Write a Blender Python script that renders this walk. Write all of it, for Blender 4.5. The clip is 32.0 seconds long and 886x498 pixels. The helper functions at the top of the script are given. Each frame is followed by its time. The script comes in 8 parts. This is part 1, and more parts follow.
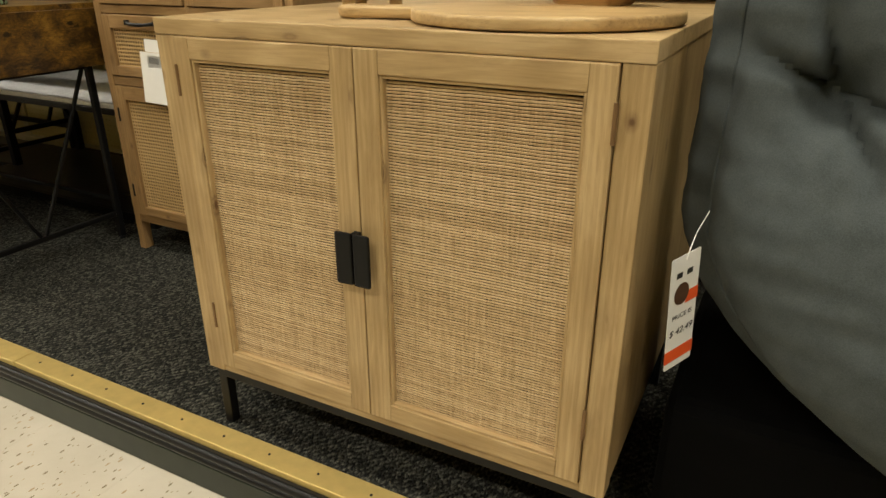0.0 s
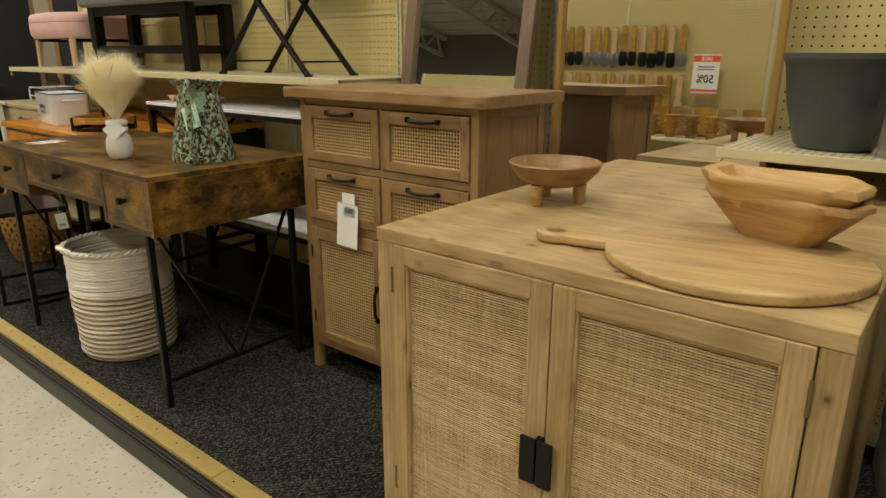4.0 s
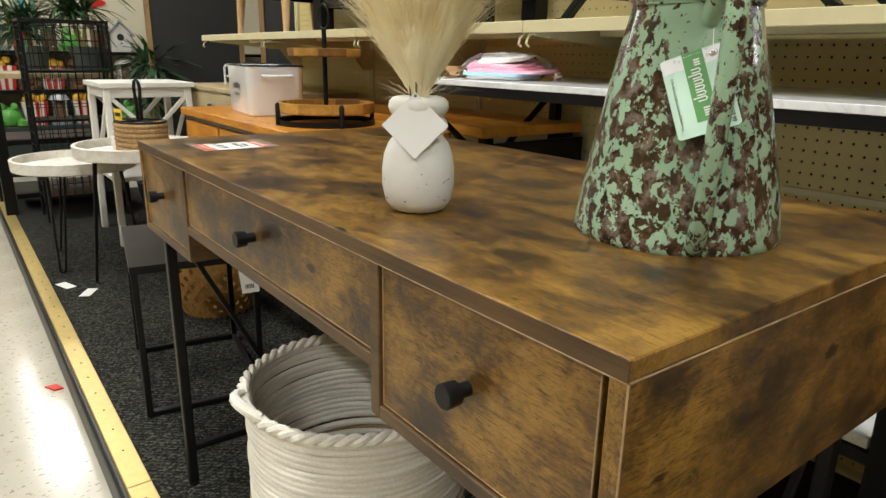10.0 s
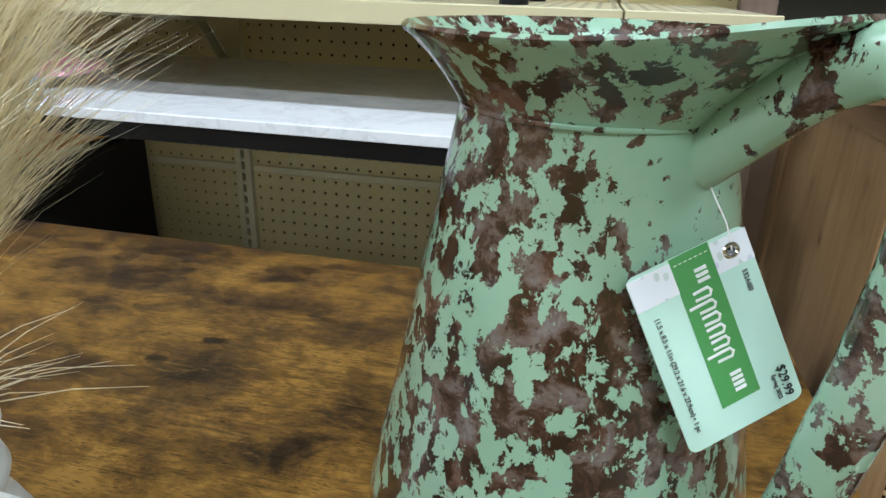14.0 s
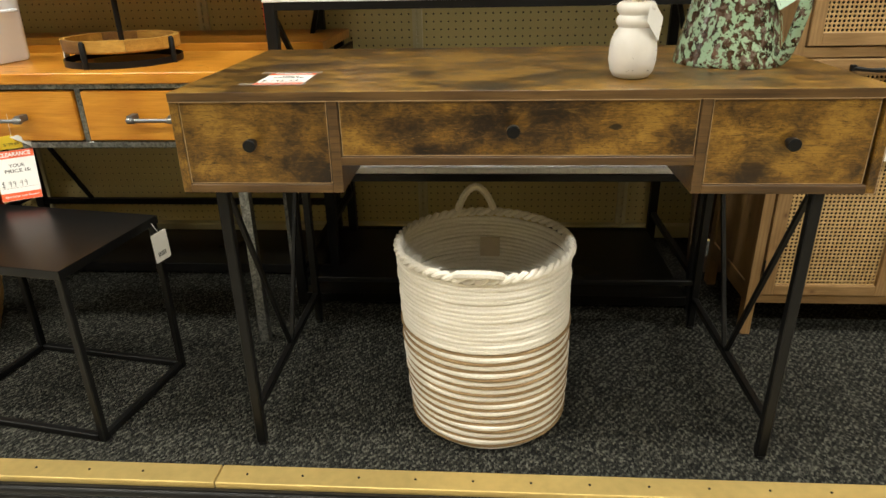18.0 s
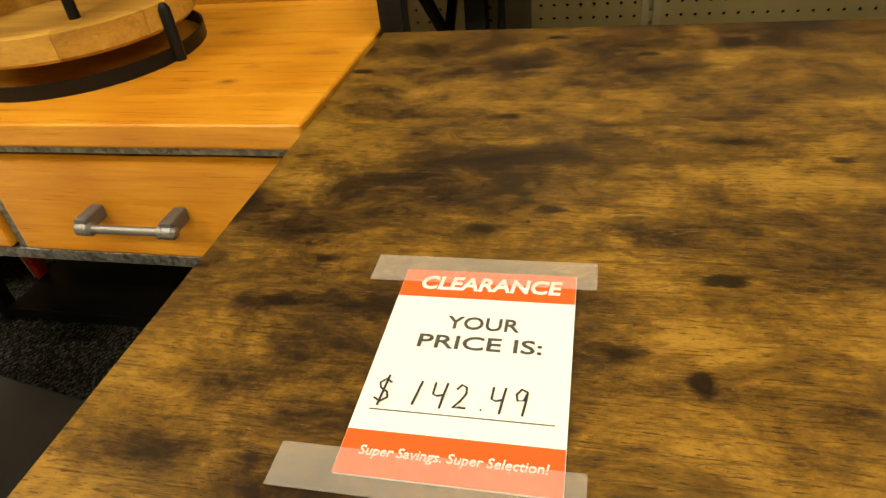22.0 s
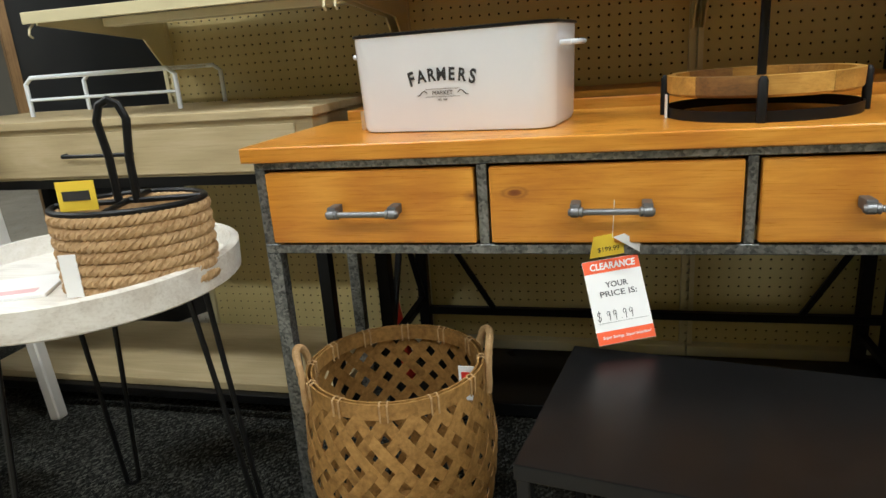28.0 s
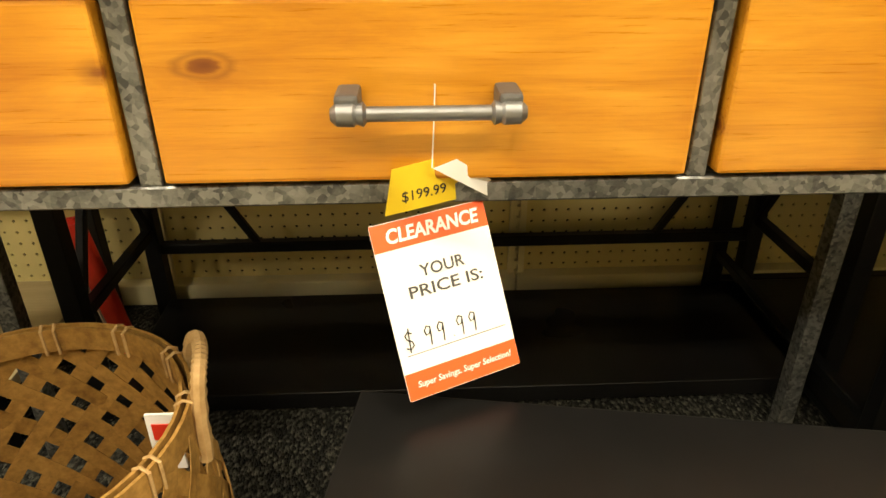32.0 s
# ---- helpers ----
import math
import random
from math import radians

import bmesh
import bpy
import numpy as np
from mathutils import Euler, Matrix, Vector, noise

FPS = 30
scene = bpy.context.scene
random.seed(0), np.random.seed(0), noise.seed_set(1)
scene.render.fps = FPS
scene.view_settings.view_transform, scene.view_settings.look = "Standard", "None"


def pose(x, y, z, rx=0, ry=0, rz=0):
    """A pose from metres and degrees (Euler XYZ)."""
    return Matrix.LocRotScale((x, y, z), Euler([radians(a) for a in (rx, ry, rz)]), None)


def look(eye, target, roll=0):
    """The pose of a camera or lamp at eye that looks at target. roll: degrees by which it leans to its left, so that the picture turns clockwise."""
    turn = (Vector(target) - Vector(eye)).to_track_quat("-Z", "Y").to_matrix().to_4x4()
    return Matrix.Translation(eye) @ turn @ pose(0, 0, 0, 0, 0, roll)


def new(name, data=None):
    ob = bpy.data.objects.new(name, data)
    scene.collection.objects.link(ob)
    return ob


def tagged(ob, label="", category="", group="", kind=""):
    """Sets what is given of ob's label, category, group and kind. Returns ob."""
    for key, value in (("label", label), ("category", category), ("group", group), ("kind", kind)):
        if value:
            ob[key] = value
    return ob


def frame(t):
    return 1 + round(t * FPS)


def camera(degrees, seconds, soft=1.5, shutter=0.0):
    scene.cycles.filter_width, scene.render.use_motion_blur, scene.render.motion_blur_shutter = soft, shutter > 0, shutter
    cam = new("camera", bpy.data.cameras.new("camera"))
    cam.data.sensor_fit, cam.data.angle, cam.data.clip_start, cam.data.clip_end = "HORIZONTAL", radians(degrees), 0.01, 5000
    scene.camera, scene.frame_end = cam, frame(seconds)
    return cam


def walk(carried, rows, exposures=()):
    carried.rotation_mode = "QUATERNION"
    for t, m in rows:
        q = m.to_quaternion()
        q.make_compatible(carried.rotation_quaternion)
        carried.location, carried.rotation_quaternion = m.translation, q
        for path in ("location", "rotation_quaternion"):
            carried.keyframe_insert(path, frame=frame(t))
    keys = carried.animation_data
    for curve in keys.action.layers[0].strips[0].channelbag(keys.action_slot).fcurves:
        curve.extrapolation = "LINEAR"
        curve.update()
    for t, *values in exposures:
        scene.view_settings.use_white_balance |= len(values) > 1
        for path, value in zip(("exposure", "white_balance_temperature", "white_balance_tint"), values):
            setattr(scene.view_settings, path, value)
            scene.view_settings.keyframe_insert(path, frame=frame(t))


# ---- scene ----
cam = camera(67.8, 32.0)
FITTED = [
    (0, (-0.009, -0.01, 0.975), (-0.85, 1.623, 0.184), 0.0),
    (0.5, (-0.015, -0.011, 0.975), (-0.938, 1.548, 0.129), -0.6),
    (1, (-0.023, -0.017, 0.972), (-1.02, 1.484, 0.104), -1.4),
    (1.5, (-0.03, -0.061, 1.061), (-1.065, 1.432, 0.224), -1.1),
    (2, (-0.034, -0.102, 1.192), (-1.081, 1.4, 0.388), -0.7),
    (2.5, (-0.033, -0.114, 1.284), (-1.094, 1.395, 0.512), -0.4),
    (4.5, (-0.127, -0.054, 1.164), (-1.401, 1.39, 0.625), 0.3),
    (5, (-0.303, 0.054, 1.108), (-1.638, 1.427, 0.529), 0.2),
    (5.5, (-0.474, 0.176, 1.056), (-1.832, 1.509, 0.44), 0.2),
    (6, (-0.664, 0.243, 1.044), (-2.021, 1.571, 0.414), 0.0),
    (6.5, (-0.741, 0.298, 1.054), (-2.107, 1.616, 0.422), -0.2),
    (7, (-0.753, 0.318, 1.065), (-2.146, 1.613, 0.445), -0.5),
    (7.5, (-0.776, 0.319, 1.055), (-2.228, 1.566, 0.474), -0.9),
    (8, (-0.869, 0.288, 1.013), (-2.4, 1.46, 0.479), -0.7),
    (8.5, (-1.033, 0.304, 1.004), (-2.631, 1.36, 0.431), 0.5),
    (9, (-1.256, 0.376, 1.007), (-2.895, 1.381, 0.456), 0.8),
    (9.5, (-1.446, 0.431, 1.025), (-3.015, 1.524, 0.438), 1.0),
    (10, (-1.653, 0.502, 1.044), (-3.187, 1.656, 0.484), 1.0),
    (10.5, (-1.79, 0.582, 1.11), (-3.269, 1.792, 0.521), 0.5),
    (11, (-1.892, 0.674, 1.132), (-3.193, 2.039, 0.466), 0.2),
    (11.5, (-1.96, 0.749, 1.121), (-3.061, 2.247, 0.384), 0.1),
    (12, (-1.993, 0.847, 1.083), (-2.967, 2.435, 0.354), 0.9),
    (12.5, (-1.989, 0.913, 1.063), (-2.733, 2.599, 0.287), 1.8),
    (13, (-1.985, 0.924, 1.066), (-2.603, 2.653, 0.272), 1.8),
    (13.5, (-1.995, 0.879, 1.093), (-2.469, 2.663, 0.324), 1.8),
    (14, (-2.042, 0.789, 1.141), (-2.446, 2.6, 0.395), 1.8),
    (14.5, (-2.094, 0.638, 1.149), (-2.564, 2.432, 0.4), 0.2),
    (15, (-2.16, 0.447, 1.14), (-2.534, 2.264, 0.393), 0.5),
    (15.5, (-2.262, 0.221, 1.079), (-2.582, 2.057, 0.352), 0.8),
    (17.5, (-2.508, -0.265, 1.076), (-2.656, 1.565, 0.283), -0.9),
    (18, (-2.516, -0.291, 1.074), (-2.649, 1.535, 0.268), -1.2),
    (18.5, (-2.533, -0.259, 1.06), (-2.668, 1.56, 0.239), -1.1),
    (19, (-2.571, -0.156, 1.047), (-2.736, 1.651, 0.206), -1.6),
    (19.5, (-2.623, -0.01, 1.029), (-2.861, 1.771, 0.151), -2.3),
    (20, (-2.651, 0.216, 1.063), (-2.953, 1.969, 0.149), -3.1),
    (20.5, (-2.709, 0.391, 1.079), (-3.042, 2.111, 0.115), -3.8),
    (21, (-2.791, 0.586, 1.088), (-3.134, 2.269, 0.063), -4.2),
    (21.5, (-2.833, 0.716, 1.087), (-3.21, 2.342, -0.014), -4.9),
    (22, (-2.838, 0.73, 1.09), (-3.284, 2.284, -0.088), -6.9),
    (22.5, (-2.83, 0.715, 1.105), (-3.313, 2.271, -0.055), -7.5),
    (23, (-2.828, 0.705, 1.118), (-3.337, 2.376, 0.143), -6.7),
    (23.5, (-2.826, 0.663, 1.191), (-3.372, 2.434, 0.437), -6.2),
    (24, (-2.82, 0.618, 1.255), (-3.417, 2.45, 0.72), -6.1),
    (24.5, (-2.816, 0.617, 1.24), (-3.528, 2.458, 0.92), -5.9),
    (25, (-2.837, 0.621, 1.215), (-3.598, 2.442, 0.894), -5.8),
    (25.5, (-2.933, 0.562, 1.124), (-3.717, 2.366, 0.761), -5.6),
    (26, (-3.091, 0.432, 1.001), (-3.883, 2.23, 0.628), -5.3),
    (26.5, (-3.28, 0.41, 0.918), (-4.04, 2.206, 0.474), -5.6),
    (28.5, (-3.722, 0.237, 0.982), (-4.046, 2.111, 0.364), -3.3),
    (29, (-3.725, 0.258, 0.963), (-3.856, 2.128, 0.264), -2.3),
    (29.5, (-3.725, 0.346, 0.941), (-3.755, 2.177, 0.138), -1.7),
    (30, (-3.72, 0.52, 0.897), (-3.689, 2.309, 0.004), -1.1),
    (30.5, (-3.716, 0.685, 0.879), (-3.656, 2.458, -0.045), -0.7),
    (31, (-3.698, 0.784, 0.842), (-3.592, 2.538, -0.113), 0.4),
    (31.5, (-3.688, 0.807, 0.846), (-3.561, 2.559, -0.111), 1.0),
    (32, (-3.692, 0.804, 0.85), (-3.615, 2.579, -0.068), -0.2),
]
# seconds, stops, kelvin, tint
EXPOSURES = [(0.0, -0.12, 6400, 10), (1.0, -0.15, 6400, 10), (2.5, -0.4, 6400, 10), (5.0, -0.5, 6300, 10), (6.0, -0.4, 6050, 10), (7.0, -0.2, 5700, 10), (8.0, -0.05, 5500, 10), (10.0, 0.0, 5650, 10), (11.0, 0.1, 5650, 10), (12.0, -0.15, 5600, 10), (13.0, 0.08, 4900, 10), (14.0, 0.1, 4800, 10), (15.0, -0.2, 4850, 10),
             (17.5, 0.15, 6100, 10), (19.0, 0.25, 6000, 10), (20.5, 0.2, 7600, 10), (21.0, 0.35, 8300, 10), (22.0, 0.1, 7800, 10), (23.0, -0.1, 7300, 10), (24.0, -0.1, 5350, 10), (25.0, -0.32, 5200, 10), (26.0, -0.45, 5300, 10), (29.0, 0.38, 5350, 10), (30.0, 0.58, 7300, 10), (31.0, 0.65, 7350, 10), (32.0, 0.82, 7400, 10)]
walk(cam, [(t, look(eye, target, roll)) for t, eye, target, roll in FITTED], EXPOSURES)

# ---- world and light ----
world = bpy.data.worlds.new("store_air")
world.use_nodes = True
world.node_tree.nodes["Background"].inputs[0].default_value = (0.9, 0.85, 0.75, 1)
world.node_tree.nodes["Background"].inputs[1].default_value = 0.005
scene.world = world
CEIL = 4.3
LAMP_SPOTS = [(-19.5, 1.1), (-16.6, 1.1), (-13.7, 1.1), (-10.8, 1.1), (-7.9, 1.1), (-5.0, 0.4), (-2.1, 0.4), (0.8, 0.4),
              (-9.6, -2.1), (-6.7, -2.1), (-3.8, -2.1), (-0.9, -2.1), (2.0, -2.1)]
LAMP_WATTS = 60.0
for lx, ly in LAMP_SPOTS:
    lamp = bpy.data.lights.new("ceiling_lamp", "AREA")
    lamp.shape, lamp.size, lamp.size_y = "RECTANGLE", 1.25, 0.28
    lamp.energy, lamp.color = LAMP_WATTS, (1.0, 0.92, 0.75)
    lit = new("ceiling_lamp", lamp)
    lit.location = (lx, ly, CEIL - 0.34)

# ---- own helpers ----
P = 0.115            # height of the display platform


def thing(name, x, y, z, label, category, group="", rz=0.0):
    ob = new(name)
    ob.location, ob.rotation_euler, ob.empty_display_size = (x, y, z), (0, 0, radians(rz)), 0.05
    return tagged(ob, label, category, group)


def mesh_from(name, bm, material, smooth=False):
    bmesh.ops.recalc_face_normals(bm, faces=bm.faces)
    me = bpy.data.meshes.new(name)
    bm.to_mesh(me)
    bm.free()
    me.materials.append(material)
    if smooth:
        me.polygons.foreach_set("use_smooth", [True] * len(me.polygons))
        me.set_sharp_from_angle(angle=radians(38))
    return me


def part(name, bm, material, parent, label="", smooth=False, world_space=False):
    """One mesh object under a thing or a part; world_space: the bmesh is in the world's metres."""
    if world_space:
        root = parent
        while root.parent:
            root = root.parent
        bmesh.ops.transform(bm, matrix=(Matrix.Translation(root.location) @ root.rotation_euler.to_matrix().to_4x4()).inverted(), verts=bm.verts)
    ob = new(name, mesh_from(name, bm, material, smooth))
    ob.parent = parent
    return tagged(ob, label)


def solid(name, bm, material, label, category, kind="structure", smooth=False):
    return tagged(new(name, mesh_from(name, bm, material, smooth)), label, category, kind=kind)


def box(bm, x0, x1, y0, y1, z0, z1, bev=0.0, seg=2):
    v = [bm.verts.new((x, y, z)) for z in (z0, z1) for y in (y0, y1) for x in (x0, x1)]
    f = [bm.faces.new([v[i] for i in q]) for q in ((0, 2, 3, 1), (4, 5, 7, 6), (0, 1, 5, 4), (2, 6, 7, 3), (0, 4, 6, 2), (1, 3, 7, 5))]
    if bev > 0:
        bmesh.ops.bevel(bm, geom=list({e for q in f for e in q.edges}), offset=bev, segments=seg, profile=0.6, affect="EDGES")
    return bm


def B(*a, **k):
    return box(bmesh.new(), *a, **k)


def sweep(bm, pts, r, seg=8, closed=False, flat=1.0, up=None):
    """A tube along points; r may be a list; flat squeezes the section along its second axis."""
    pts = [Vector(p) for p in pts]
    n = len(pts)
    rs = r if isinstance(r, (list, tuple)) else [r] * n
    side = None
    rows = []
    for i, p in enumerate(pts):
        if closed:
            t = pts[(i + 1) % n] - pts[i - 1]
        else:
            t = pts[min(i + 1, n - 1)] - pts[max(i - 1, 0)]
        t.normalize()
        if up is not None:
            side = t.cross(Vector(up))
        elif side is None:
            side = t.cross(Vector((0, 0, 1)) if abs(t.z) < 0.9 else Vector((1, 0, 0)))
        else:
            side = side - t * side.dot(t)
        side.normalize()
        other = t.cross(side)
        rows.append([bm.verts.new(p + side * (rs[i] * math.cos(a)) + other * (rs[i] * flat * math.sin(a)))
                     for a in (2 * math.pi * k / seg + math.pi / seg for k in range(seg))])
    m = n if closed else n - 1
    for i in range(m):
        a, b = rows[i], rows[(i + 1) % n]
        for k in range(seg):
            bm.faces.new((a[k], a[(k + 1) % seg], b[(k + 1) % seg], b[k]))
    if not closed:
        bm.faces.new(rows[0][::-1])
        bm.faces.new(rows[-1])
    return bm


def S(*a, **k):
    return sweep(bmesh.new(), *a, **k)


def bar(bm, a, b, w, h=None):
    """A square bar from a to b, w wide and h high."""
    a, b = Vector(a), Vector(b)
    t = (b - a).normalized()
    side = t.cross(Vector((0, 0, 1))) if abs(t.z) < 0.95 else t.cross(Vector((0, 1, 0)))
    side.normalize()
    other = side.cross(t)
    h = h or w
    v = [bm.verts.new(p + side * (sx * w / 2) + other * (sy * h / 2)) for p in (a, b) for sx, sy in ((-1, -1), (1, -1), (1, 1), (-1, 1))]
    for q in ((3, 2, 1, 0), (4, 5, 6, 7), (0, 1, 5, 4), (1, 2, 6, 5), (2, 3, 7, 6), (3, 0, 4, 7)):
        bm.faces.new([v[i] for i in q])
    return bm


def bar_b(a, b, w, h=None):
    bm = bar(bmesh.new(), a, b, w, h)
    bmesh.ops.bevel(bm, geom=list(bm.edges), offset=min(w, h or w) * 0.12, segments=1, affect="EDGES")
    return bm


def lathe(bm, prof, seg=40, shape=None):
    """Turn a profile of (r, z) round z; shape(angle, r, z) may give another place."""
    rows = []
    for r, z in prof:
        if r < 1e-5 and shape is None:
            rows.append([bm.verts.new((0, 0, z))])
        else:
            row = []
            for k in range(seg):
                a = 2 * math.pi * k / seg
                row.append(bm.verts.new(shape(a, r, z) if shape else (r * math.cos(a), r * math.sin(a), z)))
            rows.append(row)
    for a, b in zip(rows, rows[1:]):
        for k in range(seg):
            j = (k + 1) % seg
            if len(a) == 1 and len(b) == 1:
                continue
            if len(a) == 1:
                bm.faces.new((a[0], b[j], b[k]))
            elif len(b) == 1:
                bm.faces.new((a[k], a[j], b[0]))
            else:
                bm.faces.new((a[k], a[j], b[j], b[k]))
    return bm


def round_rect(w, d, r, n=6):
    pts = []
    for cx, cy, a0 in ((w / 2 - r, d / 2 - r, 0), (-w / 2 + r, d / 2 - r, 90), (-w / 2 + r, -d / 2 + r, 180), (w / 2 - r, -d / 2 + r, 270)):
        for k in range(n + 1):
            a = radians(a0 + 90 * k / n)
            pts.append((cx + r * math.cos(a), cy + r * math.sin(a)))
    return pts


def prism(bm, outline, z0, z1, bev=0.0):
    lo, hi = [bm.verts.new((x, y, z0)) for x, y in outline], [bm.verts.new((x, y, z1)) for x, y in outline]
    n = len(outline)
    bm.faces.new(lo[::-1])
    top = bm.faces.new(hi)
    for k in range(n):
        bm.faces.new((lo[k], lo[(k + 1) % n], hi[(k + 1) % n], hi[k]))
    if bev > 0:
        bmesh.ops.bevel(bm, geom=list(top.edges), offset=bev, segments=2, affect="EDGES")
    return bm


def words(name, text, size, material, parent, m, align="CENTER", shear=0.0, wide=1.0, label="", bold=0.0, span=0.0):
    """Writing as a thin mesh under a thing; m: its pose in the parent's space, the writing in the xy plane; span: its whole width."""
    cu = bpy.data.curves.new(name, "FONT")
    cu.body, cu.size, cu.align_x, cu.align_y, cu.shear, cu.extrude, cu.resolution_u = text, size, align, "CENTER", shear, 0.00015, 3
    cu.offset = bold * size
    ob = bpy.data.objects.new(name, cu)
    me = bpy.data.meshes.new_from_object(ob)
    bpy.data.objects.remove(ob)
    if span:
        xs = [q.co.x for q in me.vertices]
        wide = span / (max(xs) - min(xs))
    me.transform(m @ Matrix.Diagonal((wide, 1, 1, 1)))
    me.materials.clear()
    me.materials.append(material)
    made = new(name, me)
    made.parent = parent
    return tagged(made, label)


def axes(origin, right, upward):
    """A pose with x along right, y along upward."""
    x = Vector(right).normalized()
    y = Vector(upward)
    y = (y - x * y.dot(x)).normalized()
    z = x.cross(y)
    return Matrix.Translation(origin) @ Matrix((x, y, z)).transposed().to_4x4()


# ---- materials ----
def net(name, rough=0.5, metal=0.0):
    mat = bpy.data.materials.new(name)
    mat.use_nodes = True
    bsdf = mat.node_tree.nodes["Principled BSDF"]
    bsdf.inputs["Roughness"].default_value, bsdf.inputs["Metallic"].default_value = rough, metal
    return mat, mat.node_tree, bsdf


def nd(nt, kind, ins=(), operation="", data_type="", blend_type=""):
    n = nt.nodes.new("ShaderNode" + kind)
    if operation:
        n.operation = operation
    if data_type:
        n.data_type = data_type
    if blend_type:
        n.blend_type = blend_type
    for k, v in dict(ins).items():
        if isinstance(v, bpy.types.NodeSocket):
            nt.links.new(v, n.inputs[k])
        else:
            n.inputs[k].default_value = v
    return n


def ramp(nt, fac, stops, mode="LINEAR"):
    n = nd(nt, "ValToRGB", {"Fac": fac})
    n.color_ramp.interpolation = mode
    e = n.color_ramp.elements
    while len(e) < len(stops):
        e.new(0.5)
    for el, (at, c) in zip(e, stops):
        el.position = at
        el.color = (*c, 1) if not isinstance(c, (int, float)) else (c, c, c, 1)
    return n.outputs["Color"]


def mixc(nt, fac, a, b, blend="MIX"):
    n = nd(nt, "Mix", data_type="RGBA", blend_type=blend)
    for sock, v in ((n.inputs[0], fac), (n.inputs[6], a), (n.inputs[7], b)):
        if isinstance(v, bpy.types.NodeSocket):
            nt.links.new(v, sock)
        else:
            sock.default_value = v if isinstance(v, (int, float)) else (*v, 1)
    return n.outputs[2]


def calc(nt, op, a, b=0.0, clamp=False):
    n = nd(nt, "Math", {0: a, 1: b}, operation=op)
    n.use_clamp = clamp
    return n.outputs[0]


def coords(nt, stretch=(1, 1, 1), vary=True):
    tc = nd(nt, "TexCoord").outputs["Object"]
    if vary:
        rnd = nd(nt, "ObjectInfo").outputs["Random"]
        off = nd(nt, "CombineXYZ", {"X": calc(nt, "MULTIPLY", rnd, 7.3), "Y": calc(nt, "MULTIPLY", rnd, 3.1), "Z": calc(nt, "MULTIPLY", rnd, 5.7)}).outputs[0]
        tc = nd(nt, "VectorMath", {0: tc, 1: off}, operation="ADD").outputs[0]
    return nd(nt, "Mapping", {"Vector": tc, "Scale": stretch}).outputs[0]


def noise_tex(nt, vec, scale, detail=4.0, rough=0.55, distort=0.0):
    return nd(nt, "TexNoise", {"Vector": vec, "Scale": scale, "Detail": detail, "Roughness": rough, "Distortion": distort}).outputs["Fac"]


def bump(nt, bsdf, height, strength=0.3, dist=0.002):
    b = nd(nt, "Bump", {"Height": height, "Strength": strength, "Distance": dist}).outputs[0]
    nt.links.new(b, bsdf.inputs["Normal"])


def plain(name, col, rough=0.5, metal=0.0, var=0.12, scale=30.0, relief=0.08, coat=0.0, spec=0.5):
    """Paint, plastic or metal with faint wear at two scales."""
    mat, nt, bs = net(name, rough, metal)
    v = coords(nt)
    a, b = noise_tex(nt, v, scale, 5), noise_tex(nt, v, scale * 0.12, 3)
    f = calc(nt, "ADD", calc(nt, "MULTIPLY", a, 0.5), calc(nt, "MULTIPLY", b, 0.5))
    lo, hi = [c * (1 - var) for c in col], [min(1, c * (1 + var)) for c in col]
    nt.links.new(ramp(nt, f, [(0.3, lo), (0.7, hi)]), bs.inputs["Base Color"])
    nt.links.new(calc(nt, "ADD", calc(nt, "MULTIPLY", b, 0.16), max(rough - 0.08, 0.02)), bs.inputs["Roughness"])
    if relief:
        bump(nt, bs, a, relief, 0.001)
    bs.inputs["Coat Weight"].default_value = coat
    bs.inputs["Specular IOR Level"].default_value = spec
    return mat


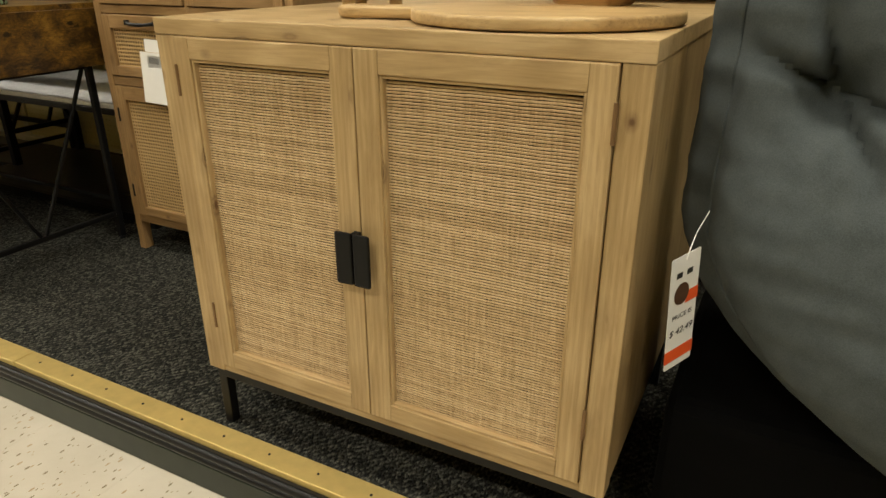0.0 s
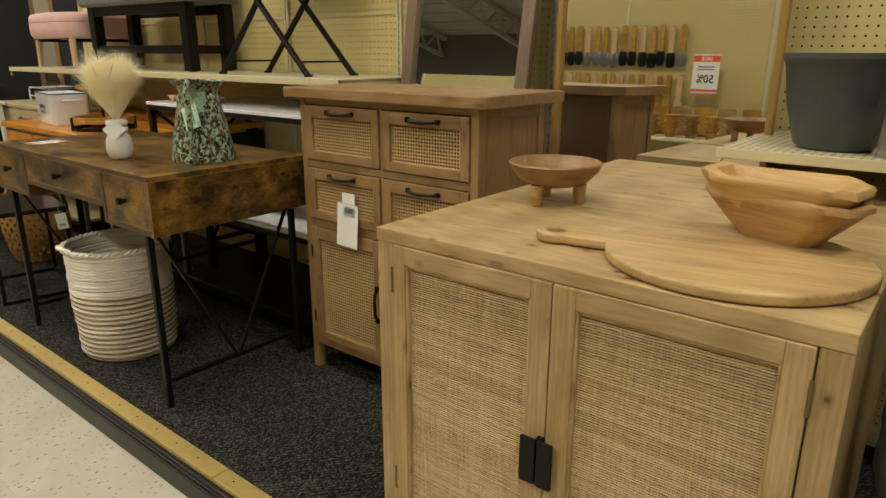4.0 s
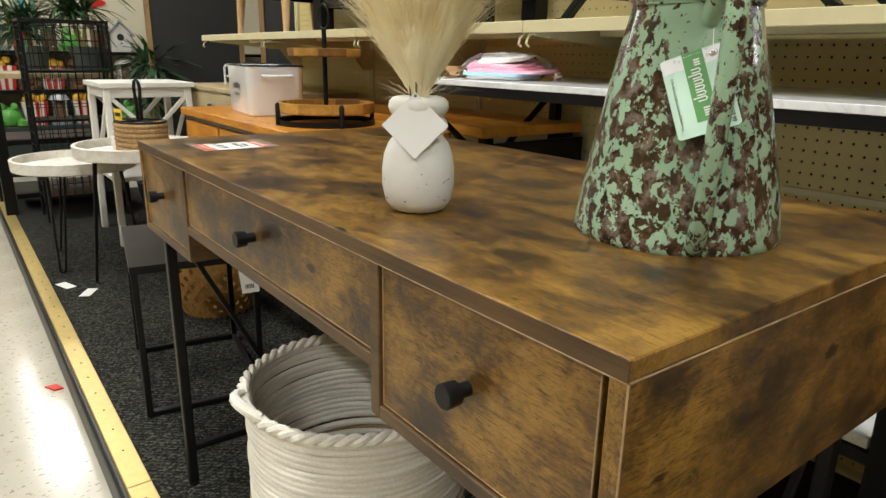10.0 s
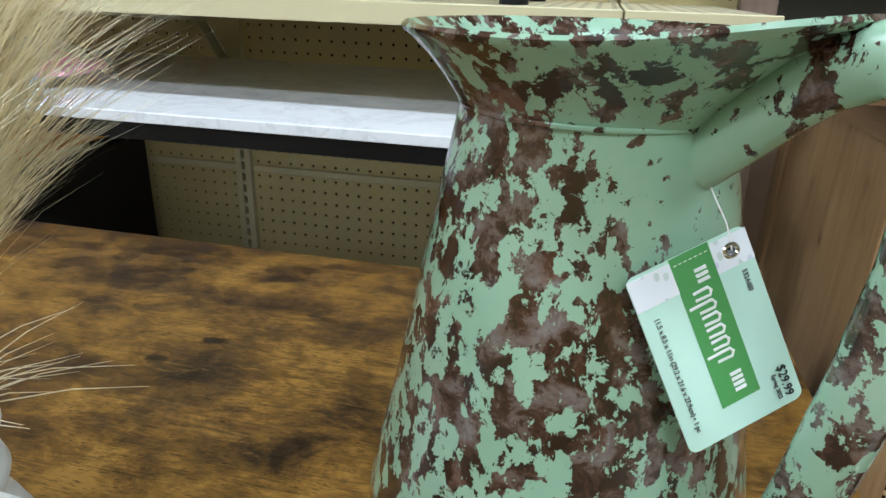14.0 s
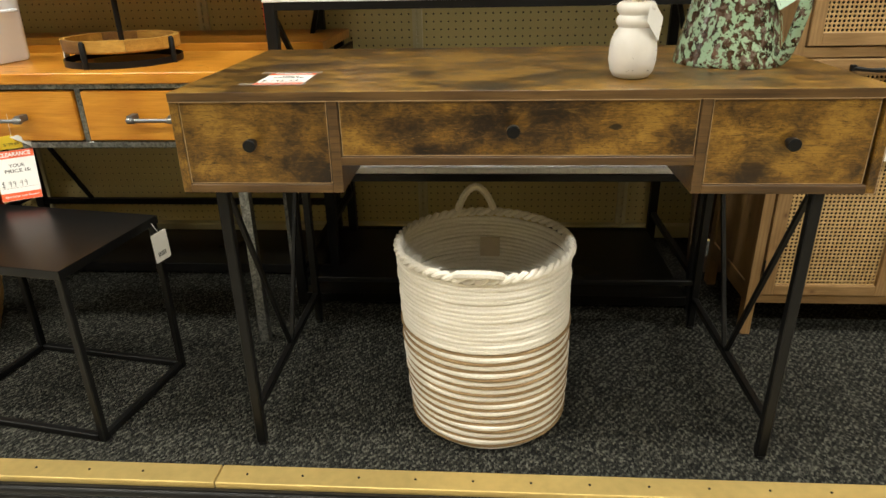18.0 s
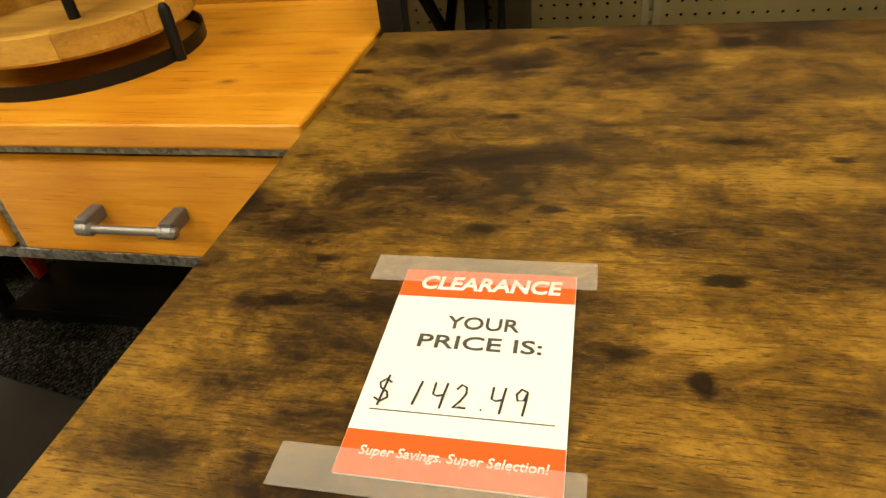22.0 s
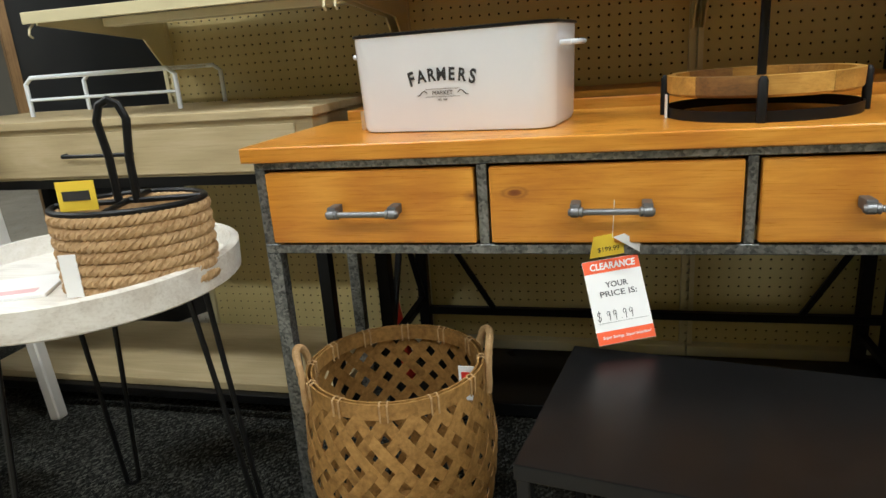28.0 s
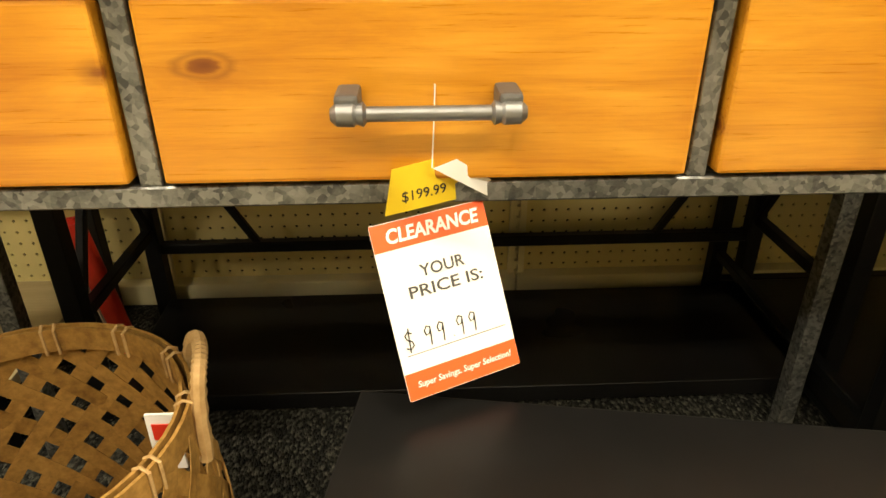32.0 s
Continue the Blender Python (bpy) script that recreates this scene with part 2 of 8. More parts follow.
def wood(name, dark, mid, light, along="x", rough=0.5, knots=0.35, relief=0.15, knot_col=(0.10, 0.045, 0.015), scale=1.0, lines=0.14):
    mat, nt, bs = net(name, rough)
    st = {"x": (1, 9, 9), "y": (9, 1, 9), "z": (9, 9, 1)}[along]
    fi = {"x": (2, 60, 60), "y": (60, 2, 60), "z": (60, 60, 2)}[along]
    kn = {"x": (1, 2.4, 2.4), "y": (2.4, 1, 2.4), "z": (2.4, 2.4, 1)}[along]
    ringy = {"x": (1, 14, 14), "y": (14, 1, 14), "z": (14, 14, 1)}[along]
    grain = noise_tex(nt, coords(nt, st), 2.6 * scale, 7, 0.66, 1.2)
    fine = noise_tex(nt, coords(nt, fi), 4.0 * scale, 5, 0.68)
    tone = noise_tex(nt, coords(nt), 3.0 * scale, 2)
    ring = nd(nt, "TexWave", {"Vector": coords(nt, ringy), "Scale": 1.5 * scale, "Distortion": 5.0, "Detail": 4.0, "Detail Scale": 0.7, "Detail Roughness": 0.62}).outputs["Fac"]
    f = calc(nt, "ADD", calc(nt, "ADD", calc(nt, "MULTIPLY", grain, 0.42), calc(nt, "MULTIPLY", fine, 0.20)), calc(nt, "ADD", calc(nt, "MULTIPLY", tone, 0.32), calc(nt, "MULTIPLY", ring, 0.06)))
    col = ramp(nt, f, [(0.36, dark), (0.5, mid), (0.62, light)])
    col = mixc(nt, calc(nt, "MULTIPLY", ramp(nt, fine, [(0.36, 1.0), (0.45, 0.0)]), lines), col, [c * 0.62 for c in dark])
    if knots:
        vo = nd(nt, "TexVoronoi", {"Vector": coords(nt, kn), "Scale": 3.6 * scale, "Randomness": 1.0})
        wob = calc(nt, "ADD", vo.outputs["Distance"], calc(nt, "MULTIPLY", calc(nt, "SUBTRACT", grain, 0.5), 0.12))
        k = ramp(nt, wob, [(0.03, 1.0), (0.055, 0.85), (0.075, 0.30), (0.10, 0.60), (0.13, 0.18), (0.26, 0.0)])
        col = mixc(nt, calc(nt, "MULTIPLY", k, knots), col, knot_col)
        pin = nd(nt, "TexVoronoi", {"Vector": coords(nt, {"x": (1, 1.5, 1.5), "y": (1.5, 1, 1.5), "z": (1.5, 1.5, 1)}[along]), "Scale": 8.0 * scale})
        pick = nd(nt, "SeparateColor", {0: pin.outputs["Color"]}).outputs[0]
        dot = calc(nt, "ADD", pin.outputs["Distance"], calc(nt, "MULTIPLY", calc(nt, "SUBTRACT", fine, 0.5), 0.06))
        col = mixc(nt, calc(nt, "MULTIPLY", calc(nt, "MULTIPLY", ramp(nt, dot, [(0.05, 0.9), (0.09, 0.45), (0.20, 0.0)]), knots), calc(nt, "GREATER_THAN", pick, 0.62)), col, knot_col)
    nt.links.new(col, bs.inputs["Base Color"])
    nt.links.new(calc(nt, "ADD", calc(nt, "MULTIPLY", fine, 0.2), rough - 0.1), bs.inputs["Roughness"])
    bump(nt, bs, calc(nt, "ADD", fine, grain), relief, 0.0012)
    return mat


def rustic(name, along="x", marks=()):
    """Golden brown, smoky, knotted board print with fine open grain; marks: (x, y, half length, half width, softness) of single knots."""
    mat, nt, bs = net(name, 0.42)
    ax = (lambda lo, hi: (lo, hi, hi)) if along == "x" else (lambda lo, hi: (hi, lo, hi))
    v = coords(nt, ax(1, 1.3))
    big = noise_tex(nt, v, 5.6, 4, 0.60, 0.4)
    blot = noise_tex(nt, coords(nt, ax(1, 1.5)), 17.0, 10, 0.74, 0.4)
    line = noise_tex(nt, coords(nt, ax(7.0, 150)), 3.4, 4, 0.70, 0.7)
    pore = noise_tex(nt, coords(nt, ax(16.0, 150)), 6.0, 3, 0.7)
    crumb = noise_tex(nt, coords(nt, ax(1.0, 2.4)), 95.0, 6, 0.78, 0.4)
    rings = noise_tex(nt, coords(nt, ax(2.6, 18)), 7.0, 8, 0.78, 1.4)
    f = calc(nt, "ADD", calc(nt, "MULTIPLY", big, 0.42), calc(nt, "ADD", calc(nt, "MULTIPLY", blot, 0.42), calc(nt, "MULTIPLY", crumb, 0.16)))
    col = ramp(nt, f, [(0.405, (0.008, 0.004, 0.002)), (0.440, (0.030, 0.015, 0.004)), (0.478, (0.082, 0.042, 0.008)), (0.525, (0.170, 0.088, 0.012)), (0.585, (0.300, 0.166, 0.026))])
    # year-ring lines, hair grain and short open pores
    col = mixc(nt, calc(nt, "MULTIPLY", ramp(nt, rings, [(0.37, 1.0), (0.42, 0.0)]), 0.55), col, (0.036, 0.016, 0.005))
    col = mixc(nt, calc(nt, "MULTIPLY", ramp(nt, rings, [(0.58, 0.0), (0.63, 1.0)]), 0.30), col, (0.36, 0.21, 0.045))
    col = mixc(nt, calc(nt, "MULTIPLY", ramp(nt, line, [(0.40, 1.0), (0.44, 0.0)]), 0.50), col, (0.026, 0.012, 0.004))
    col = mixc(nt, calc(nt, "MULTIPLY", ramp(nt, pore, [(0.38, 1.0), (0.41, 0.0)]), 0.75), col, (0.018, 0.008, 0.003))
    # smoky blooms, then black knots lying along the boards
    vo = nd(nt, "TexVoronoi", {"Vector": v, "Scale": 6.5})
    pick = nd(nt, "SeparateColor", {0: vo.outputs["Color"]}).outputs[0]
    wob = calc(nt, "ADD", vo.outputs["Distance"], calc(nt, "ADD", calc(nt, "MULTIPLY", calc(nt, "SUBTRACT", blot, 0.5), 0.75), calc(nt, "MULTIPLY", calc(nt, "SUBTRACT", rings, 0.5), 0.35)))
    bloom = calc(nt, "MULTIPLY", ramp(nt, wob, [(0.10, 1.0), (0.18, 0.62), (0.36, 0.0)]), calc(nt, "GREATER_THAN", pick, 0.40))
    col = mixc(nt, calc(nt, "MULTIPLY", bloom, 0.84), col, (0.012, 0.006, 0.003))
    vs = nd(nt, "TexVoronoi", {"Vector": coords(nt, ax(1, 2.1)), "Scale": 11.0})
    ps = nd(nt, "SeparateColor", {0: vs.outputs["Color"]}).outputs[0]
    ks = calc(nt, "MULTIPLY", ramp(nt, calc(nt, "ADD", vs.outputs["Distance"], calc(nt, "MULTIPLY", calc(nt, "SUBTRACT", crumb, 0.5), 0.22)), [(0.085, 1.0), (0.11, 0.85), (0.145, 0.0)]), calc(nt, "GREATER_THAN", ps, 0.50))
    col = mixc(nt, calc(nt, "MULTIPLY", ks, 0.93), col, (0.008, 0.004, 0.002))
    here = nd(nt, "TexCoord").outputs["Object"]
    for mx, my, ml, mw, soft in marks:
        gone = nd(nt, "VectorMath", {0: nd(nt, "VectorMath", {0: here, 1: (mx, my, 0)}, operation="SUBTRACT").outputs[0], 1: (1 / ml, 1 / mw, 0)}, operation="MULTIPLY").outputs[0]
        far = calc(nt, "ADD", nd(nt, "VectorMath", {0: gone}, operation="LENGTH").outputs["Value"], calc(nt, "MULTIPLY", calc(nt, "SUBTRACT", blot, 0.5), 1.6))
        far = calc(nt, "ADD", far, calc(nt, "MULTIPLY", calc(nt, "SUBTRACT", rings, 0.5), 0.8))
        col = mixc(nt, ramp(nt, far, [(max(0.0, 0.55 - soft), 0.94), (1.0, 0.0)]), col, (0.009, 0.004, 0.002))
    # hairline checks along the boards
    check = noise_tex(nt, coords(nt, ax(9.0, 34)), 3.2, 7, 0.82, 1.6)
    col = mixc(nt, calc(nt, "MULTIPLY", ramp(nt, check, [(0.640, 0.0), (0.650, 1.0)]), 0.9), col, (0.008, 0.004, 0.002))
    nt.links.new(col, bs.inputs["Base Color"])
    bs.inputs["Specular IOR Level"].default_value = 0.45
    nt.links.new(calc(nt, "ADD", calc(nt, "MULTIPLY", blot, 0.22), 0.24), bs.inputs["Roughness"])
    bump(nt, bs, calc(nt, "ADD", line, calc(nt, "ADD", calc(nt, "MULTIPLY", pore, 0.8), calc(nt, "MULTIPLY", check, -0.6))), 0.22, 0.0008)
    return mat


def tile_mat():
    mat, nt, bs = net("floor_tile", 0.16)
    v = coords(nt, vary=False)
    rnd = nd(nt, "ObjectInfo").outputs["Random"]
    cloud = noise_tex(nt, v, 6.0, 5, 0.6)
    base = ramp(nt, calc(nt, "ADD", calc(nt, "MULTIPLY", cloud, 0.9), calc(nt, "MULTIPLY", rnd, 0.1)), [(0.25, (0.47, 0.43, 0.345)), (0.75, (0.57, 0.53, 0.44))])
    chip = nd(nt, "TexVoronoi", {"Vector": nd(nt, "Mapping", {"Vector": v, "Scale": (1, 0.42, 1), "Rotation": (0, 0, 0.5)}).outputs[0], "Scale": 150.0})
    pick = nd(nt, "SeparateColor", {0: chip.outputs["Color"]})
    spot = calc(nt, "MULTIPLY", calc(nt, "GREATER_THAN", pick.outputs[0], 0.66), calc(nt, "LESS_THAN", chip.outputs["Distance"], calc(nt, "MULTIPLY", pick.outputs[1], 0.46)))
    base = mixc(nt, spot, base, ramp(nt, pick.outputs[2], [(0.3, (0.22, 0.18, 0.12)), (0.7, (0.38, 0.29, 0.19))]))
    fine = noise_tex(nt, v, 300.0, 3)
    base = mixc(nt, calc(nt, "MULTIPLY", calc(nt, "GREATER_THAN", fine, 0.68), 0.35), base, (0.38, 0.32, 0.24))
    nt.links.new(base, bs.inputs["Base Color"])
    scuff = noise_tex(nt, v, 2.2, 6, 0.7)
    nt.links.new(ramp(nt, scuff, [(0.35, 0.12), (0.7, 0.24)]), bs.inputs["Roughness"])
    bump(nt, bs, noise_tex(nt, v, 9.0, 3), 0.10, 0.004)
    return mat


def carpet_mat():
    mat, nt, bs = net("loop_carpet", 0.95)
    v = coords(nt, vary=False)
    loop = nd(nt, "TexVoronoi", {"Vector": nd(nt, "Mapping", {"Vector": v, "Scale": (1, 0.6, 1)}).outputs[0], "Scale": 250.0})
    sel = nd(nt, "SeparateColor", {0: loop.outputs["Color"]})
    patch = noise_tex(nt, v, 90.0, 4, 0.7)
    rib = nd(nt, "TexWave", {"Vector": nd(nt, "Mapping", {"Vector": v, "Rotation": (0, 0, 0.7)}).outputs[0], "Scale": 26.0, "Distortion": 2.5, "Detail": 2.0, "Detail Scale": 3.0}).outputs["Fac"]
    f = calc(nt, "ADD", calc(nt, "ADD", calc(nt, "MULTIPLY", sel.outputs[0], 0.46), calc(nt, "MULTIPLY", rib, 0.14)), calc(nt, "MULTIPLY", patch, 0.5))
    col = ramp(nt, f, [(0.36, (0.008, 0.008, 0.008)), (0.60, (0.028, 0.028, 0.023)), (0.90, (0.130, 0.130, 0.108))])
    nt.links.new(col, bs.inputs["Base Color"])
    bs.inputs["Specular IOR Level"].default_value = 0.10
    bump(nt, bs, calc(nt, "SUBTRACT", 1.0, loop.outputs["Distance"]), 0.9, 0.004)
    return mat


def verdigris_mat(name="flaked_green_enamel", bias=0.0):
    mat, nt, bs = net(name, 0.3)
    v = coords(nt, vary=False)
    sq = nd(nt, "Mapping", {"Vector": v, "Scale": (1, 1, 0.8)}).outputs[0]
    big = noise_tex(nt, sq, 88.0, 7, 0.66, 0.25)
    # the enamel held best round the upper handle joint
    joint = nd(nt, "VectorMath", {0: v, 1: (0.066, -0.004, 0.200)}, operation="DISTANCE").outputs["Value"]
    hold = ramp(nt, joint, [(0.015, 0.12), (0.050, 0.0)])
    big = calc(nt, "SUBTRACT", calc(nt, "SUBTRACT", big, hold), bias)
    mask = ramp(nt, big, [(0.482, 0.0), (0.488, 1.0)])
    small = noise_tex(nt, v, 170.0, 4, 0.6)
    mask = calc(nt, "MAXIMUM", mask, ramp(nt, calc(nt, "SUBTRACT", small, calc(nt, "MULTIPLY", hold, 0.4)), [(0.655, 0.0), (0.665, 1.0)]))
    grey = noise_tex(nt, v, 60.0, 8, 0.66, 0.3)
    speck = noise_tex(nt, v, 240.0, 3, 0.6)
    rust = ramp(nt, grey, [(0.42, (0.024, 0.011, 0.005)), (0.50, (0.060, 0.030, 0.016)), (0.545, (0.115, 0.080, 0.062)), (0.68, (0.200, 0.170, 0.150))])
    rust = mixc(nt, ramp(nt, speck, [(0.60, 0.0), (0.66, 0.7)]), rust, (0.035, 0.014, 0.007))
    rust = mixc(nt, ramp(nt, noise_tex(nt, v, 30.0, 5), [(0.60, 0.0), (0.70, 0.6)]), rust, (0.15, 0.055, 0.018))
    green = ramp(nt, noise_tex(nt, v, 18.0, 4), [(0.3, (0.26, 0.41, 0.27)), (0.7, (0.35, 0.50, 0.35))])
    nt.links.new(mixc(nt, mask, green, rust), bs.inputs["Base Color"])
    nt.links.new(ramp(nt, mask, [(0.0, 0.26), (1.0, 0.18)]), bs.inputs["Roughness"])
    bs.inputs["Coat Weight"].default_value = 0.55
    bs.inputs["Coat Roughness"].default_value = 0.18
    bump(nt, bs, calc(nt, "ADD", calc(nt, "MULTIPLY", mask, -0.8), calc(nt, "MULTIPLY", grey, 0.6)), 0.35, 0.0009)
    return mat


def plume_mat():
    """Hair-fine dried plume: light passes through the strands."""
    mat, nt, bs = net("dried_plume", 0.9)
    tone = ramp(nt, noise_tex(nt, coords(nt), 40.0, 3), [(0.35, (0.93, 0.84, 0.58)), (0.65, (0.98, 0.94, 0.76))])
    nt.links.new(tone, bs.inputs["Base Color"])
    tr = nd(nt, "BsdfTranslucent", {"Color": tone})
    mx = nd(nt, "MixShader", {0: 0.45, 1: bs.outputs[0], 2: tr.outputs[0]})
    outp = [n for n in nt.nodes if n.type == "OUTPUT_MATERIAL"][0]
    nt.links.new(mx.outputs[0], outp.inputs["Surface"])
    return mat


def weave_mat(name, lo, hi, scale, rough=0.8, relief=0.5, stretch=(1, 1, 1), spec=0.3):
    mat, nt, bs = net(name, rough)
    a = noise_tex(nt, coords(nt, stretch), scale, 5, 0.65)
    b = noise_tex(nt, coords(nt), scale * 0.06, 3)
    f = calc(nt, "ADD", calc(nt, "MULTIPLY", a, 0.65), calc(nt, "MULTIPLY", b, 0.35))
    nt.links.new(ramp(nt, f, [(0.34, lo), (0.66, hi)]), bs.inputs["Base Color"])
    bump(nt, bs, a, relief, 0.0012)
    bs.inputs["Specular IOR Level"].default_value = spec
    return mat


def reed_mat():
    mat, nt, bs = net("woven_reed", 0.75)
    isl = nd(nt, "NewGeometry").outputs["Random Per Island"]
    streak = noise_tex(nt, coords(nt, (30, 1, 210)), 3.0, 3, 0.6)
    threads = noise_tex(nt, coords(nt, (170, 1, 7)), 1.6, 5, 0.7)
    f = calc(nt, "ADD", calc(nt, "MULTIPLY", isl, 0.12), calc(nt, "ADD", calc(nt, "MULTIPLY", streak, 0.30), calc(nt, "MULTIPLY", threads, 0.58)))
    col = ramp(nt, f, [(0.30, (0.30, 0.185, 0.080)), (0.50, (0.57, 0.41, 0.22)), (0.70, (0.76, 0.61, 0.38))])
    nt.links.new(col, bs.inputs["Base Color"])
    bump(nt, bs, threads, 0.5, 0.001)
    return mat


def stripe_cloth():
    mat, nt, bs = net("striped_grey_cloth", 0.9)
    v = coords(nt, vary=False)
    x = nd(nt, "SeparateXYZ", {0: v}).outputs[0]
    wob = calc(nt, "ADD", x, calc(nt, "MULTIPLY", noise_tex(nt, v, 60.0, 2), 0.002))
    st = calc(nt, "LESS_THAN", calc(nt, "FRACT", calc(nt, "MULTIPLY", wob, 34.0)), 0.12)
    dash = calc(nt, "GREATER_THAN", noise_tex(nt, v, 240.0, 2), 0.42)
    base = ramp(nt, noise_tex(nt, v, 500.0, 3), [(0.35, (0.12, 0.12, 0.125)), (0.65, (0.22, 0.22, 0.225))])
    nt.links.new(mixc(nt, calc(nt, "MULTIPLY", st, calc(nt, "MULTIPLY", dash, 0.75)), base, (0.55, 0.54, 0.52)), bs.inputs["Base Color"])
    bump(nt, bs, noise_tex(nt, v, 700.0, 2), 0.5, 0.001)
    return mat


def leaf_print():
    """White card printed with pale grey-green leaves."""
    mat, nt, bs = net("pale_leaf_print", 0.45)
    v = coords(nt, (1, 0.6, 1))
    vo = nd(nt, "TexVoronoi", {"Vector": v, "Scale": 330.0})
    edge = calc(nt, "LESS_THAN", calc(nt, "ADD", vo.outputs["Distance"], calc(nt, "MULTIPLY", noise_tex(nt, v, 500.0, 2), 0.3)), 0.50)
    pick = nd(nt, "SeparateColor", {0: vo.outputs["Color"]})
    hue = ramp(nt, pick.outputs[1], [(0.4, (0.60, 0.66, 0.62)), (0.6, (0.66, 0.66, 0.74))])
    nt.links.new(mixc(nt, calc(nt, "MULTIPLY", edge, calc(nt, "GREATER_THAN", pick.outputs[0], 0.45)), (0.80, 0.81, 0.83), hue), bs.inputs["Base Color"])
    return mat


def marble_mat():
    mat, nt, bs = net("white_marble_print", 0.13)
    v = coords(nt)
    w = noise_tex(nt, v, 5.0, 8, 0.65, 2.0)
    vein = ramp(nt, calc(nt, "ABSOLUTE", calc(nt, "SUBTRACT", w, 0.5)), [(0.0, 0.35), (0.02, 0.10), (0.06, 0.0)])
    fleck = ramp(nt, noise_tex(nt, v, 30.0, 4), [(0.60, 0.0), (0.72, 0.22)])
    nt.links.new(mixc(nt, calc(nt, "MAXIMUM", vein, fleck), (0.84, 0.85, 0.86), (0.46, 0.47, 0.48)), bs.inputs["Base Color"])
    return mat


def galvanised():
    mat, nt, bs = net("galvanised_steel", 0.42, 0.75)
    v = coords(nt)
    vo = nd(nt, "TexVoronoi", {"Vector": v, "Scale": 210.0})
    s = nd(nt, "SeparateColor", {0: vo.outputs["Color"]})
    f = calc(nt, "ADD", calc(nt, "MULTIPLY", s.outputs[0], 0.3), calc(nt, "MULTIPLY", noise_tex(nt, v, 42.0, 7, 0.7), 0.7))
    nt.links.new(ramp(nt, f, [(0.32, (0.08, 0.085, 0.085)), (0.66, (0.30, 0.31, 0.30))]), bs.inputs["Base Color"])
    bump(nt, bs, f, 0.5, 0.001)
    return mat


def glass_mat(name, col=(1, 1, 1), rough=0.03, alpha=1.0):
    mat, nt, bs = net(name, rough)
    bs.inputs["Base Color"].default_value = (*col, 1)
    bs.inputs["Transmission Weight"].default_value = 1.0
    bs.inputs["IOR"].default_value = 1.3
    return mat


RUSTIC_X, RUSTIC_Y = rustic("rustic_board_print"), rustic("rustic_side_print", "y")
KNOTS = [(-0.356, -0.146, 0.020, 0.008, 0.25), (-0.434, -0.055, 0.017, 0.008, 0.2), (-0.439, 0.091, 0.020, 0.007, 0.2), (-0.342, 0.176, 0.020, 0.009, 0.3), (-0.325, -0.160, 0.007, 0.009, 0.1),
         (-0.284, 0.054, 0.030, 0.011, 0.4), (-0.528, -0.127, 0.013, 0.007, 0.2), (-0.516, -0.090, 0.016, 0.006, 0.2), (-0.413, 0.030, 0.110, 0.034, 0.5), (-0.540, -0.225, 0.050, 0.026, 0.5)]
RUSTIC_TOP = rustic("rustic_top_print", "x", KNOTS)
WORN_EDGE = plain("worn_pale_edge", (0.36, 0.245, 0.13), 0.55, 0.0, 0.5, 90)
DESK_EDGE = wood("desk_edge_band", (0.035, 0.017, 0.005), (0.085, 0.044, 0.012), (0.15, 0.082, 0.024), "x", 0.45, 0.0, lines=0.4)
PALE = dict(dark=(0.30, 0.195, 0.080), mid=(0.42, 0.290, 0.132), light=(0.54, 0.395, 0.202))
PALE_X, PALE_Z = (wood("pale_fir_" + a, along=a, knots=1.0, lines=0.12, scale=1.6, **PALE) for a in "xz")
TAN = dict(dark=(0.190, 0.108, 0.040), mid=(0.275, 0.165, 0.066), light=(0.360, 0.224, 0.098))
TAN_X, TAN_Y, TAN_Z = (wood("tan_pine_" + a, along=a, knots=0.85, scale=1.7, lines=0.14, **TAN) for a in "xyz")
HONEY = dict(dark=(0.44, 0.158, 0.011), mid=(0.58, 0.245, 0.020), light=(0.70, 0.330, 0.038), knot_col=(0.17, 0.045, 0.010))
HONEY_X = wood("honey_pine", along="x", rough=0.30, knots=1.0, relief=0.05, scale=1.5, lines=0.10, **HONEY)
BEIGE_X = wood("washed_oak", (0.38, 0.30, 0.155), (0.46, 0.37, 0.20), (0.53, 0.44, 0.26), "x", 0.5, 0.1)
ACACIA = wood("acacia_bowl", (0.17, 0.088, 0.030), (0.29, 0.162, 0.060), (0.42, 0.255, 0.105), "x", 0.45, 0.3)
BOARD_WOOD = wood("mango_board", (0.26, 0.155, 0.058), (0.45, 0.30, 0.128), (0.60, 0.43, 0.205), "x", 0.5, 0.25, lines=0.3)
DOUGH_WOOD = wood("carved_pale_bowl", (0.36, 0.20, 0.07), (0.52, 0.32, 0.12), (0.66, 0.45, 0.20), "x", 0.45, 0.3)
TRAY_WOOD = wood("teak_tray", (0.22, 0.110, 0.016), (0.42, 0.225, 0.036), (0.58, 0.345, 0.068), "x", 0.5, 0.35)
TRAY_DARK = wood("dark_teak_stave", (0.085, 0.038, 0.009), (0.18, 0.088, 0.018), (0.27, 0.142, 0.032), "x", 0.5, 0.2)
WHITEWASH = wood("whitewashed_wood", (0.55, 0.50, 0.42), (0.74, 0.71, 0.64), (0.82, 0.80, 0.75), "x", 0.55, 0.2)
WALNUT = wood("dark_brown_board", (0.045, 0.02, 0.009), (0.075, 0.034, 0.015), (0.11, 0.052, 0.024), "x", 0.5, 0.1)
BACKBOARD = plain("brown_hardboard", (0.15, 0.085, 0.04), 0.6)
LEG_WOOD = wood("light_chair_leg", (0.45, 0.27, 0.11), (0.58, 0.38, 0.18), (0.66, 0.46, 0.25), "z", 0.45, 0.0)
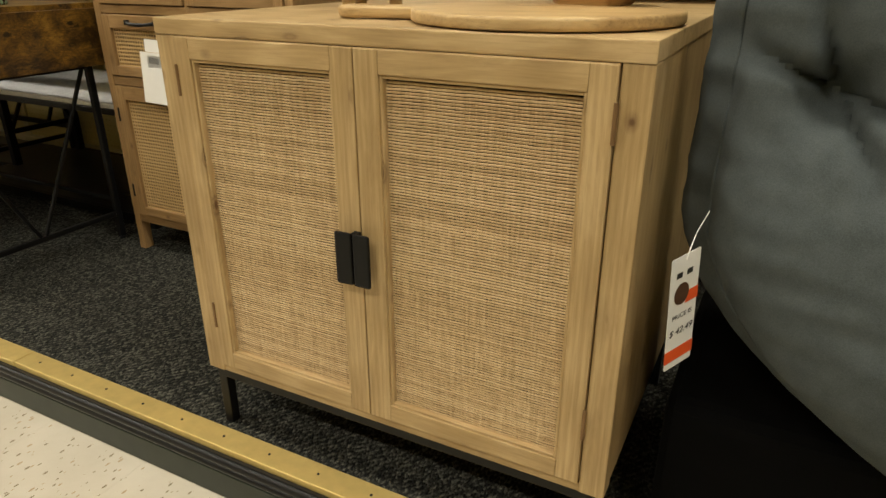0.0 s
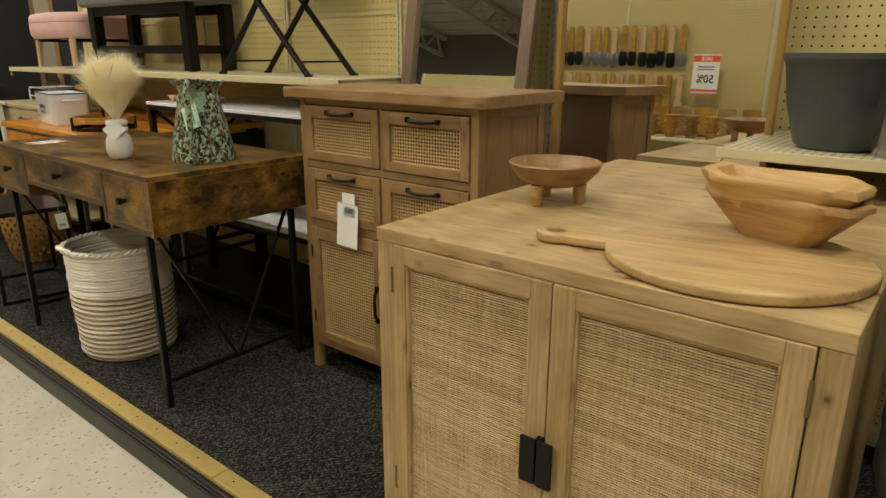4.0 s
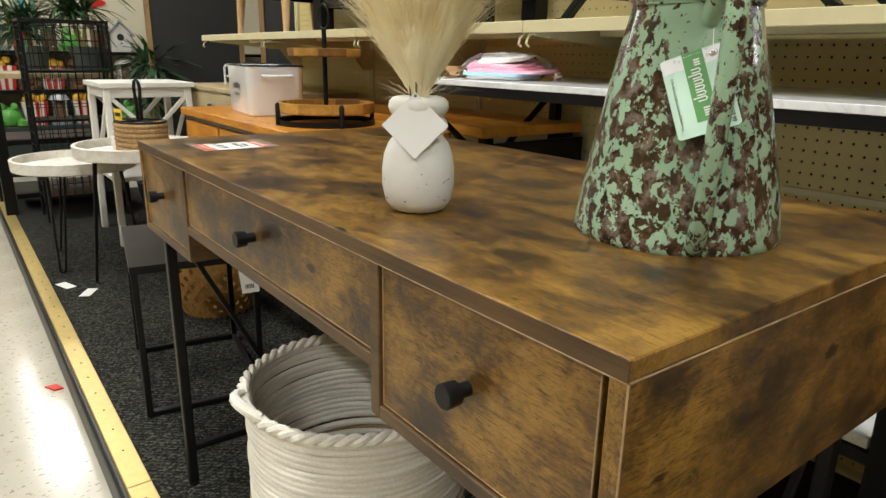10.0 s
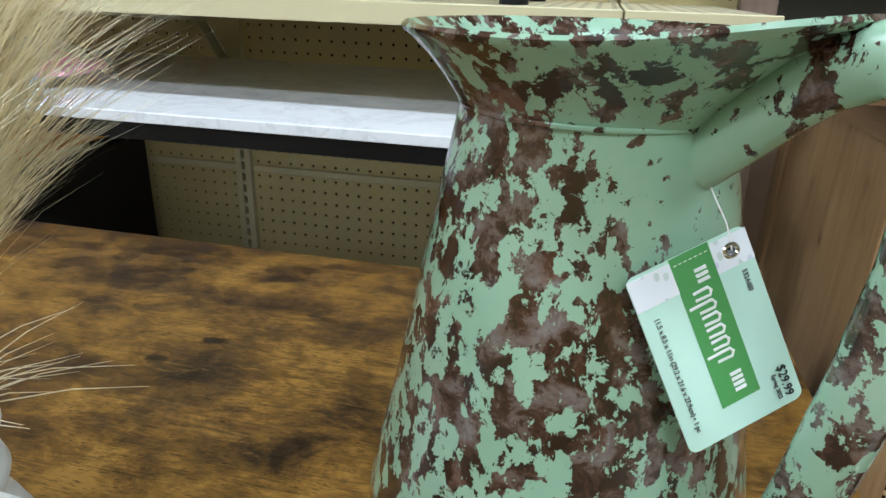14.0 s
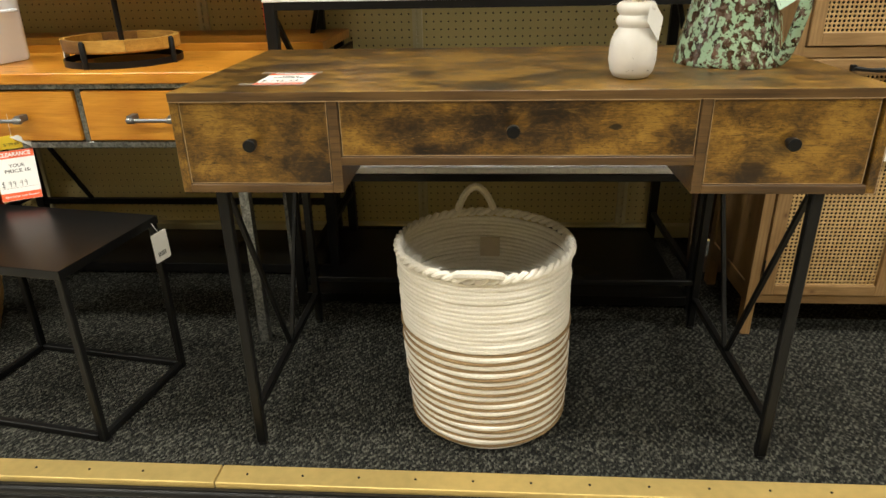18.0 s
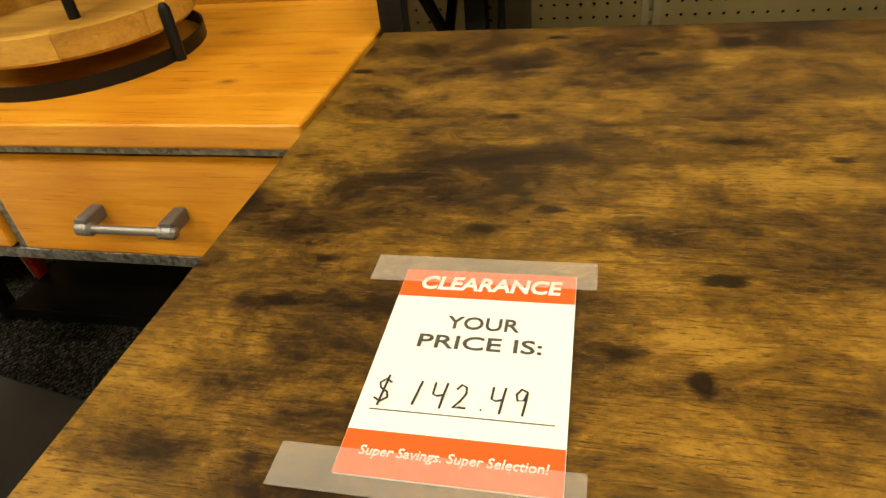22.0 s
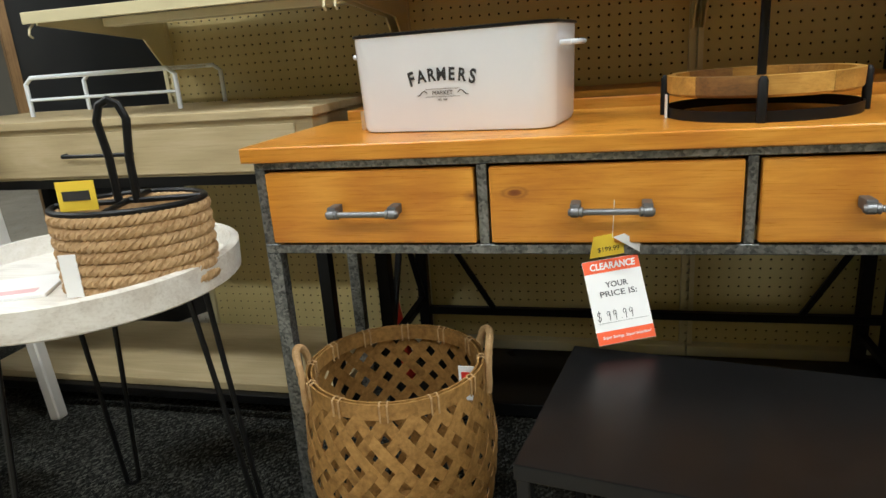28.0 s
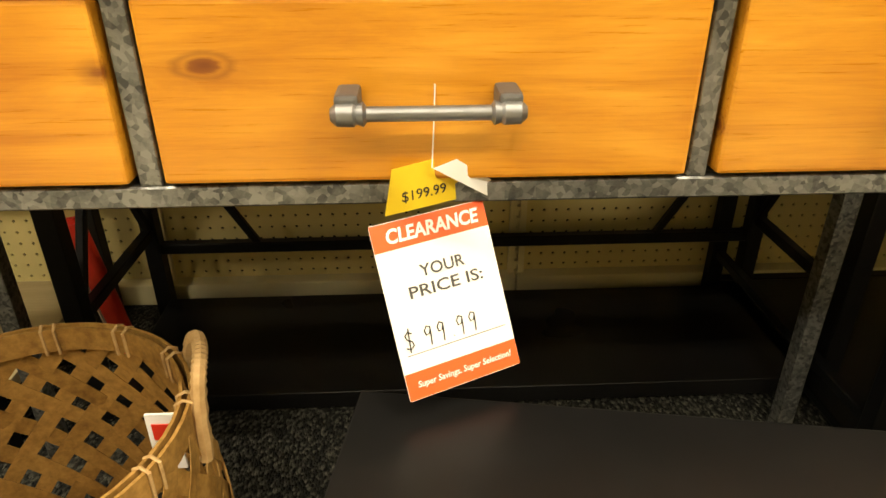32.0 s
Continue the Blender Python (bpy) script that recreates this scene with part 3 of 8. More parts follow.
CREAM_STEEL = plain("cream_steel", (0.62, 0.56, 0.335), 0.42, 0.0, 0.06, 12)
PEG = plain("cream_pegboard", (0.60, 0.505, 0.225), 0.5, 0.0, 0.07, 8)
# near-black sheet colour standing in for shade behind open weaves and peg holes
GAP_SHADE = plain("gap_shade", (0.03, 0.025, 0.015), 0.8, spec=0.22)
BLACK_METAL = plain("black_metal", (0.006, 0.006, 0.006), 0.42, 0.0, 0.25, 60, spec=0.22)
BLACK_SHEET = plain("black_satin_sheet", (0.006, 0.006, 0.006), 0.30, 0.0, 0.3, 25, 0.03, spec=0.22)
BLACK_WOOD = plain("black_lacquer", (0.005, 0.005, 0.005), 0.33, 0.0, 0.2, 40, spec=0.22)
BRASS = plain("brass_strip", (0.60, 0.45, 0.16), 0.40, 0.55, 0.14, 45, 0.1)
GREEN_FASCIA = plain("dark_green_fascia", (0.035, 0.042, 0.033), 0.38, 0.0, 0.2, 20, spec=0.22)
RUBBER = plain("black_rubber_rail", (0.012, 0.012, 0.012), 0.32, 0.0, 0.2, 30, spec=0.22)
STEEL = plain("brushed_steel", (0.24, 0.245, 0.25), 0.42, 0.85, 0.12, 60)
FOOT_IRON = plain("dark_foot_iron", (0.15, 0.153, 0.156), 0.45, 0.7, 0.2, 60)
WHITE_ENAMEL = plain("white_enamel", (0.77, 0.82, 0.88), 0.18, 0.0, 0.02, 14, 0.02, 0.4)
WHITE_PAINT = plain("white_paint", (0.78, 0.76, 0.71), 0.45, 0.0, 0.04, 20)
CERAMIC = plain("matt_white_ceramic", (0.79, 0.78, 0.75), 0.55, 0.0, 0.03, 120, 0.05)
PAPER = plain("white_card", (0.82, 0.82, 0.80), 0.55, 0.0, 0.02, 30, 0.02)
MINT_CARD = plain("mint_card", (0.55, 0.75, 0.62), 0.45, 0.0, 0.02, 30, 0.02)
GREEN_PRINT = plain("green_print", (0.10, 0.30, 0.075), 0.45, 0.0, 0.03, 30, 0.0)
GREY_PRINT = leaf_print()
CHROME = plain("bright_chrome", (0.80, 0.79, 0.77), 0.16, 1.0, 0.05, 40, 0.02)
ORANGE_PRINT = plain("orange_print", (0.80, 0.105, 0.018), 0.5, 0.0, 0.03, 30, 0.0)
YELLOW_CARD = plain("yellow_card", (0.80, 0.58, 0.03), 0.5, 0.0, 0.04, 30, 0.0)
INK = plain("black_ink", (0.02, 0.02, 0.02), 0.6, 0.0, 0.0, 30, 0.0)
GREY_INK = plain("grey_ink", (0.06, 0.06, 0.06), 0.6, 0.0, 0.0, 30, 0.0)
RED_PLASTIC = plain("red_plastic", (0.60, 0.03, 0.015), 0.4)
TAPE = plain("clear_tape", (0.62, 0.58, 0.52), 0.2)
TAPE.node_tree.nodes["Principled BSDF"].inputs["Alpha"].default_value = 0.20
BRONZE = plain("bronze_hinge", (0.22, 0.13, 0.06), 0.4, 0.5)
TILE, CARPET, VERDIGRIS = tile_mat(), carpet_mat(), verdigris_mat()
ENAMEL_STRAP = verdigris_mat("flaked_green_strap", 0.04)
ROPE = weave_mat("white_cotton_rope", (0.70, 0.66, 0.57), (0.86, 0.83, 0.76), 260.0)
JUTE = weave_mat("jute_braid", (0.20, 0.125, 0.055), (0.40, 0.28, 0.15), 240.0)
BAMBOO = weave_mat("bamboo_strip", (0.17, 0.085, 0.018), (0.42, 0.235, 0.065), 90.0, 0.55, 0.25)
BAMBOO_PALE = weave_mat("bamboo_tie", (0.34, 0.20, 0.08), (0.52, 0.35, 0.16), 90.0, 0.6, 0.25)
SEAGRASS = weave_mat("seagrass_braid", (0.28, 0.16, 0.06), (0.58, 0.40, 0.20), 110.0, 0.7, 0.6)
CANE = weave_mat("woven_cane", (0.42, 0.27, 0.11), (0.60, 0.43, 0.21), 140.0, 0.6, 0.3)
PAMPAS = plume_mat()
PLUME_CORE = weave_mat("plume_fluff", (0.90, 0.80, 0.52), (0.98, 0.94, 0.74), 140.0, 0.95, 0.7, (6, 6, 0.35))
STALK = weave_mat("dried_stalk", (0.34, 0.25, 0.09), (0.50, 0.40, 0.18), 60.0, 0.7, 0.2)
DRY_LEAF = weave_mat("brown_dry_leaf", (0.16, 0.10, 0.030), (0.28, 0.19, 0.065), 60.0, 0.7, 0.2)
REED, STRIPES, MARBLE, GALV = reed_mat(), stripe_cloth(), marble_mat(), galvanised()
PINK_CLOTH = weave_mat("blush_velvet", (0.60, 0.36, 0.33), (0.74, 0.50, 0.46), 400.0, 0.9, 0.4)
GREY_CLOTH = weave_mat("charcoal_canvas", (0.048, 0.058, 0.060), (0.082, 0.096, 0.098), 600.0, 0.85, 0.35, spec=0.12)
# near black for the shade below the lounge chair; a dust cover shares it
BLACK_CLOTH_AND_SHADE = weave_mat("black_cloth_and_shade", (0.002, 0.002, 0.002), (0.004, 0.004, 0.004), 500.0, 0.95, 0.2, spec=0.05)
POT = plain("blue_grey_pot", (0.060, 0.075, 0.080), 0.38, 0.0, 0.12, 30)
LEAF = plain("strap_leaf", (0.035, 0.085, 0.03), 0.45, 0.0, 0.4, 20)
SLATE = plain("chalkboard_slate", (0.012, 0.013, 0.013), 0.55, 0.0, 0.25, 6, 0.03)
CEILING = plain("ceiling_deck", (0.48, 0.46, 0.39), 0.6, 0.0, 0.08, 4)
WALL_PAINT = plain("wall_paint", (0.16, 0.15, 0.12), 0.7, 0.0, 0.05, 4)

# ---- the shell of the store ----
X0, X1, Y0, Y1 = -22.0, 5.0, -7.0, 7.0
solid("floor", B(X0, X1, Y0, Y1, -0.12, -0.006), plain("floor_grout", (0.40, 0.36, 0.28), 0.4), "cream vinyl tiled shop floor", "floor")
bm = B(X0, X1, Y0, Y1, CEIL, CEIL + 0.1)
for k in range(30):
    box(bm, X0, X1, Y0 + 0.2 + 0.47 * k, Y0 + 0.34 + 0.47 * k, CEIL - 0.04, CEIL - 0.001)
for k in range(12):
    x = X0 + 1.2 + 2.3 * k
    box(bm, x, x + 0.1, Y0, Y1, CEIL - 0.46, CEIL - 0.40)
    box(bm, x, x + 0.1, Y0, Y1, CEIL - 0.12, CEIL - 0.05)
    for j in range(24):
        y = Y0 + 0.58 * j
        bar(bm, (x + 0.05, y, CEIL - 0.43), (x + 0.05, y + 0.29, CEIL - 0.08), 0.035)
        bar(bm, (x + 0.05, y + 0.29, CEIL - 0.08), (x + 0.05, y + 0.58, CEIL - 0.43), 0.035)
solid("ceiling", bm, CEILING, "open steel deck ceiling with joists", "ceiling")
solid("wall_north", B(X0, X1, Y1, Y1 + 0.15, 0, CEIL), WALL_PAINT, "plain dark taupe shop wall", "wall")
solid("wall_south", B(X0, X1, Y0 - 0.15, Y0, 0, CEIL), WALL_PAINT, "plain dark taupe shop wall", "wall")
solid("wall_west", B(X0 - 0.15, X0, Y0, Y1, 0, CEIL), WALL_PAINT, "plain dark taupe shop wall", "wall")
solid("wall_east", B(X1, X1 + 0.15, Y0, Y1, 0, CEIL), WALL_PAINT, "plain dark taupe shop wall", "wall")

GLOW, glow_nt, glow_bs = net("lamp_diffuser", 0.5)
glow_bs.inputs["Emission Color"].default_value, glow_bs.inputs["Emission Strength"].default_value = (1.0, 0.92, 0.78, 1), 9.0
for lx, ly in LAMP_SPOTS:
    fix = thing("ceiling_light", lx, ly, CEIL - 0.33, "white strip light with a glowing diffuser hung from the ceiling", "ceiling light", "ceiling lights")
    part("housing", B(-0.66, 0.66, -0.17, 0.17, 0.03, 0.09, 0.01), WHITE_PAINT, fix)
    part("diffuser", B(-0.64, 0.64, -0.15, 0.15, 0.0, 0.028, 0.006), GLOW, fix, "glowing white diffuser")
    for sx in (-0.5, 0.5):
        part("hanger", S([(sx, 0, 0.09), (sx, 0, 0.33)], 0.004, 6), STEEL, fix)

# platform with its carpet, brass strip and rail
PX0, PX1, PY0, PY1 = -6.72, 2.6, 0.69, 2.06
solid("platform", B(PX0, PX1, PY0 + 0.012, PY1, 0, P - 0.010), GREEN_FASCIA, "low dark green display platform", "platform")
solid("carpet", B(PX0 + 0.05, PX1, PY0 + 0.062, PY1, P - 0.010, P, 0.001), CARPET, "dark grey speckled loop carpet on the platform", "carpet")
edge = solid("platform_edge", B(PX0, PX1, PY0, PY0 + 0.011, 0.0, 0.062, 0.002), GREEN_FASCIA, "dark green fascia of the platform with rail and brass strip", "trim")
bm = bmesh.new()
for z, r in ((0.072, 0.009), (0.090, 0.010)):
    sweep(bm, [(PX0, PY0 + 0.006, z), (PX1, PY0 + 0.006, z)], r, 10)
box(bm, PX0, PX1, PY0 + 0.004, PY0 + 0.014, 0.060, 0.104)
part("rail", bm, RUBBER, edge, "black ribbed rubber rail", smooth=True)
k = 0
x = PX0
for width in (1.83, 1.83, 1.55, 1.83, 1.0, 1.28):
    x_end = min(x + width, PX1)
    part("brass_strip", B(x + 0.0015, x_end - 0.0015, PY0 + 0.010, PY0 + 0.062, P - 0.012, P + 0.004, 0.0015, 1), BRASS, edge, "worn brass edge strip")
    n = int((x_end - x) / 0.115)
    for i in range(n):
        part("screw", S([(x + 0.06 + 0.115 * i, PY0 + 0.036, P + 0.003), (x + 0.06 + 0.115 * i, PY0 + 0.036, P + 0.0052)], 0.0028, 6), BLACK_METAL, edge)
    x = x_end
part("end_fascia", B(PX0 - 0.01, PX0 - 0.001, PY0, PY1, 0, P - 0.012), GREEN_FASCIA, edge)

# gondola: pegboard sections between slotted uprights, two heights of shelf
PEG_Y = 2.03
BAY, BAY0 = 0.73, -4.945


def peg_mesh(name, w, h, cols, rows):
    """A board with real holes, in the xz plane, its face at y = 0."""
    verts, faces = [], []
    cw, ch, r, t = w / cols, h / rows, 0.0033, 0.004
    for i in range(cols):
        for j in range(rows):
            cx, cz, b = (i + 0.5) * cw, (j + 0.5) * ch, len(verts)
            sq = [(cx + sx * cw / 2, cz + sz * ch / 2) for sx, sz in ((1, 0), (1, 1), (0, 1), (-1, 1), (-1, 0), (-1, -1), (0, -1), (1, -1))]
            ho = [(cx + r * math.cos(a), cz + r * math.sin(a)) for a in (math.pi / 4 * q for q in range(8))]
            verts += [(px, 0, pz) for px, pz in sq] + [(px, 0, pz) for px, pz in ho] + [(px, t, pz) for px, pz in ho]
            for q in range(8):
                n = (q + 1) % 8
                faces += [(b + q, b + 8 + q, b + 8 + n, b + n), (b + 8 + q, b + 16 + q, b + 16 + n, b + 8 + n)]
    me = bpy.data.meshes.new(name)
    me.from_pydata(verts, [], faces)
    me.materials.append(PEG)
    return me


# the body is a dark sheet: painted shade seen through the peg holes
wall_peg = solid("wall_pegboard", B(-4.96, 0.93, PEG_Y + 0.03, PEG_Y + 0.06, P, 2.3), GAP_SHADE, "cream pegboard back of the shop shelving", "pegboard wall")
peg_lo, peg_hi = peg_mesh("pegboard_panel", BAY - 0.034, 0.60, 28, 24), peg_mesh("pegboard_panel_upper", BAY - 0.034, 0.575, 28, 23)
for i in range(8):
    x = BAY0 + BAY * i
    for me, z in ((peg_lo, 0.163), (peg_lo, 0.769), (peg_hi, 1.375)):
        pan = new("panel", me)
        pan.location, pan.parent = (x + 0.017, PEG_Y, z), wall_peg
    for z in (0.766, 1.372, 1.955):
        part("joint_strip", B(x + 0.017, x + BAY - 0.017, PEG_Y - 0.004, PEG_Y + 0.002, z - 0.008, z + 0.008, 0.002, 1), CREAM_STEEL, wall_peg)
    part("kick_plate", B(x + 0.002, x + BAY - 0.002, PEG_Y - 0.03, PEG_Y + 0.02, P, 0.162, 0.004), CREAM_STEEL, wall_peg, "cream steel kick plate")
for i in range(9):
    x = BAY0 + BAY * i
    bm = bmesh.new()
    box(bm, x - 0.0165, x - 0.004, PEG_Y - 0.012, PEG_Y + 0.02, P, 2.28)
    box(bm, x + 0.004, x + 0.0165, PEG_Y - 0.012, PEG_Y + 0.02, P, 2.28)
    box(bm, x - 0.004, x + 0.004, PEG_Y + 0.004, PEG_Y + 0.02, P, 2.28)
    for q in range(86):
        box(bm, x - 0.004, x + 0.004, PEG_Y - 0.010, PEG_Y + 0.003, 0.13 + 0.025 * q, 0.138 + 0.025 * q)
    part("upright", bm, CREAM_STEEL, wall_peg, "slotted cream steel upright")
solid("gondola_back", B(-4.97, 0.95, PEG_Y + 0.062, PEG_Y + 0.08, 0, 2.3), CREAM_STEEL, "plain steel back of the shelving", "shelving back")


def perforated():
    mat, nt, bs = net("perforated_shelf_steel", 0.35)
    v = coords(nt, vary=False)
    sx = nd(nt, "SeparateXYZ", {0: v})
    u = calc(nt, "FRACT", calc(nt, "MULTIPLY", sx.outputs[0], 52.0))
    w = calc(nt, "FRACT", calc(nt, "MULTIPLY", sx.outputs[1], 26.0))
    hole = calc(nt, "MULTIPLY", calc(nt, "LESS_THAN", calc(nt, "ABSOLUTE", calc(nt, "SUBTRACT", u, 0.5)), 0.17), calc(nt, "LESS_THAN", calc(nt, "ABSOLUTE", calc(nt, "SUBTRACT", w, 0.5)), 0.36))
    nt.links.new(mixc(nt, calc(nt, "MULTIPLY", hole, 0.75), (0.60, 0.545, 0.36), (0.12, 0.10, 0.06)), bs.inputs["Base Color"])
    bump(nt, bs, hole, -0.5, 0.002)
    return mat


SHELF_TOP = perforated()


def store_shelf(x, z, front, label="cream perforated steel shop shelf", wide=BAY):
    sh = thing("steel_shelf", x, PEG_Y - 0.012, z, label, "shelf", "pegboard shelves")
    d = PEG_Y - 0.012 - front
    part("deck", B(0.002, wide - 0.002, -d + 0.004, -0.002, -0.004, 0.0), SHELF_TOP, sh)
    part("front_lip", B(0.001, wide - 0.001, -d, -d + 0.004, -0.0235, 0.0015, 0.0012, 1), CREAM_STEEL, sh)
    part("underside_rib", B(0.03, wide - 0.03, -d * 0.55, -d * 0.55 + 0.05, -0.026, -0.005, 0.003), CREAM_STEEL, sh)
    for bx in (0.012, wide - 0.012):
        bm = bmesh.new()
        out = [(0, -0.006), (-d + 0.03, -0.006), (-d + 0.03, -0.026), (-0.10, -0.055), (-0.03, -0.135), (0, -0.135)]
        for sx in (-0.002, 0.002):
            [bm.verts.new((bx + sx, yy, zz)) for yy, zz in out]
        bm.verts.ensure_lookup_table()
        n = len(out)
        bm.faces.new(bm.verts[:n])
        bm.faces.new(bm.verts[n:])
        for q in range(n):
            bm.faces.new((bm.verts[q], bm.verts[(q + 1) % n], bm.verts[n + (q + 1) % n], bm.verts[n + q]))
        part("bracket", bm, CREAM_STEEL, sh, "cream steel shelf bracket")
        part("hook", S([(bx, -d + 0.02, -0.022), (bx, -d + 0.006, -0.034), (bx, -d + 0.002, -0.046), (bx, -d + 0.010, -0.052)], 0.0028, 6), CREAM_STEEL, sh)
    return sh


SHELF_Z, SHELF_Y = 1.120, 1.535
for i in range(4):
    store_shelf(BAY0 + BAY * i, SHELF_Z, SHELF_Y)
store_shelf(BAY0 + BAY * 4, SHELF_Z, SHELF_Y, wide=0.155)
for i in (6, 7):
    store_shelf(BAY0 + BAY * i, 0.996, 1.55, "cream perforated steel shelf holding planters")

# ---- the rattan-door sideboard and what lies on it ----
SB = thing("sideboard", -0.53, 1.05, P, "pale fir sideboard with two woven reed doors on black legs", "sideboard")
W = dict(world_space=True)
part("top", B(-0.924, -0.141, 0.76, 1.335, 0.874, 0.900, 0.0025), PALE_X, SB, "pale knotty fir top", **W)
for x0, x1 in ((-0.924, -0.884), (-0.179, -0.141)):
    part("front_post", B(x0, x1, 0.762, 0.80, 0.249, 0.874, 0.002), PALE_Z, SB, **W)
for x0, x1 in ((-0.922, -0.904), (-0.161, -0.143)):
    part("side_panel", B(x0, x1, 0.80, 1.333, 0.249, 0.874, 0.0015), PALE_Z, SB, **W)
part("bottom_rail", B(-0.884, -0.179, 0.764, 0.80, 0.249, 0.265, 0.0015), PALE_X, SB, **W)
part("floor_board", B(-0.904, -0.161, 0.80, 1.31, 0.249, 0.265), PALE_X, SB, **W)
part("back_panel", B(-0.904, -0.161, 1.31, 1.32, 0.276, 0.874), BACKBOARD, SB, **W)
part("base_frame", B(-0.912, -0.147, 0.77, 0.79, 0.227, 0.2475, 0.001), BLACK_METAL, SB, "black steel base rail", **W)
part("base_frame", B(-0.912, -0.147, 1.30, 1.32, 0.227, 0.2475, 0.001), BLACK_METAL, SB, **W)
for x in (-0.912, -0.167):
    for y in (0.77, 1.30):
        part("leg", B(x, x + 0.02, y, y + 0.02, P, 0.228, 0.001), BLACK_METAL, SB, "slim black steel leg", **W)


def reed_panel(x0, x1, z0, z1, y, seed):
    """Rows of thin reeds bound by upright threads."""
    rng = random.Random(seed)
    bm = bmesh.new()
    pitch = 0.0044
    n = int((z1 - z0) / pitch)
    cols = 26
    for i in range(n):
        zc, rad = z0 + (i + 0.5) * pitch, pitch * rng.uniform(0.365, 0.405)
        ph = rng.uniform(0, 6)
        last = None
        for c in range(cols + 1):
            x = x0 + (x1 - x0) * c / cols
            dz = 0.0003 * math.sin(c * 0.7 + 0.15 * i) + rng.uniform(-0.00025, 0.00025)
            dy = 0.0007 * math.sin(c * math.pi + i * math.pi)
            now = [bm.verts.new((x, y + dy + oy, zc + dz + oz)) for oy, oz in ((0.0, -rad), (-rad * 0.95, -rad * 0.45), (-rad * 0.95, rad * 0.45), (0.0, rad))]
            if last:
                for a in range(3):
                    bm.faces.new((last[a], now[a], now[a + 1], last[a + 1]))
            last = now
    return bm


for x0, x1, px0, px1 in ((-0.882, -0.5445, -0.852, -0.582), (-0.5425, -0.181, -0.503, -0.215)):
    door = part("door", B(x0, px0, 0.757, 0.777, 0.267, 0.873, 0.002), PALE_Z, SB, "mitred fir door with a woven reed panel", **W)
    part("stile", B(px1, x1, 0.757, 0.777, 0.267, 0.873, 0.002), PALE_Z, door, **W)
    part("rail", B(px0, px1, 0.757, 0.777, 0.839, 0.873, 0.002), PALE_X, door, **W)
    part("rail", B(px0, px1, 0.757, 0.777, 0.267, 0.299, 0.002), PALE_X, door, **W)
    for a in ((px0, px0 + 0.005, 0.299, 0.839), (px1 - 0.005, px1, 0.299, 0.839)):
        part("bead", B(a[0], a[1], 0.760, 0.772, a[2], a[3], 0.001, seg=1), PALE_Z, door, **W)
    for a in ((0.299, 0.304), (0.834, 0.839)):
        part("bead", B(px0 + 0.005, px1 - 0.005, 0.760, 0.772, a[0], a[1], 0.001, seg=1), PALE_X, door, **W)
    tagged(part("reed_panel", reed_panel(px0 + 0.004, px1 - 0.004, 0.303, 0.835, 0.770, 3 if x0 < -0.6 else 4), REED, door, "fine woven natural reed panel", **W), kind="stuff")
    # dark sheet that gives the gaps between the reeds their shade
    part("backing", B(px0, px1, 0.7725, 0.775, 0.299, 0.839), GAP_SHADE, door, **W)
    hx0, hx1 = ((-0.580, -0.5505) if x0 < -0.6 else (-0.5485, -0.519))
    bm = B(hx0, hx1, 0.738, 0.742, 0.520, 0.606, 0.0035, 3)
    box(bm, (hx1 - 0.004 if x0 < -0.6 else hx0), (hx1 if x0 < -0.6 else hx0 + 0.004), 0.742, 0.758, 0.522, 0.604)
    part("handle", bm, BLACK_METAL, door, "black metal edge pull", **W)
    hx = -0.883 if x0 < -0.6 else -0.180
    for hz in (0.35, 0.78):
        part("hinge", S([(hx, 0.757, hz), (hx, 0.757, hz + 0.05)], 0.003, 8), BRONZE, door, **W)

# the cabinet standing back to back behind it
RC = thing("rear_cabinet", -0.545, 1.59, P, "plain pale fir cabinet standing behind the sideboard", "cabinet")
part("top", B(-0.935, -0.152, 1.3445, 1.838, 0.869, 0.898, 0.0025), PALE_X, RC, **W)
part("body", B(-0.925, -0.162, 1.355, 1.83, 0.262, 0.869, 0.002), PALE_Z, RC, **W)
for x in (-0.92, -0.187):
    for y in (1.365, 1.80):
        part("leg", B(x, x + 0.02, y, y + 0.02, P, 0.262), BLACK_METAL, RC, **W)

# footed bowl
FB = thing("footed_bowl", -0.776, 1.158, 0.900, "shallow brown acacia bowl on three stub feet", "bowl")
prof = [(0.0, 0.036), (0.042, 0.038), (0.073, 0.051), (0.094, 0.072), (0.100, 0.087), (0.097, 0.090), (0.092, 0.087), (0.084, 0.072), (0.065, 0.057), (0.032, 0.049), (0.0, 0.048)]
part("bowl", lathe(bmesh.new(), prof, 48), ACACIA, FB, smooth=True)
for a in (20, 140, 260):
    cx, cy = 0.055 * math.cos(radians(a)), 0.055 * math.sin(radians(a))
    part("foot", lathe(bmesh.new(), [(0, 0.0), (0.011, 0.0), (0.0125, 0.004), (0.0145, 0.044), (0, 0.044)], 14, lambda t, r, z, cx=cx, cy=cy: (cx + r * math.cos(t), cy + r * math.sin(t), z)), BOARD_WOOD, FB, "pale turned stub foot", smooth=True)

# round serving board with a ring handle
SV = thing("serving_board", -0.338, 0.950, 0.900, "round mango-wood serving board with a looped handle", "serving board", rz=11)


def board_outline():
    pts = []
    R, hx = 0.194, -0.284
    a0 = math.asin(0.034 / R)
    for k in range(57):
        a = math.pi - a0 - (2 * math.pi - 2 * a0) * k / 56
        pts.append((R * math.cos(a), R * 0.98 * math.sin(a)))
    for k in range(15):
        a = -radians(60) - (2 * math.pi - radians(120)) * k / 14
        pts.append((hx + 0.036 * math.cos(a), 0.036 * math.sin(a)))
    return pts


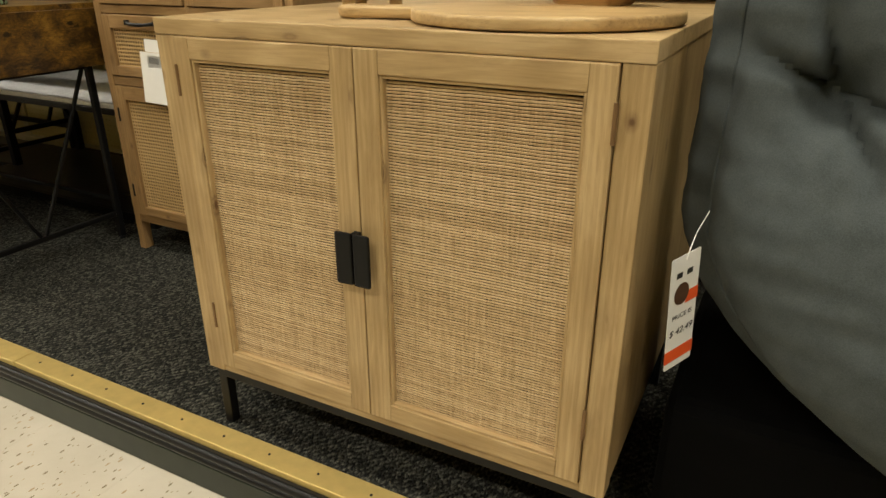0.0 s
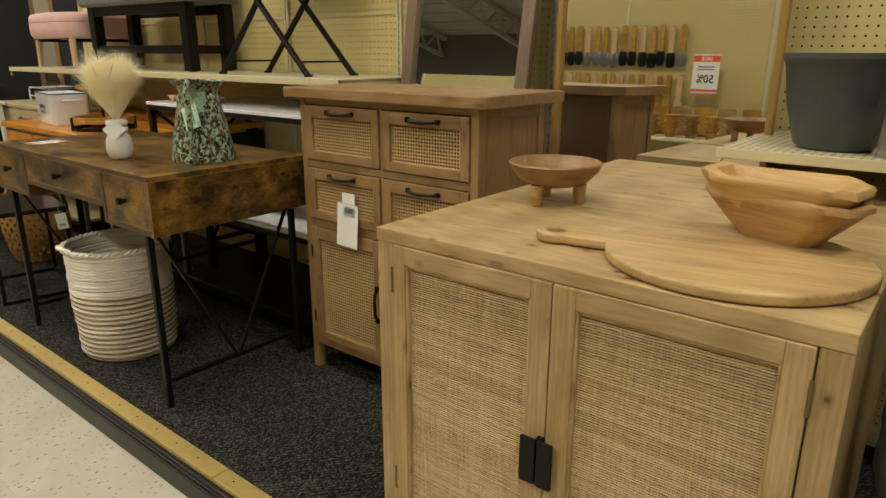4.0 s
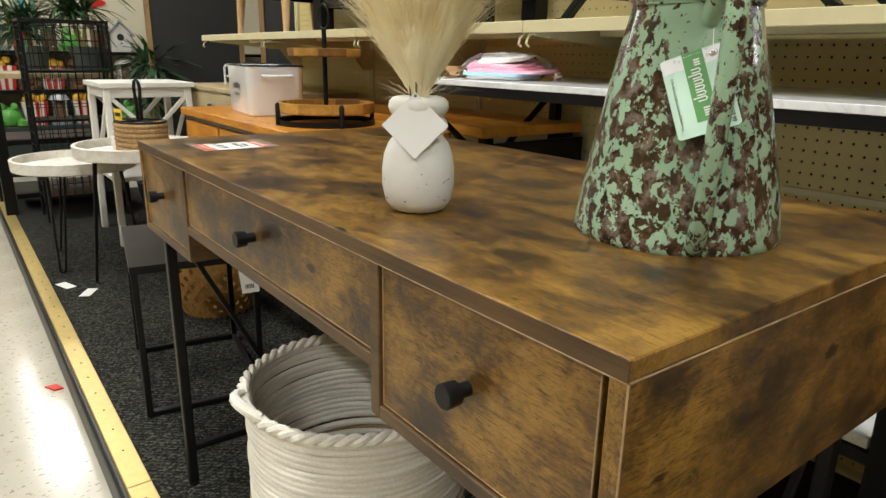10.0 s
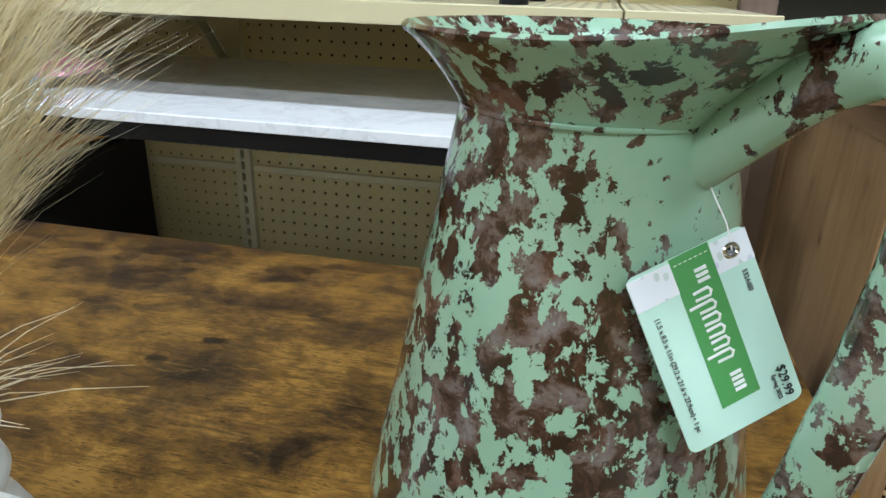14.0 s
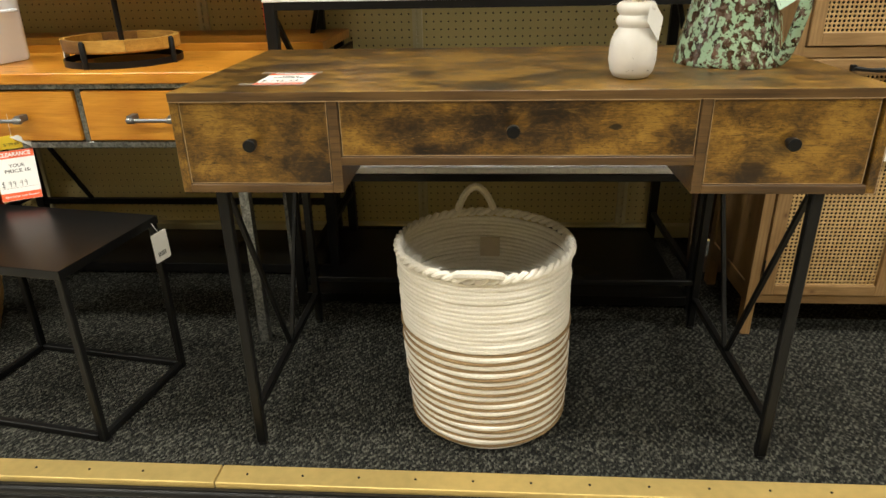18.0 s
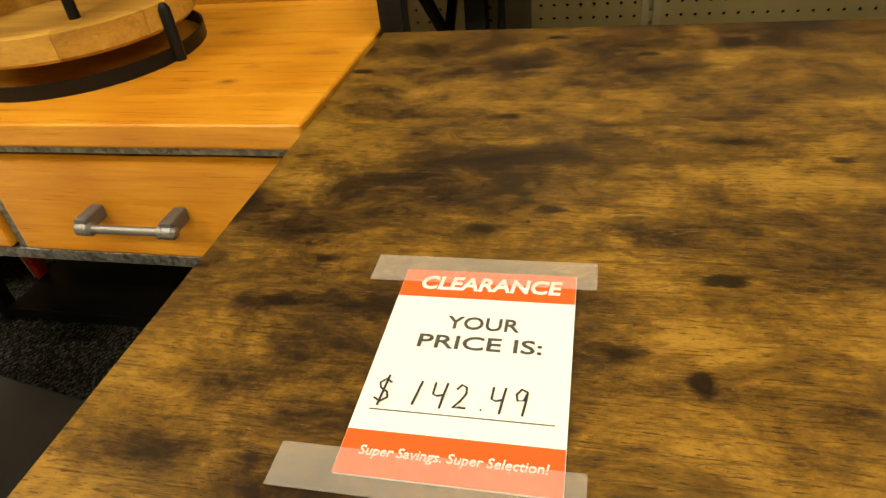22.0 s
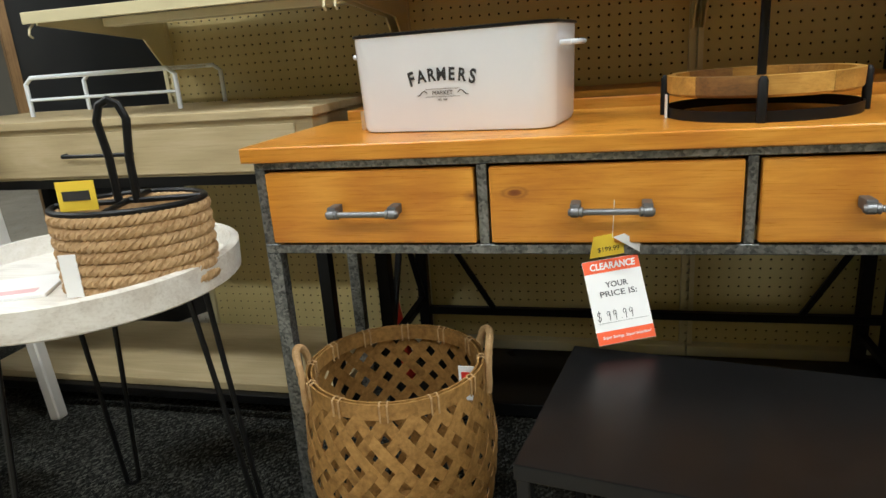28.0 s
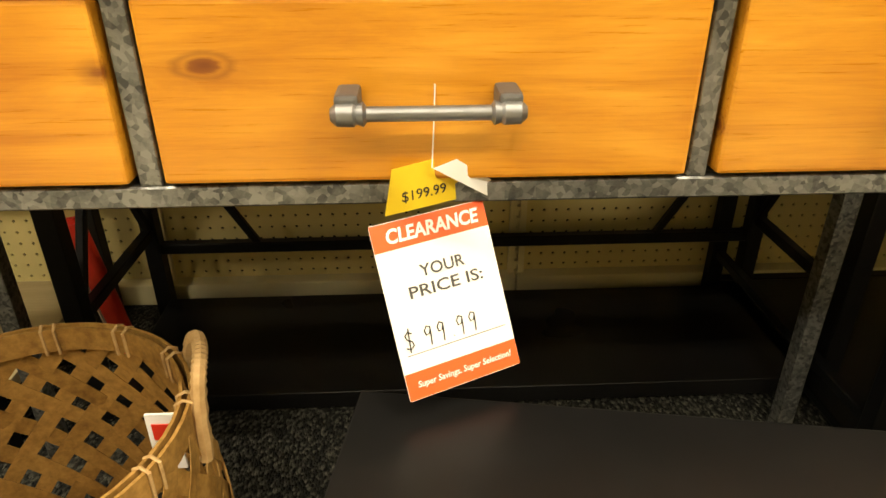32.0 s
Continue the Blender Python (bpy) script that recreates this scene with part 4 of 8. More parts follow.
out = board_outline()
hole = [(-0.284 + 0.017 * math.cos(2 * math.pi * k / 18), 0.017 * math.sin(2 * math.pi * k / 18)) for k in range(18)]
bm = bmesh.new()
es = []
for loop in (out, hole):
    vs = [bm.verts.new((x, y, 0.002)) for x, y in loop]
    es += [bm.edges.new((vs[k], vs[(k + 1) % len(vs)])) for k in range(len(vs))]
bmesh.ops.triangle_fill(bm, use_beauty=True, edges=es)
geo = bmesh.ops.extrude_face_region(bm, geom=list(bm.faces))
bmesh.ops.translate(bm, verts=[g for g in geo["geom"] if isinstance(g, bmesh.types.BMVert)], vec=(0, 0, 0.017))
sharp = [e for e in bm.edges if len(e.link_faces) == 2 and e.calc_face_angle(0) > 1.2 and abs(e.verts[0].co.z - e.verts[1].co.z) < 1e-4]
bmesh.ops.bevel(bm, geom=sharp, offset=0.005, segments=3, profile=0.6, affect="EDGES")
part("board", bm, BOARD_WOOD, SV, smooth=True)


def dough_bowl(x, y, z, rz, tilt, label):
    ob = thing("dough_bowl", x, y, z, label, "wooden bowl", "nested dough bowls", rz)
    rng = random.Random(int(rz) + 5)
    rim = round_rect(0.222, 0.128, 0.038, 6)
    rim = [(px + 0.012 * (1 if px > 0 else -1) * (abs(py) < 0.04), py) for px, py in rim]
    rows = []
    bm = bmesh.new()
    for s, zz in ((0.48, 0.0), (0.51, 0.003), (0.76, 0.034), (0.95, 0.060), (1.0, 0.065), (1.0, 0.074), (0.97, 0.078), (0.83, 0.076), (0.80, 0.072), (0.60, 0.042), (0.38, 0.018), (0.1, 0.013)):
        rows.append([bm.verts.new((px * s * rng.uniform(0.985, 1.015), py * s * rng.uniform(0.985, 1.015), zz + tilt * px + (0.004 * math.sin(3 * px / 0.1) if zz > 0.063 else 0))) for px, py in rim])
    n = len(rim)
    for a, b in zip(rows, rows[1:]):
        for k in range(n):
            bm.faces.new((a[k], a[(k + 1) % n], b[(k + 1) % n], b[k]))
    bm.faces.new(rows[0][::-1])
    bm.faces.new(rows[-1])
    part("shell", bm, DOUGH_WOOD, ob, smooth=True)
    return ob


dough_bowl(-0.305, 1.075, 0.919, -18, 0.0, "hand-carved pale wooden dough bowl standing on the serving board")
dough_bowl(-0.308, 1.066, 0.947, -12, -0.02, "hand-carved pale wooden dough bowl nested in another")

# charcoal lounge cushion chair
LC = thing("lounge_chair", 0.28, 1.15, P, "charcoal canvas lounge chair with a thick tufted cushion", "lounge chair")


def puff(w, h, t, nx=26, ny=26, tufts=(), bulge=0.05, seed=2):
    """A stuffed pad in its own xy plane, with tuft dimples and a boxed edge."""
    rng = random.Random(seed)
    bm = bmesh.new()
    sides = []
    for s in (1, -1):
        g = []
        for i in range(nx + 1):
            row = []
            for j in range(ny + 1):
                u, v = -1 + 2 * i / nx, -1 + 2 * j / ny
                k = (1 - abs(u) ** 4) * (1 - abs(v) ** 4)
                z = t * (0.42 + 0.58 * k ** 0.45)
                x, y = w / 2 * u * (1 - bulge * v * v), h / 2 * v * (1 - bulge * u * u)
                for tx, ty in tufts:
                    d = math.hypot(x - tx, y - ty)
                    z -= t * 0.62 * math.exp(-(d / 0.055) ** 2) + t * 0.10 * math.exp(-(d / 0.14) ** 2)
                    z -= 0.012 * math.exp(-(abs(abs(x - tx) - abs(y - ty)) / 0.018) ** 2) * math.exp(-(d / 0.13) ** 2)
                z += 0.006 * noise.noise((x * 9, y * 9, s * 3.0 + seed))
                row.append(bm.verts.new((x, y, s * z / 2)))
            g.append(row)
        sides.append(g)
        for i in range(nx):
            for j in range(ny):
                q = (g[i][j], g[i + 1][j], g[i + 1][j + 1], g[i][j + 1])
                bm.faces.new(q if s > 0 else q[::-1])
    a, b = sides
    ring = [(i, 0) for i in range(nx)] + [(nx, j) for j in range(ny)] + [(i, ny) for i in range(nx, 0, -1)] + [(0, j) for j in range(ny, 0, -1)]
    for (i, j), (k, l) in zip(ring, ring[1:] + ring[:1]):
        bm.faces.new((a[i][j], b[i][j], b[k][l], a[k][l]))
    return bm


def posed(bm, m):
    bmesh.ops.transform(bm, matrix=m, verts=bm.verts)
    return bm


def chair_pad(nx=120, ny=110):
    """A boxed, tufted pad standing on edge: front face, side band and back."""
    bm = bmesh.new()
    tufts = ((0.045, 0.840), (0.420, 0.805), (0.395, 0.470), (0.700, 0.500))

    def rim_x(v):
        return -0.100 + 2.45 * max(0.0, 0.035 - 0.365 * v) ** 2 + 0.45 * max(0.0, v - 0.70) ** 2

    def spot(u, v):
        return rim_x(v) + 0.030 + (0.83 - rim_x(v)) * (u + 1) / 2, 0.665 + 0.365 * v * (1 - 0.05 * (1 - u) * (v < 0))
    front, back = [], []
    for i in range(nx + 1):
        fr, bk = [], []
        for j in range(ny + 1):
            u, v = -1 + 2 * i / nx, -1 + 2 * j / ny
            x, z = spot(u, v)
            k = (1 - abs(u) ** 3.2) * (1 - abs(v) ** 3.2)
            puffed = 0.115 * max(k, 0) ** 0.55
            for tx, tz in tufts:
                dx, dz = x - tx, z - tz
                d = math.hypot(dx, dz)
                puffed -= 0.070 * math.exp(-(d / 0.032) ** 2) + 0.045 * math.exp(-(d / 0.10) ** 2)
                ang = math.atan2(dz, dx)
                fold = sum(math.exp(-((((ang - f + math.pi) % (2 * math.pi)) - math.pi) / 0.16) ** 2) for f in (-0.20, 1.9, -1.0, 2.7))
                puffed -= 0.034 * fold * math.exp(-(d / 0.11) ** 2) * (1 - math.exp(-(d / 0.02) ** 2))
            near = 1 - min(1.0, min(1 - abs(u), 1 - abs(v)) / 0.10)
            puffed += 0.004 * near * math.sin(x * 70 + z * 95) + 0.010 * noise.noise((x * 7, z * 9, 1.7)) + 0.0045 * noise.noise((x * 10, z * 34, 4.1))
            lean = 0.055 * v
            fr.append(bm.verts.new((x, 0.845 + lean - puffed, z)))
            bk.append(bm.verts.new((x, 0.960 + lean + 0.05 * max(k, 0) ** 0.6, z)))
        front.append(fr)
        back.append(bk)
    for g, flip in ((front, False), (back, True)):
        for i in range(nx):
            for j in range(ny):
                q = (g[i][j], g[i + 1][j], g[i + 1][j + 1], g[i][j + 1])
                bm.faces.new(q[::-1] if flip else q)
    ring = [(i, 0) for i in range(nx)] + [(nx, j) for j in range(ny)] + [(i, ny) for i in range(nx, 0, -1)] + [(0, j) for j in range(ny, 0, -1)]
    rings = [{p: front[p[0]][p[1]] for p in ring}]
    for step in range(1, 6):
        t, row = step / 6, {}
        for n, (i, j) in enumerate(ring):
            u, v = -1 + 2 * i / nx, -1 + 2 * j / ny
            out = Vector((u if abs(u) > 0.999 else 0, 0, v if abs(v) > 0.999 else 0)).normalized()
            pucker = 0.004 * noise.noise((n * 0.16, t * 1.5, 2.0)) + 0.0016 * noise.noise((n * 0.5, t * 3.0, 7.0))
            row[i, j] = bm.verts.new(front[i][j].co.lerp(back[i][j].co, t) + out * (0.040 * math.sin(math.pi * t) ** 0.7 + pucker * math.sin(math.pi * t)))
        rings.append(row)
    rings.append({p: back[p[0]][p[1]] for p in ring})
    for near_row, far_row in zip(rings, rings[1:]):
        for p, q in zip(ring, ring[1:] + ring[:1]):
            bm.faces.new((near_row[p], far_row[p], far_row[q], near_row[q]))
    bmesh.ops.recalc_face_normals(bm, faces=bm.faces)
    seam = [front[i][j].co.copy() + Vector((0, -0.001, 0)) for i, j in ring]
    return bm, seam


pad, seam_line = chair_pad()
cu = part("cushion", pad, GREY_CLOTH, LC, "thick tufted charcoal cushion", smooth=True, **W)
part("seam", S(seam_line, 0.0026, 6, closed=True), GREY_CLOTH, cu, "sewn edge seam", smooth=True, **W)
# added block, its near-black colour is the deep shade below the cushion
part("seat_base", B(-0.085, 0.84, 0.83, 1.28, P + 0.004, 0.40, 0.03, 3), BLACK_CLOTH_AND_SHADE, LC, "near-black block standing in for the shade under the chair", **W)
for x in (-0.16, 0.42):
    part("frame_rail", bar_b((x, -0.02, 0.0), (x + 0.02, 0.42, 0.80), 0.028), BLACK_WOOD, LC, "dark folding frame rail")
    part("frame_leg", bar_b((x, 0.40, 0.0), (x, -0.10, 0.34), 0.028), BLACK_WOOD, LC)

part("side_strap", B(-0.215, -0.200, -0.16, -0.12, 0.20, 0.25, 0.002), WALNUT, LC)

# hung price card on the chair
def hang_card(name, origin, right, upward, w, h, label, category="price tag", body=PAPER, corner=0.003):
    """A thin card; its parts are laid in its own plane, x right, y up, from its middle."""
    ob = new(name)
    ob.matrix_world = axes(origin, right, upward)
    tagged(ob, label, category)
    bm = prism(bmesh.new(), round_rect(w, h, corner, 3), -0.0003, 0.0003)
    part("card", bm, body, ob)
    return ob


def flat(ob, name, x0, x1, y0, y1, material, z=0.0004, label=""):
    return part(name, B(x0, x1, y0, y1, z, z + 0.0002), material, ob, label)


def at(x, y, z=0.0007, turn=0.0):
    return pose(x, y, z, 0, 0, turn)


tg = hang_card("price_tag", (-0.076, 0.770, 0.578), (0.030, 0.05, 0.010), (0.07, 0.0, 1.0), 0.050, 0.172, "white and orange clearance price tag hung on the lounge chair", body=PAPER)
flat(tg, "orange_band", -0.026, 0.026, -0.075, -0.055, ORANGE_PRINT)
flat(tg, "orange_band", 0.004, 0.026, 0.012, 0.030, ORANGE_PRINT)
part("emblem", lathe(bmesh.new(), [(0, 0.0005), (0.013, 0.0005), (0.013, 0.0007), (0, 0.0007)], 20, lambda a, r, z: (-0.004 + r * math.cos(a), 0.030 + r * 1.25 * math.sin(a), z)), WALNUT, tg, "dark oval emblem")
for q in (-0.010, 0.008):
    flat(tg, "mark", q - 0.005, q + 0.005, 0.055, 0.063, INK)
words("lettering", "PRICE IS", 0.010, GREY_INK, tg, at(0.0, -0.004))
words("lettering", "$ 42.49", 0.014, INK, tg, at(0, -0.028), shear=0.2)
part("string", S([(0, 0.078, 0.001), (0.004, 0.088, 0.0), (0.030, 0.098, -0.012), (0.066, 0.108, -0.024)], 0.0007, 5), PAPER, tg)

# white card on the chair back
wc = hang_card("sign_card", (-0.035, 0.812, 1.085), (1.0, -0.45, 0.05), (0.12, 0.1, 1.0), 0.13, 0.175, "blank white sign card standing at the lounge chair", "sign card", corner=0.012)

# planter and driftwood-like holders on the lower shelf
PT = thing("planter", -0.345, 1.715, 0.9975, "ribbed blue-grey resin planter on a steel shelf", "planter")
prof = [(0.0, 0.0), (0.078, 0.0), (0.088, 0.010), (0.112, 0.10), (0.126, 0.19), (0.132, 0.20), (0.136, 0.204), (0.136, 0.216), (0.124, 0.216), (0.118, 0.19), (0.100, 0.08), (0.0, 0.05)]
part("pot", lathe(bmesh.new(), prof, 96, lambda a, r, z: ((r + (0.0016 * math.cos(40 * a) if 0.015 < z < 0.195 and r > 0.08 else 0)) * math.cos(a), (r + (0.0016 * math.cos(40 * a) if 0.015 < z < 0.195 and r > 0.08 else 0)) * math.sin(a), z)), POT, PT, smooth=True)
BARK = plain("silver_bark", (0.30, 0.28, 0.26), 0.35, 0.5, 0.6, 45, 0.6)
for dx, dy, h, r in ((-0.235, 1.62, 0.20, 0.020), (-0.185, 1.73, 0.17, 0.018)):
    hold = thing("candle_holder", dx, dy, 0.9975, "slim silvery bark-textured candle holder on a shelf", "candle holder", "bark candle holders")
    part("stem", lathe(bmesh.new(), [(0, 0), (r * 0.8, 0), (r * 0.72, 0.01), (r * 0.95, h * 0.6), (r * 1.25, h), (r * 1.05, h), (0, h - 0.02)], 12, lambda a, rr, z: (rr * (1 + 0.12 * math.sin(5 * a + 30 * z)) * math.cos(a) + 0.10 * z, rr * (1 + 0.1 * math.cos(3 * a)) * math.sin(a), z)), BARK, hold, smooth=True)
sg = hang_card("shelf_price_card", (-0.205, 1.56, 1.205), (1, 0, 0.02), (0, 0.12, 1), 0.085, 0.10, "white price card with an orange band above the planters", "price card")
flat(sg, "orange_band", -0.0425, 0.0425, -0.05, -0.032, ORANGE_PRINT)
words("lettering", "$54.99", 0.020, INK, sg, at(0, -0.014), shear=0.2)
part("clip", S([(0, -0.05, -0.001), (0, -0.17, -0.001), (0, -0.203, 0.03)], 0.0015, 6), STEEL, sg)

# ---- cane-front cabinet ----
CC = thing("cane_cabinet", -1.46, 1.49, P, "tan pine cabinet with four cane drawers and two cane doors", "cabinet")
part("top", B(-1.866, -1.056, 1.290, 1.690, 1.073, 1.106, 0.004), TAN_X, CC, "overhanging tan pine top", **W)
for x0, x1 in ((-1.822, -1.796), (-1.124, -1.098)):
    for y0, y1 in ((1.32, 1.352), (1.62, 1.652)):
        part("corner_post", B(x0, x1, y0, y1, P, 1.073, 0.002), TAN_Z, CC, "corner post running down to a foot", **W)
    part("side_panel", B(x0 + 0.006, x1 - 0.006, 1.352, 1.62, 0.215, 1.073), TAN_Z, CC, **W)
    part("side_rail", B(x0 + 0.001, x1 - 0.001, 1.352, 1.62, 1.035, 1.072, 0.002), TAN_Y, CC, **W)
    part("side_rail", B(x0 + 0.001, x1 - 0.001, 1.352, 1.62, 0.212, 0.262, 0.002), TAN_Y, CC, **W)
part("back_panel", B(-1.796, -1.124, 1.632, 1.642, 0.215, 1.073), BACKBOARD, CC, "brown hardboard back", **W)
for z0, z1 in ((1.053, 1.073), (0.850, 0.873), (0.649, 0.674), (0.212, 0.236)):
    part("front_rail", B(-1.796, -1.124, 1.322, 1.345, z0, z1, 0.0015), TAN_X, CC, **W)
part("middle_stile", B(-1.461, -1.451, 1.321, 1.346, 0.236, 1.053, 0.001), TAN_Z, CC, **W)
part("floor_board", B(-1.796, -1.124, 1.345, 1.632, 0.215, 0.230), TAN_X, CC, **W)
part("inner_board", B(-1.796, -1.124, 1.352, 1.632, 0.655, 0.668), TAN_X, CC, **W)


def cane_mesh(x0, x1, z0, z1, y):
    """Open cane webbing: a lattice with eight-sided holes and raised strands."""
    cols, rows = max(2, round((x1 - x0) / 0.0102)), max(2, round((z1 - z0) / 0.0102))
    cw, ch = (x1 - x0) / cols, (z1 - z0) / rows
    bm_v, bm_f = [], []
    for i in range(cols):
        for j in range(rows):
            cx, cz, b = x0 + (i + 0.5) * cw, z0 + (j + 0.5) * ch, len(bm_v)
            sq = [(cx + sx * cw / 2, cz + sz * ch / 2) for sx, sz in ((1, 0), (1, 1), (0, 1), (-1, 1), (-1, 0), (-1, -1), (0, -1), (1, -1))]
            ho = [(cx + 0.0037 * math.cos(a), cz + 0.0037 * math.sin(a)) for a in (math.pi / 4 * q for q in range(8))]
            bm_v += [(px, y - (0.0012 if q % 2 else 0.0004), pz) for q, (px, pz) in enumerate(sq)]
            bm_v += [(px, y - 0.0002, pz) for px, pz in ho] + [(px, y + 0.0014, pz) for px, pz in ho]
            for q in range(8):
                n = (q + 1) % 8
                bm_f += [(b + q, b + 8 + q, b + 8 + n, b + n), (b + 8 + q, b + 16 + q, b + 16 + n, b + 8 + n)]
    me = bpy.data.meshes.new("cane_panel")
    me.from_pydata(bm_v, [], bm_f)
    me.materials.append(CANE)
    return me


def cup_pull(parent, cx, cz, half, upright=False):
    """A black bow handle with flared feet."""
    pts = []
    for k in range(13):
        u = -1 + 2 * k / 12
        off = 0.016 * (1 - u ** 4)
        pts.append((cx, 1.315 - off, cz + half * u) if upright else (cx + half * u, 1.315 - off, cz - 0.004 * (1 - u * u)))
    rs = [0.0062 if k in (0, 12) else 0.0045 + 0.0012 * abs(1 - abs(k - 6) / 3.0) for k in range(13)]
    h = part("handle", S(pts, rs, 8), BLACK_METAL, parent, "black iron pull handle", smooth=True, **W)
    for s in (-1, 1):
        px, pz = (cx, cz + half * s) if upright else (cx + half * s, cz)
        bm = B(px - 0.006, px + 0.006, 1.306, 1.3165, pz - 0.007, pz + 0.007, 0.002)
        part("handle_foot", bm, BLACK_METAL, parent, **W)


def framed_front(kind, x0, x1, z0, z1, side, top):
    px0, px1, pz0, pz1 = x0 + side, x1 - side, z0 + 0.028, z1 - top
    f = part(kind, B(x0, px0, 1.3155, 1.334, z0, z1, 0.002), TAN_Z, CC, "framed tan pine front with a woven cane panel", **W)
    part("stile", B(px1, x1, 1.3155, 1.334, z0, z1, 0.002), TAN_Z, f, **W)
    part("rail", B(px0, px1, 1.3155, 1.334, pz1, z1, 0.002), TAN_X, f, **W)
    part("rail", B(px0, px1, 1.3155, 1.334, z0, pz0, 0.002), TAN_X, f, **W)
    me = cane_mesh(px0, px1, pz0, pz1, 1.3265)
    me.transform(Matrix.Translation((1.46, -1.49, -P)))
    cp = new("cane_panel", me)
    cp.parent = f
    tagged(cp, "open woven natural cane", kind="stuff")
    # near-black sheet in place of the shaded cabinet inside
    part("backing", B(px0, px1, 1.345, 1.349, pz0, pz1), GAP_SHADE, f, **W)
    return f


for x0, x1 in ((-1.7925, -1.4642), (-1.4478, -1.1275)):
    mid = (x0 + x1) / 2
    for z0, z1 in ((0.8762, 1.0498), (0.6772, 0.8468)):
        cup_pull(framed_front("drawer", x0, x1, z0, z1, 0.029, 0.037), mid, z1 - 0.019, 0.056)
    d = framed_front("door", x0, x1, 0.2392, 0.6458, 0.036, 0.040)
    hx = x1 - 0.018 if x0 < -1.5 else x0 + 0.018
    cup_pull(d, hx, 0.435, 0.056, True)
    ex = x0 - 0.001 if x0 < -1.5 else x1 + 0.001
    for hz in (0.30, 0.54):
        part("hinge", S([(ex, 1.314, hz), (ex, 1.314, hz + 0.04)], 0.0025, 8), BLACK_METAL, d, **W)

ct = hang_card("price_tag", (-1.596, 1.300, 0.682), (1, 0, -0.03), (0.0, 0.05, 1), 0.094, 0.140, "plain white stepped price tag hung on the cane cabinet", corner=0.002)
flat(ct, "neck", -0.026, 0.030, 0.071, 0.105, PAPER, -0.0003)
for k in range(9):
    flat(ct, "barcode_bar", -0.012 + 0.0042 * k, -0.0095 + 0.0042 * k, 0.040, 0.056, GREY_INK)
flat(ct, "sticker", -0.020, 0.034, 0.030, 0.062, plain("sticker_paper", (0.70, 0.70, 0.68), 0.5), 0.0001)

# ---- mirrors behind ----
MIRROR, m_nt, m_bs = net("mirror_silver", 0.015, 1.0)
m_bs.inputs["Base Color"].default_value = (0.86, 0.87, 0.85, 1)
GOLD = plain("gold_frame", (0.40, 0.25, 0.08), 0.42, 0.5, 0.15, 40)
TAUPE = wood("taupe_frame", (0.13, 0.085, 0.055), (0.18, 0.12, 0.08), (0.24, 0.165, 0.115), "z", 0.5, 0.0)


def mirror(name, x, y, z, w, h, fw, fd, lean, frame_mat, label):
    ob = thing(name, x, y, z, label, "mirror")
    m = pose(0, 0, 0, -lean, 0, 0)
    for a in ((-w / 2, -w / 2 + fw, 0, h), (w / 2 - fw, w / 2, 0, h)):
        part("frame_stile", posed(B(a[0], a[1], -fd, 0, a[2], a[3], 0.004), m), frame_mat, ob)
    for a in ((0, fw), (h - fw, h)):
        part("frame_rail", posed(B(-w / 2 + fw, w / 2 - fw, -fd, 0, a[0], a[1], 0.004), m), frame_mat, ob)
    part("mirror_glass", posed(B(-w / 2 + fw, w / 2 - fw, -fd * 0.45, -fd * 0.3, fw, h - fw), m), MIRROR, ob, "silvered mirror glass")
    part("backing", posed(B(-w / 2 + fw, w / 2 - fw, -fd * 0.28, -0.001, fw, h - fw), m), WALNUT, ob)
    return ob


mirror("standing_mirror", -0.8665, 1.905, P, 0.685, 1.62, 0.020, 0.028, 0.7, GOLD, "tall narrow gold-framed mirror standing behind the cabinets")
mirror("leaning_mirror", -1.575, 1.730, P, 0.570, 1.78, 0.050, 0.030, 8.5, TAUPE, "taupe wood framed mirror leaning on the pegboard behind the cabinet")

# ---- writing desk ----
DK = thing("writing_desk", -2.467, 1.09, P, "rustic brown board writing desk with three drawers on black legs", "desk")
DX0, DX1, DY0, DY1, DZ = -3.060, -1.868, 0.803, 1.378, 0.875
part("top", B(DX0, DX1, DY0, DY1, DZ - 0.015, DZ, 0.0012, 1), RUSTIC_TOP, DK, "dark rustic board print top", **W)
for x0, x1 in ((DX0, DX0 + 0.015), (DX1 - 0.015, DX1)):
    part("side_panel", B(x0, x1, DY0, DY1, 0.698, DZ - 0.015, 0.001, 1), RUSTIC_Y, DK, **W)
for x0, x1 in ((-2.787, -2.769), (-2.170, -2.153)):
    part("divider", B(x0, x1, DY0, DY1 - 0.02, 0.698, DZ - 0.015, 0.001, 1), DESK_EDGE, DK, **W)
for x0, x1, z0 in ((DX0 + 0.015, -2.787, 0.698), (-2.769, -2.170, 0.748), (-2.153, DX1 - 0.015, 0.698)):
    part("bottom_panel", B(x0, x1, DY0, DY1 - 0.002, z0, z0 + 0.015, 0.001, 1), DESK_EDGE, DK, **W)
part("back_panel", B(DX0 + 0.015, DX1 - 0.015, DY1 - 0.012, DY1, 0.764, DZ - 0.015), DESK_EDGE, DK, **W)
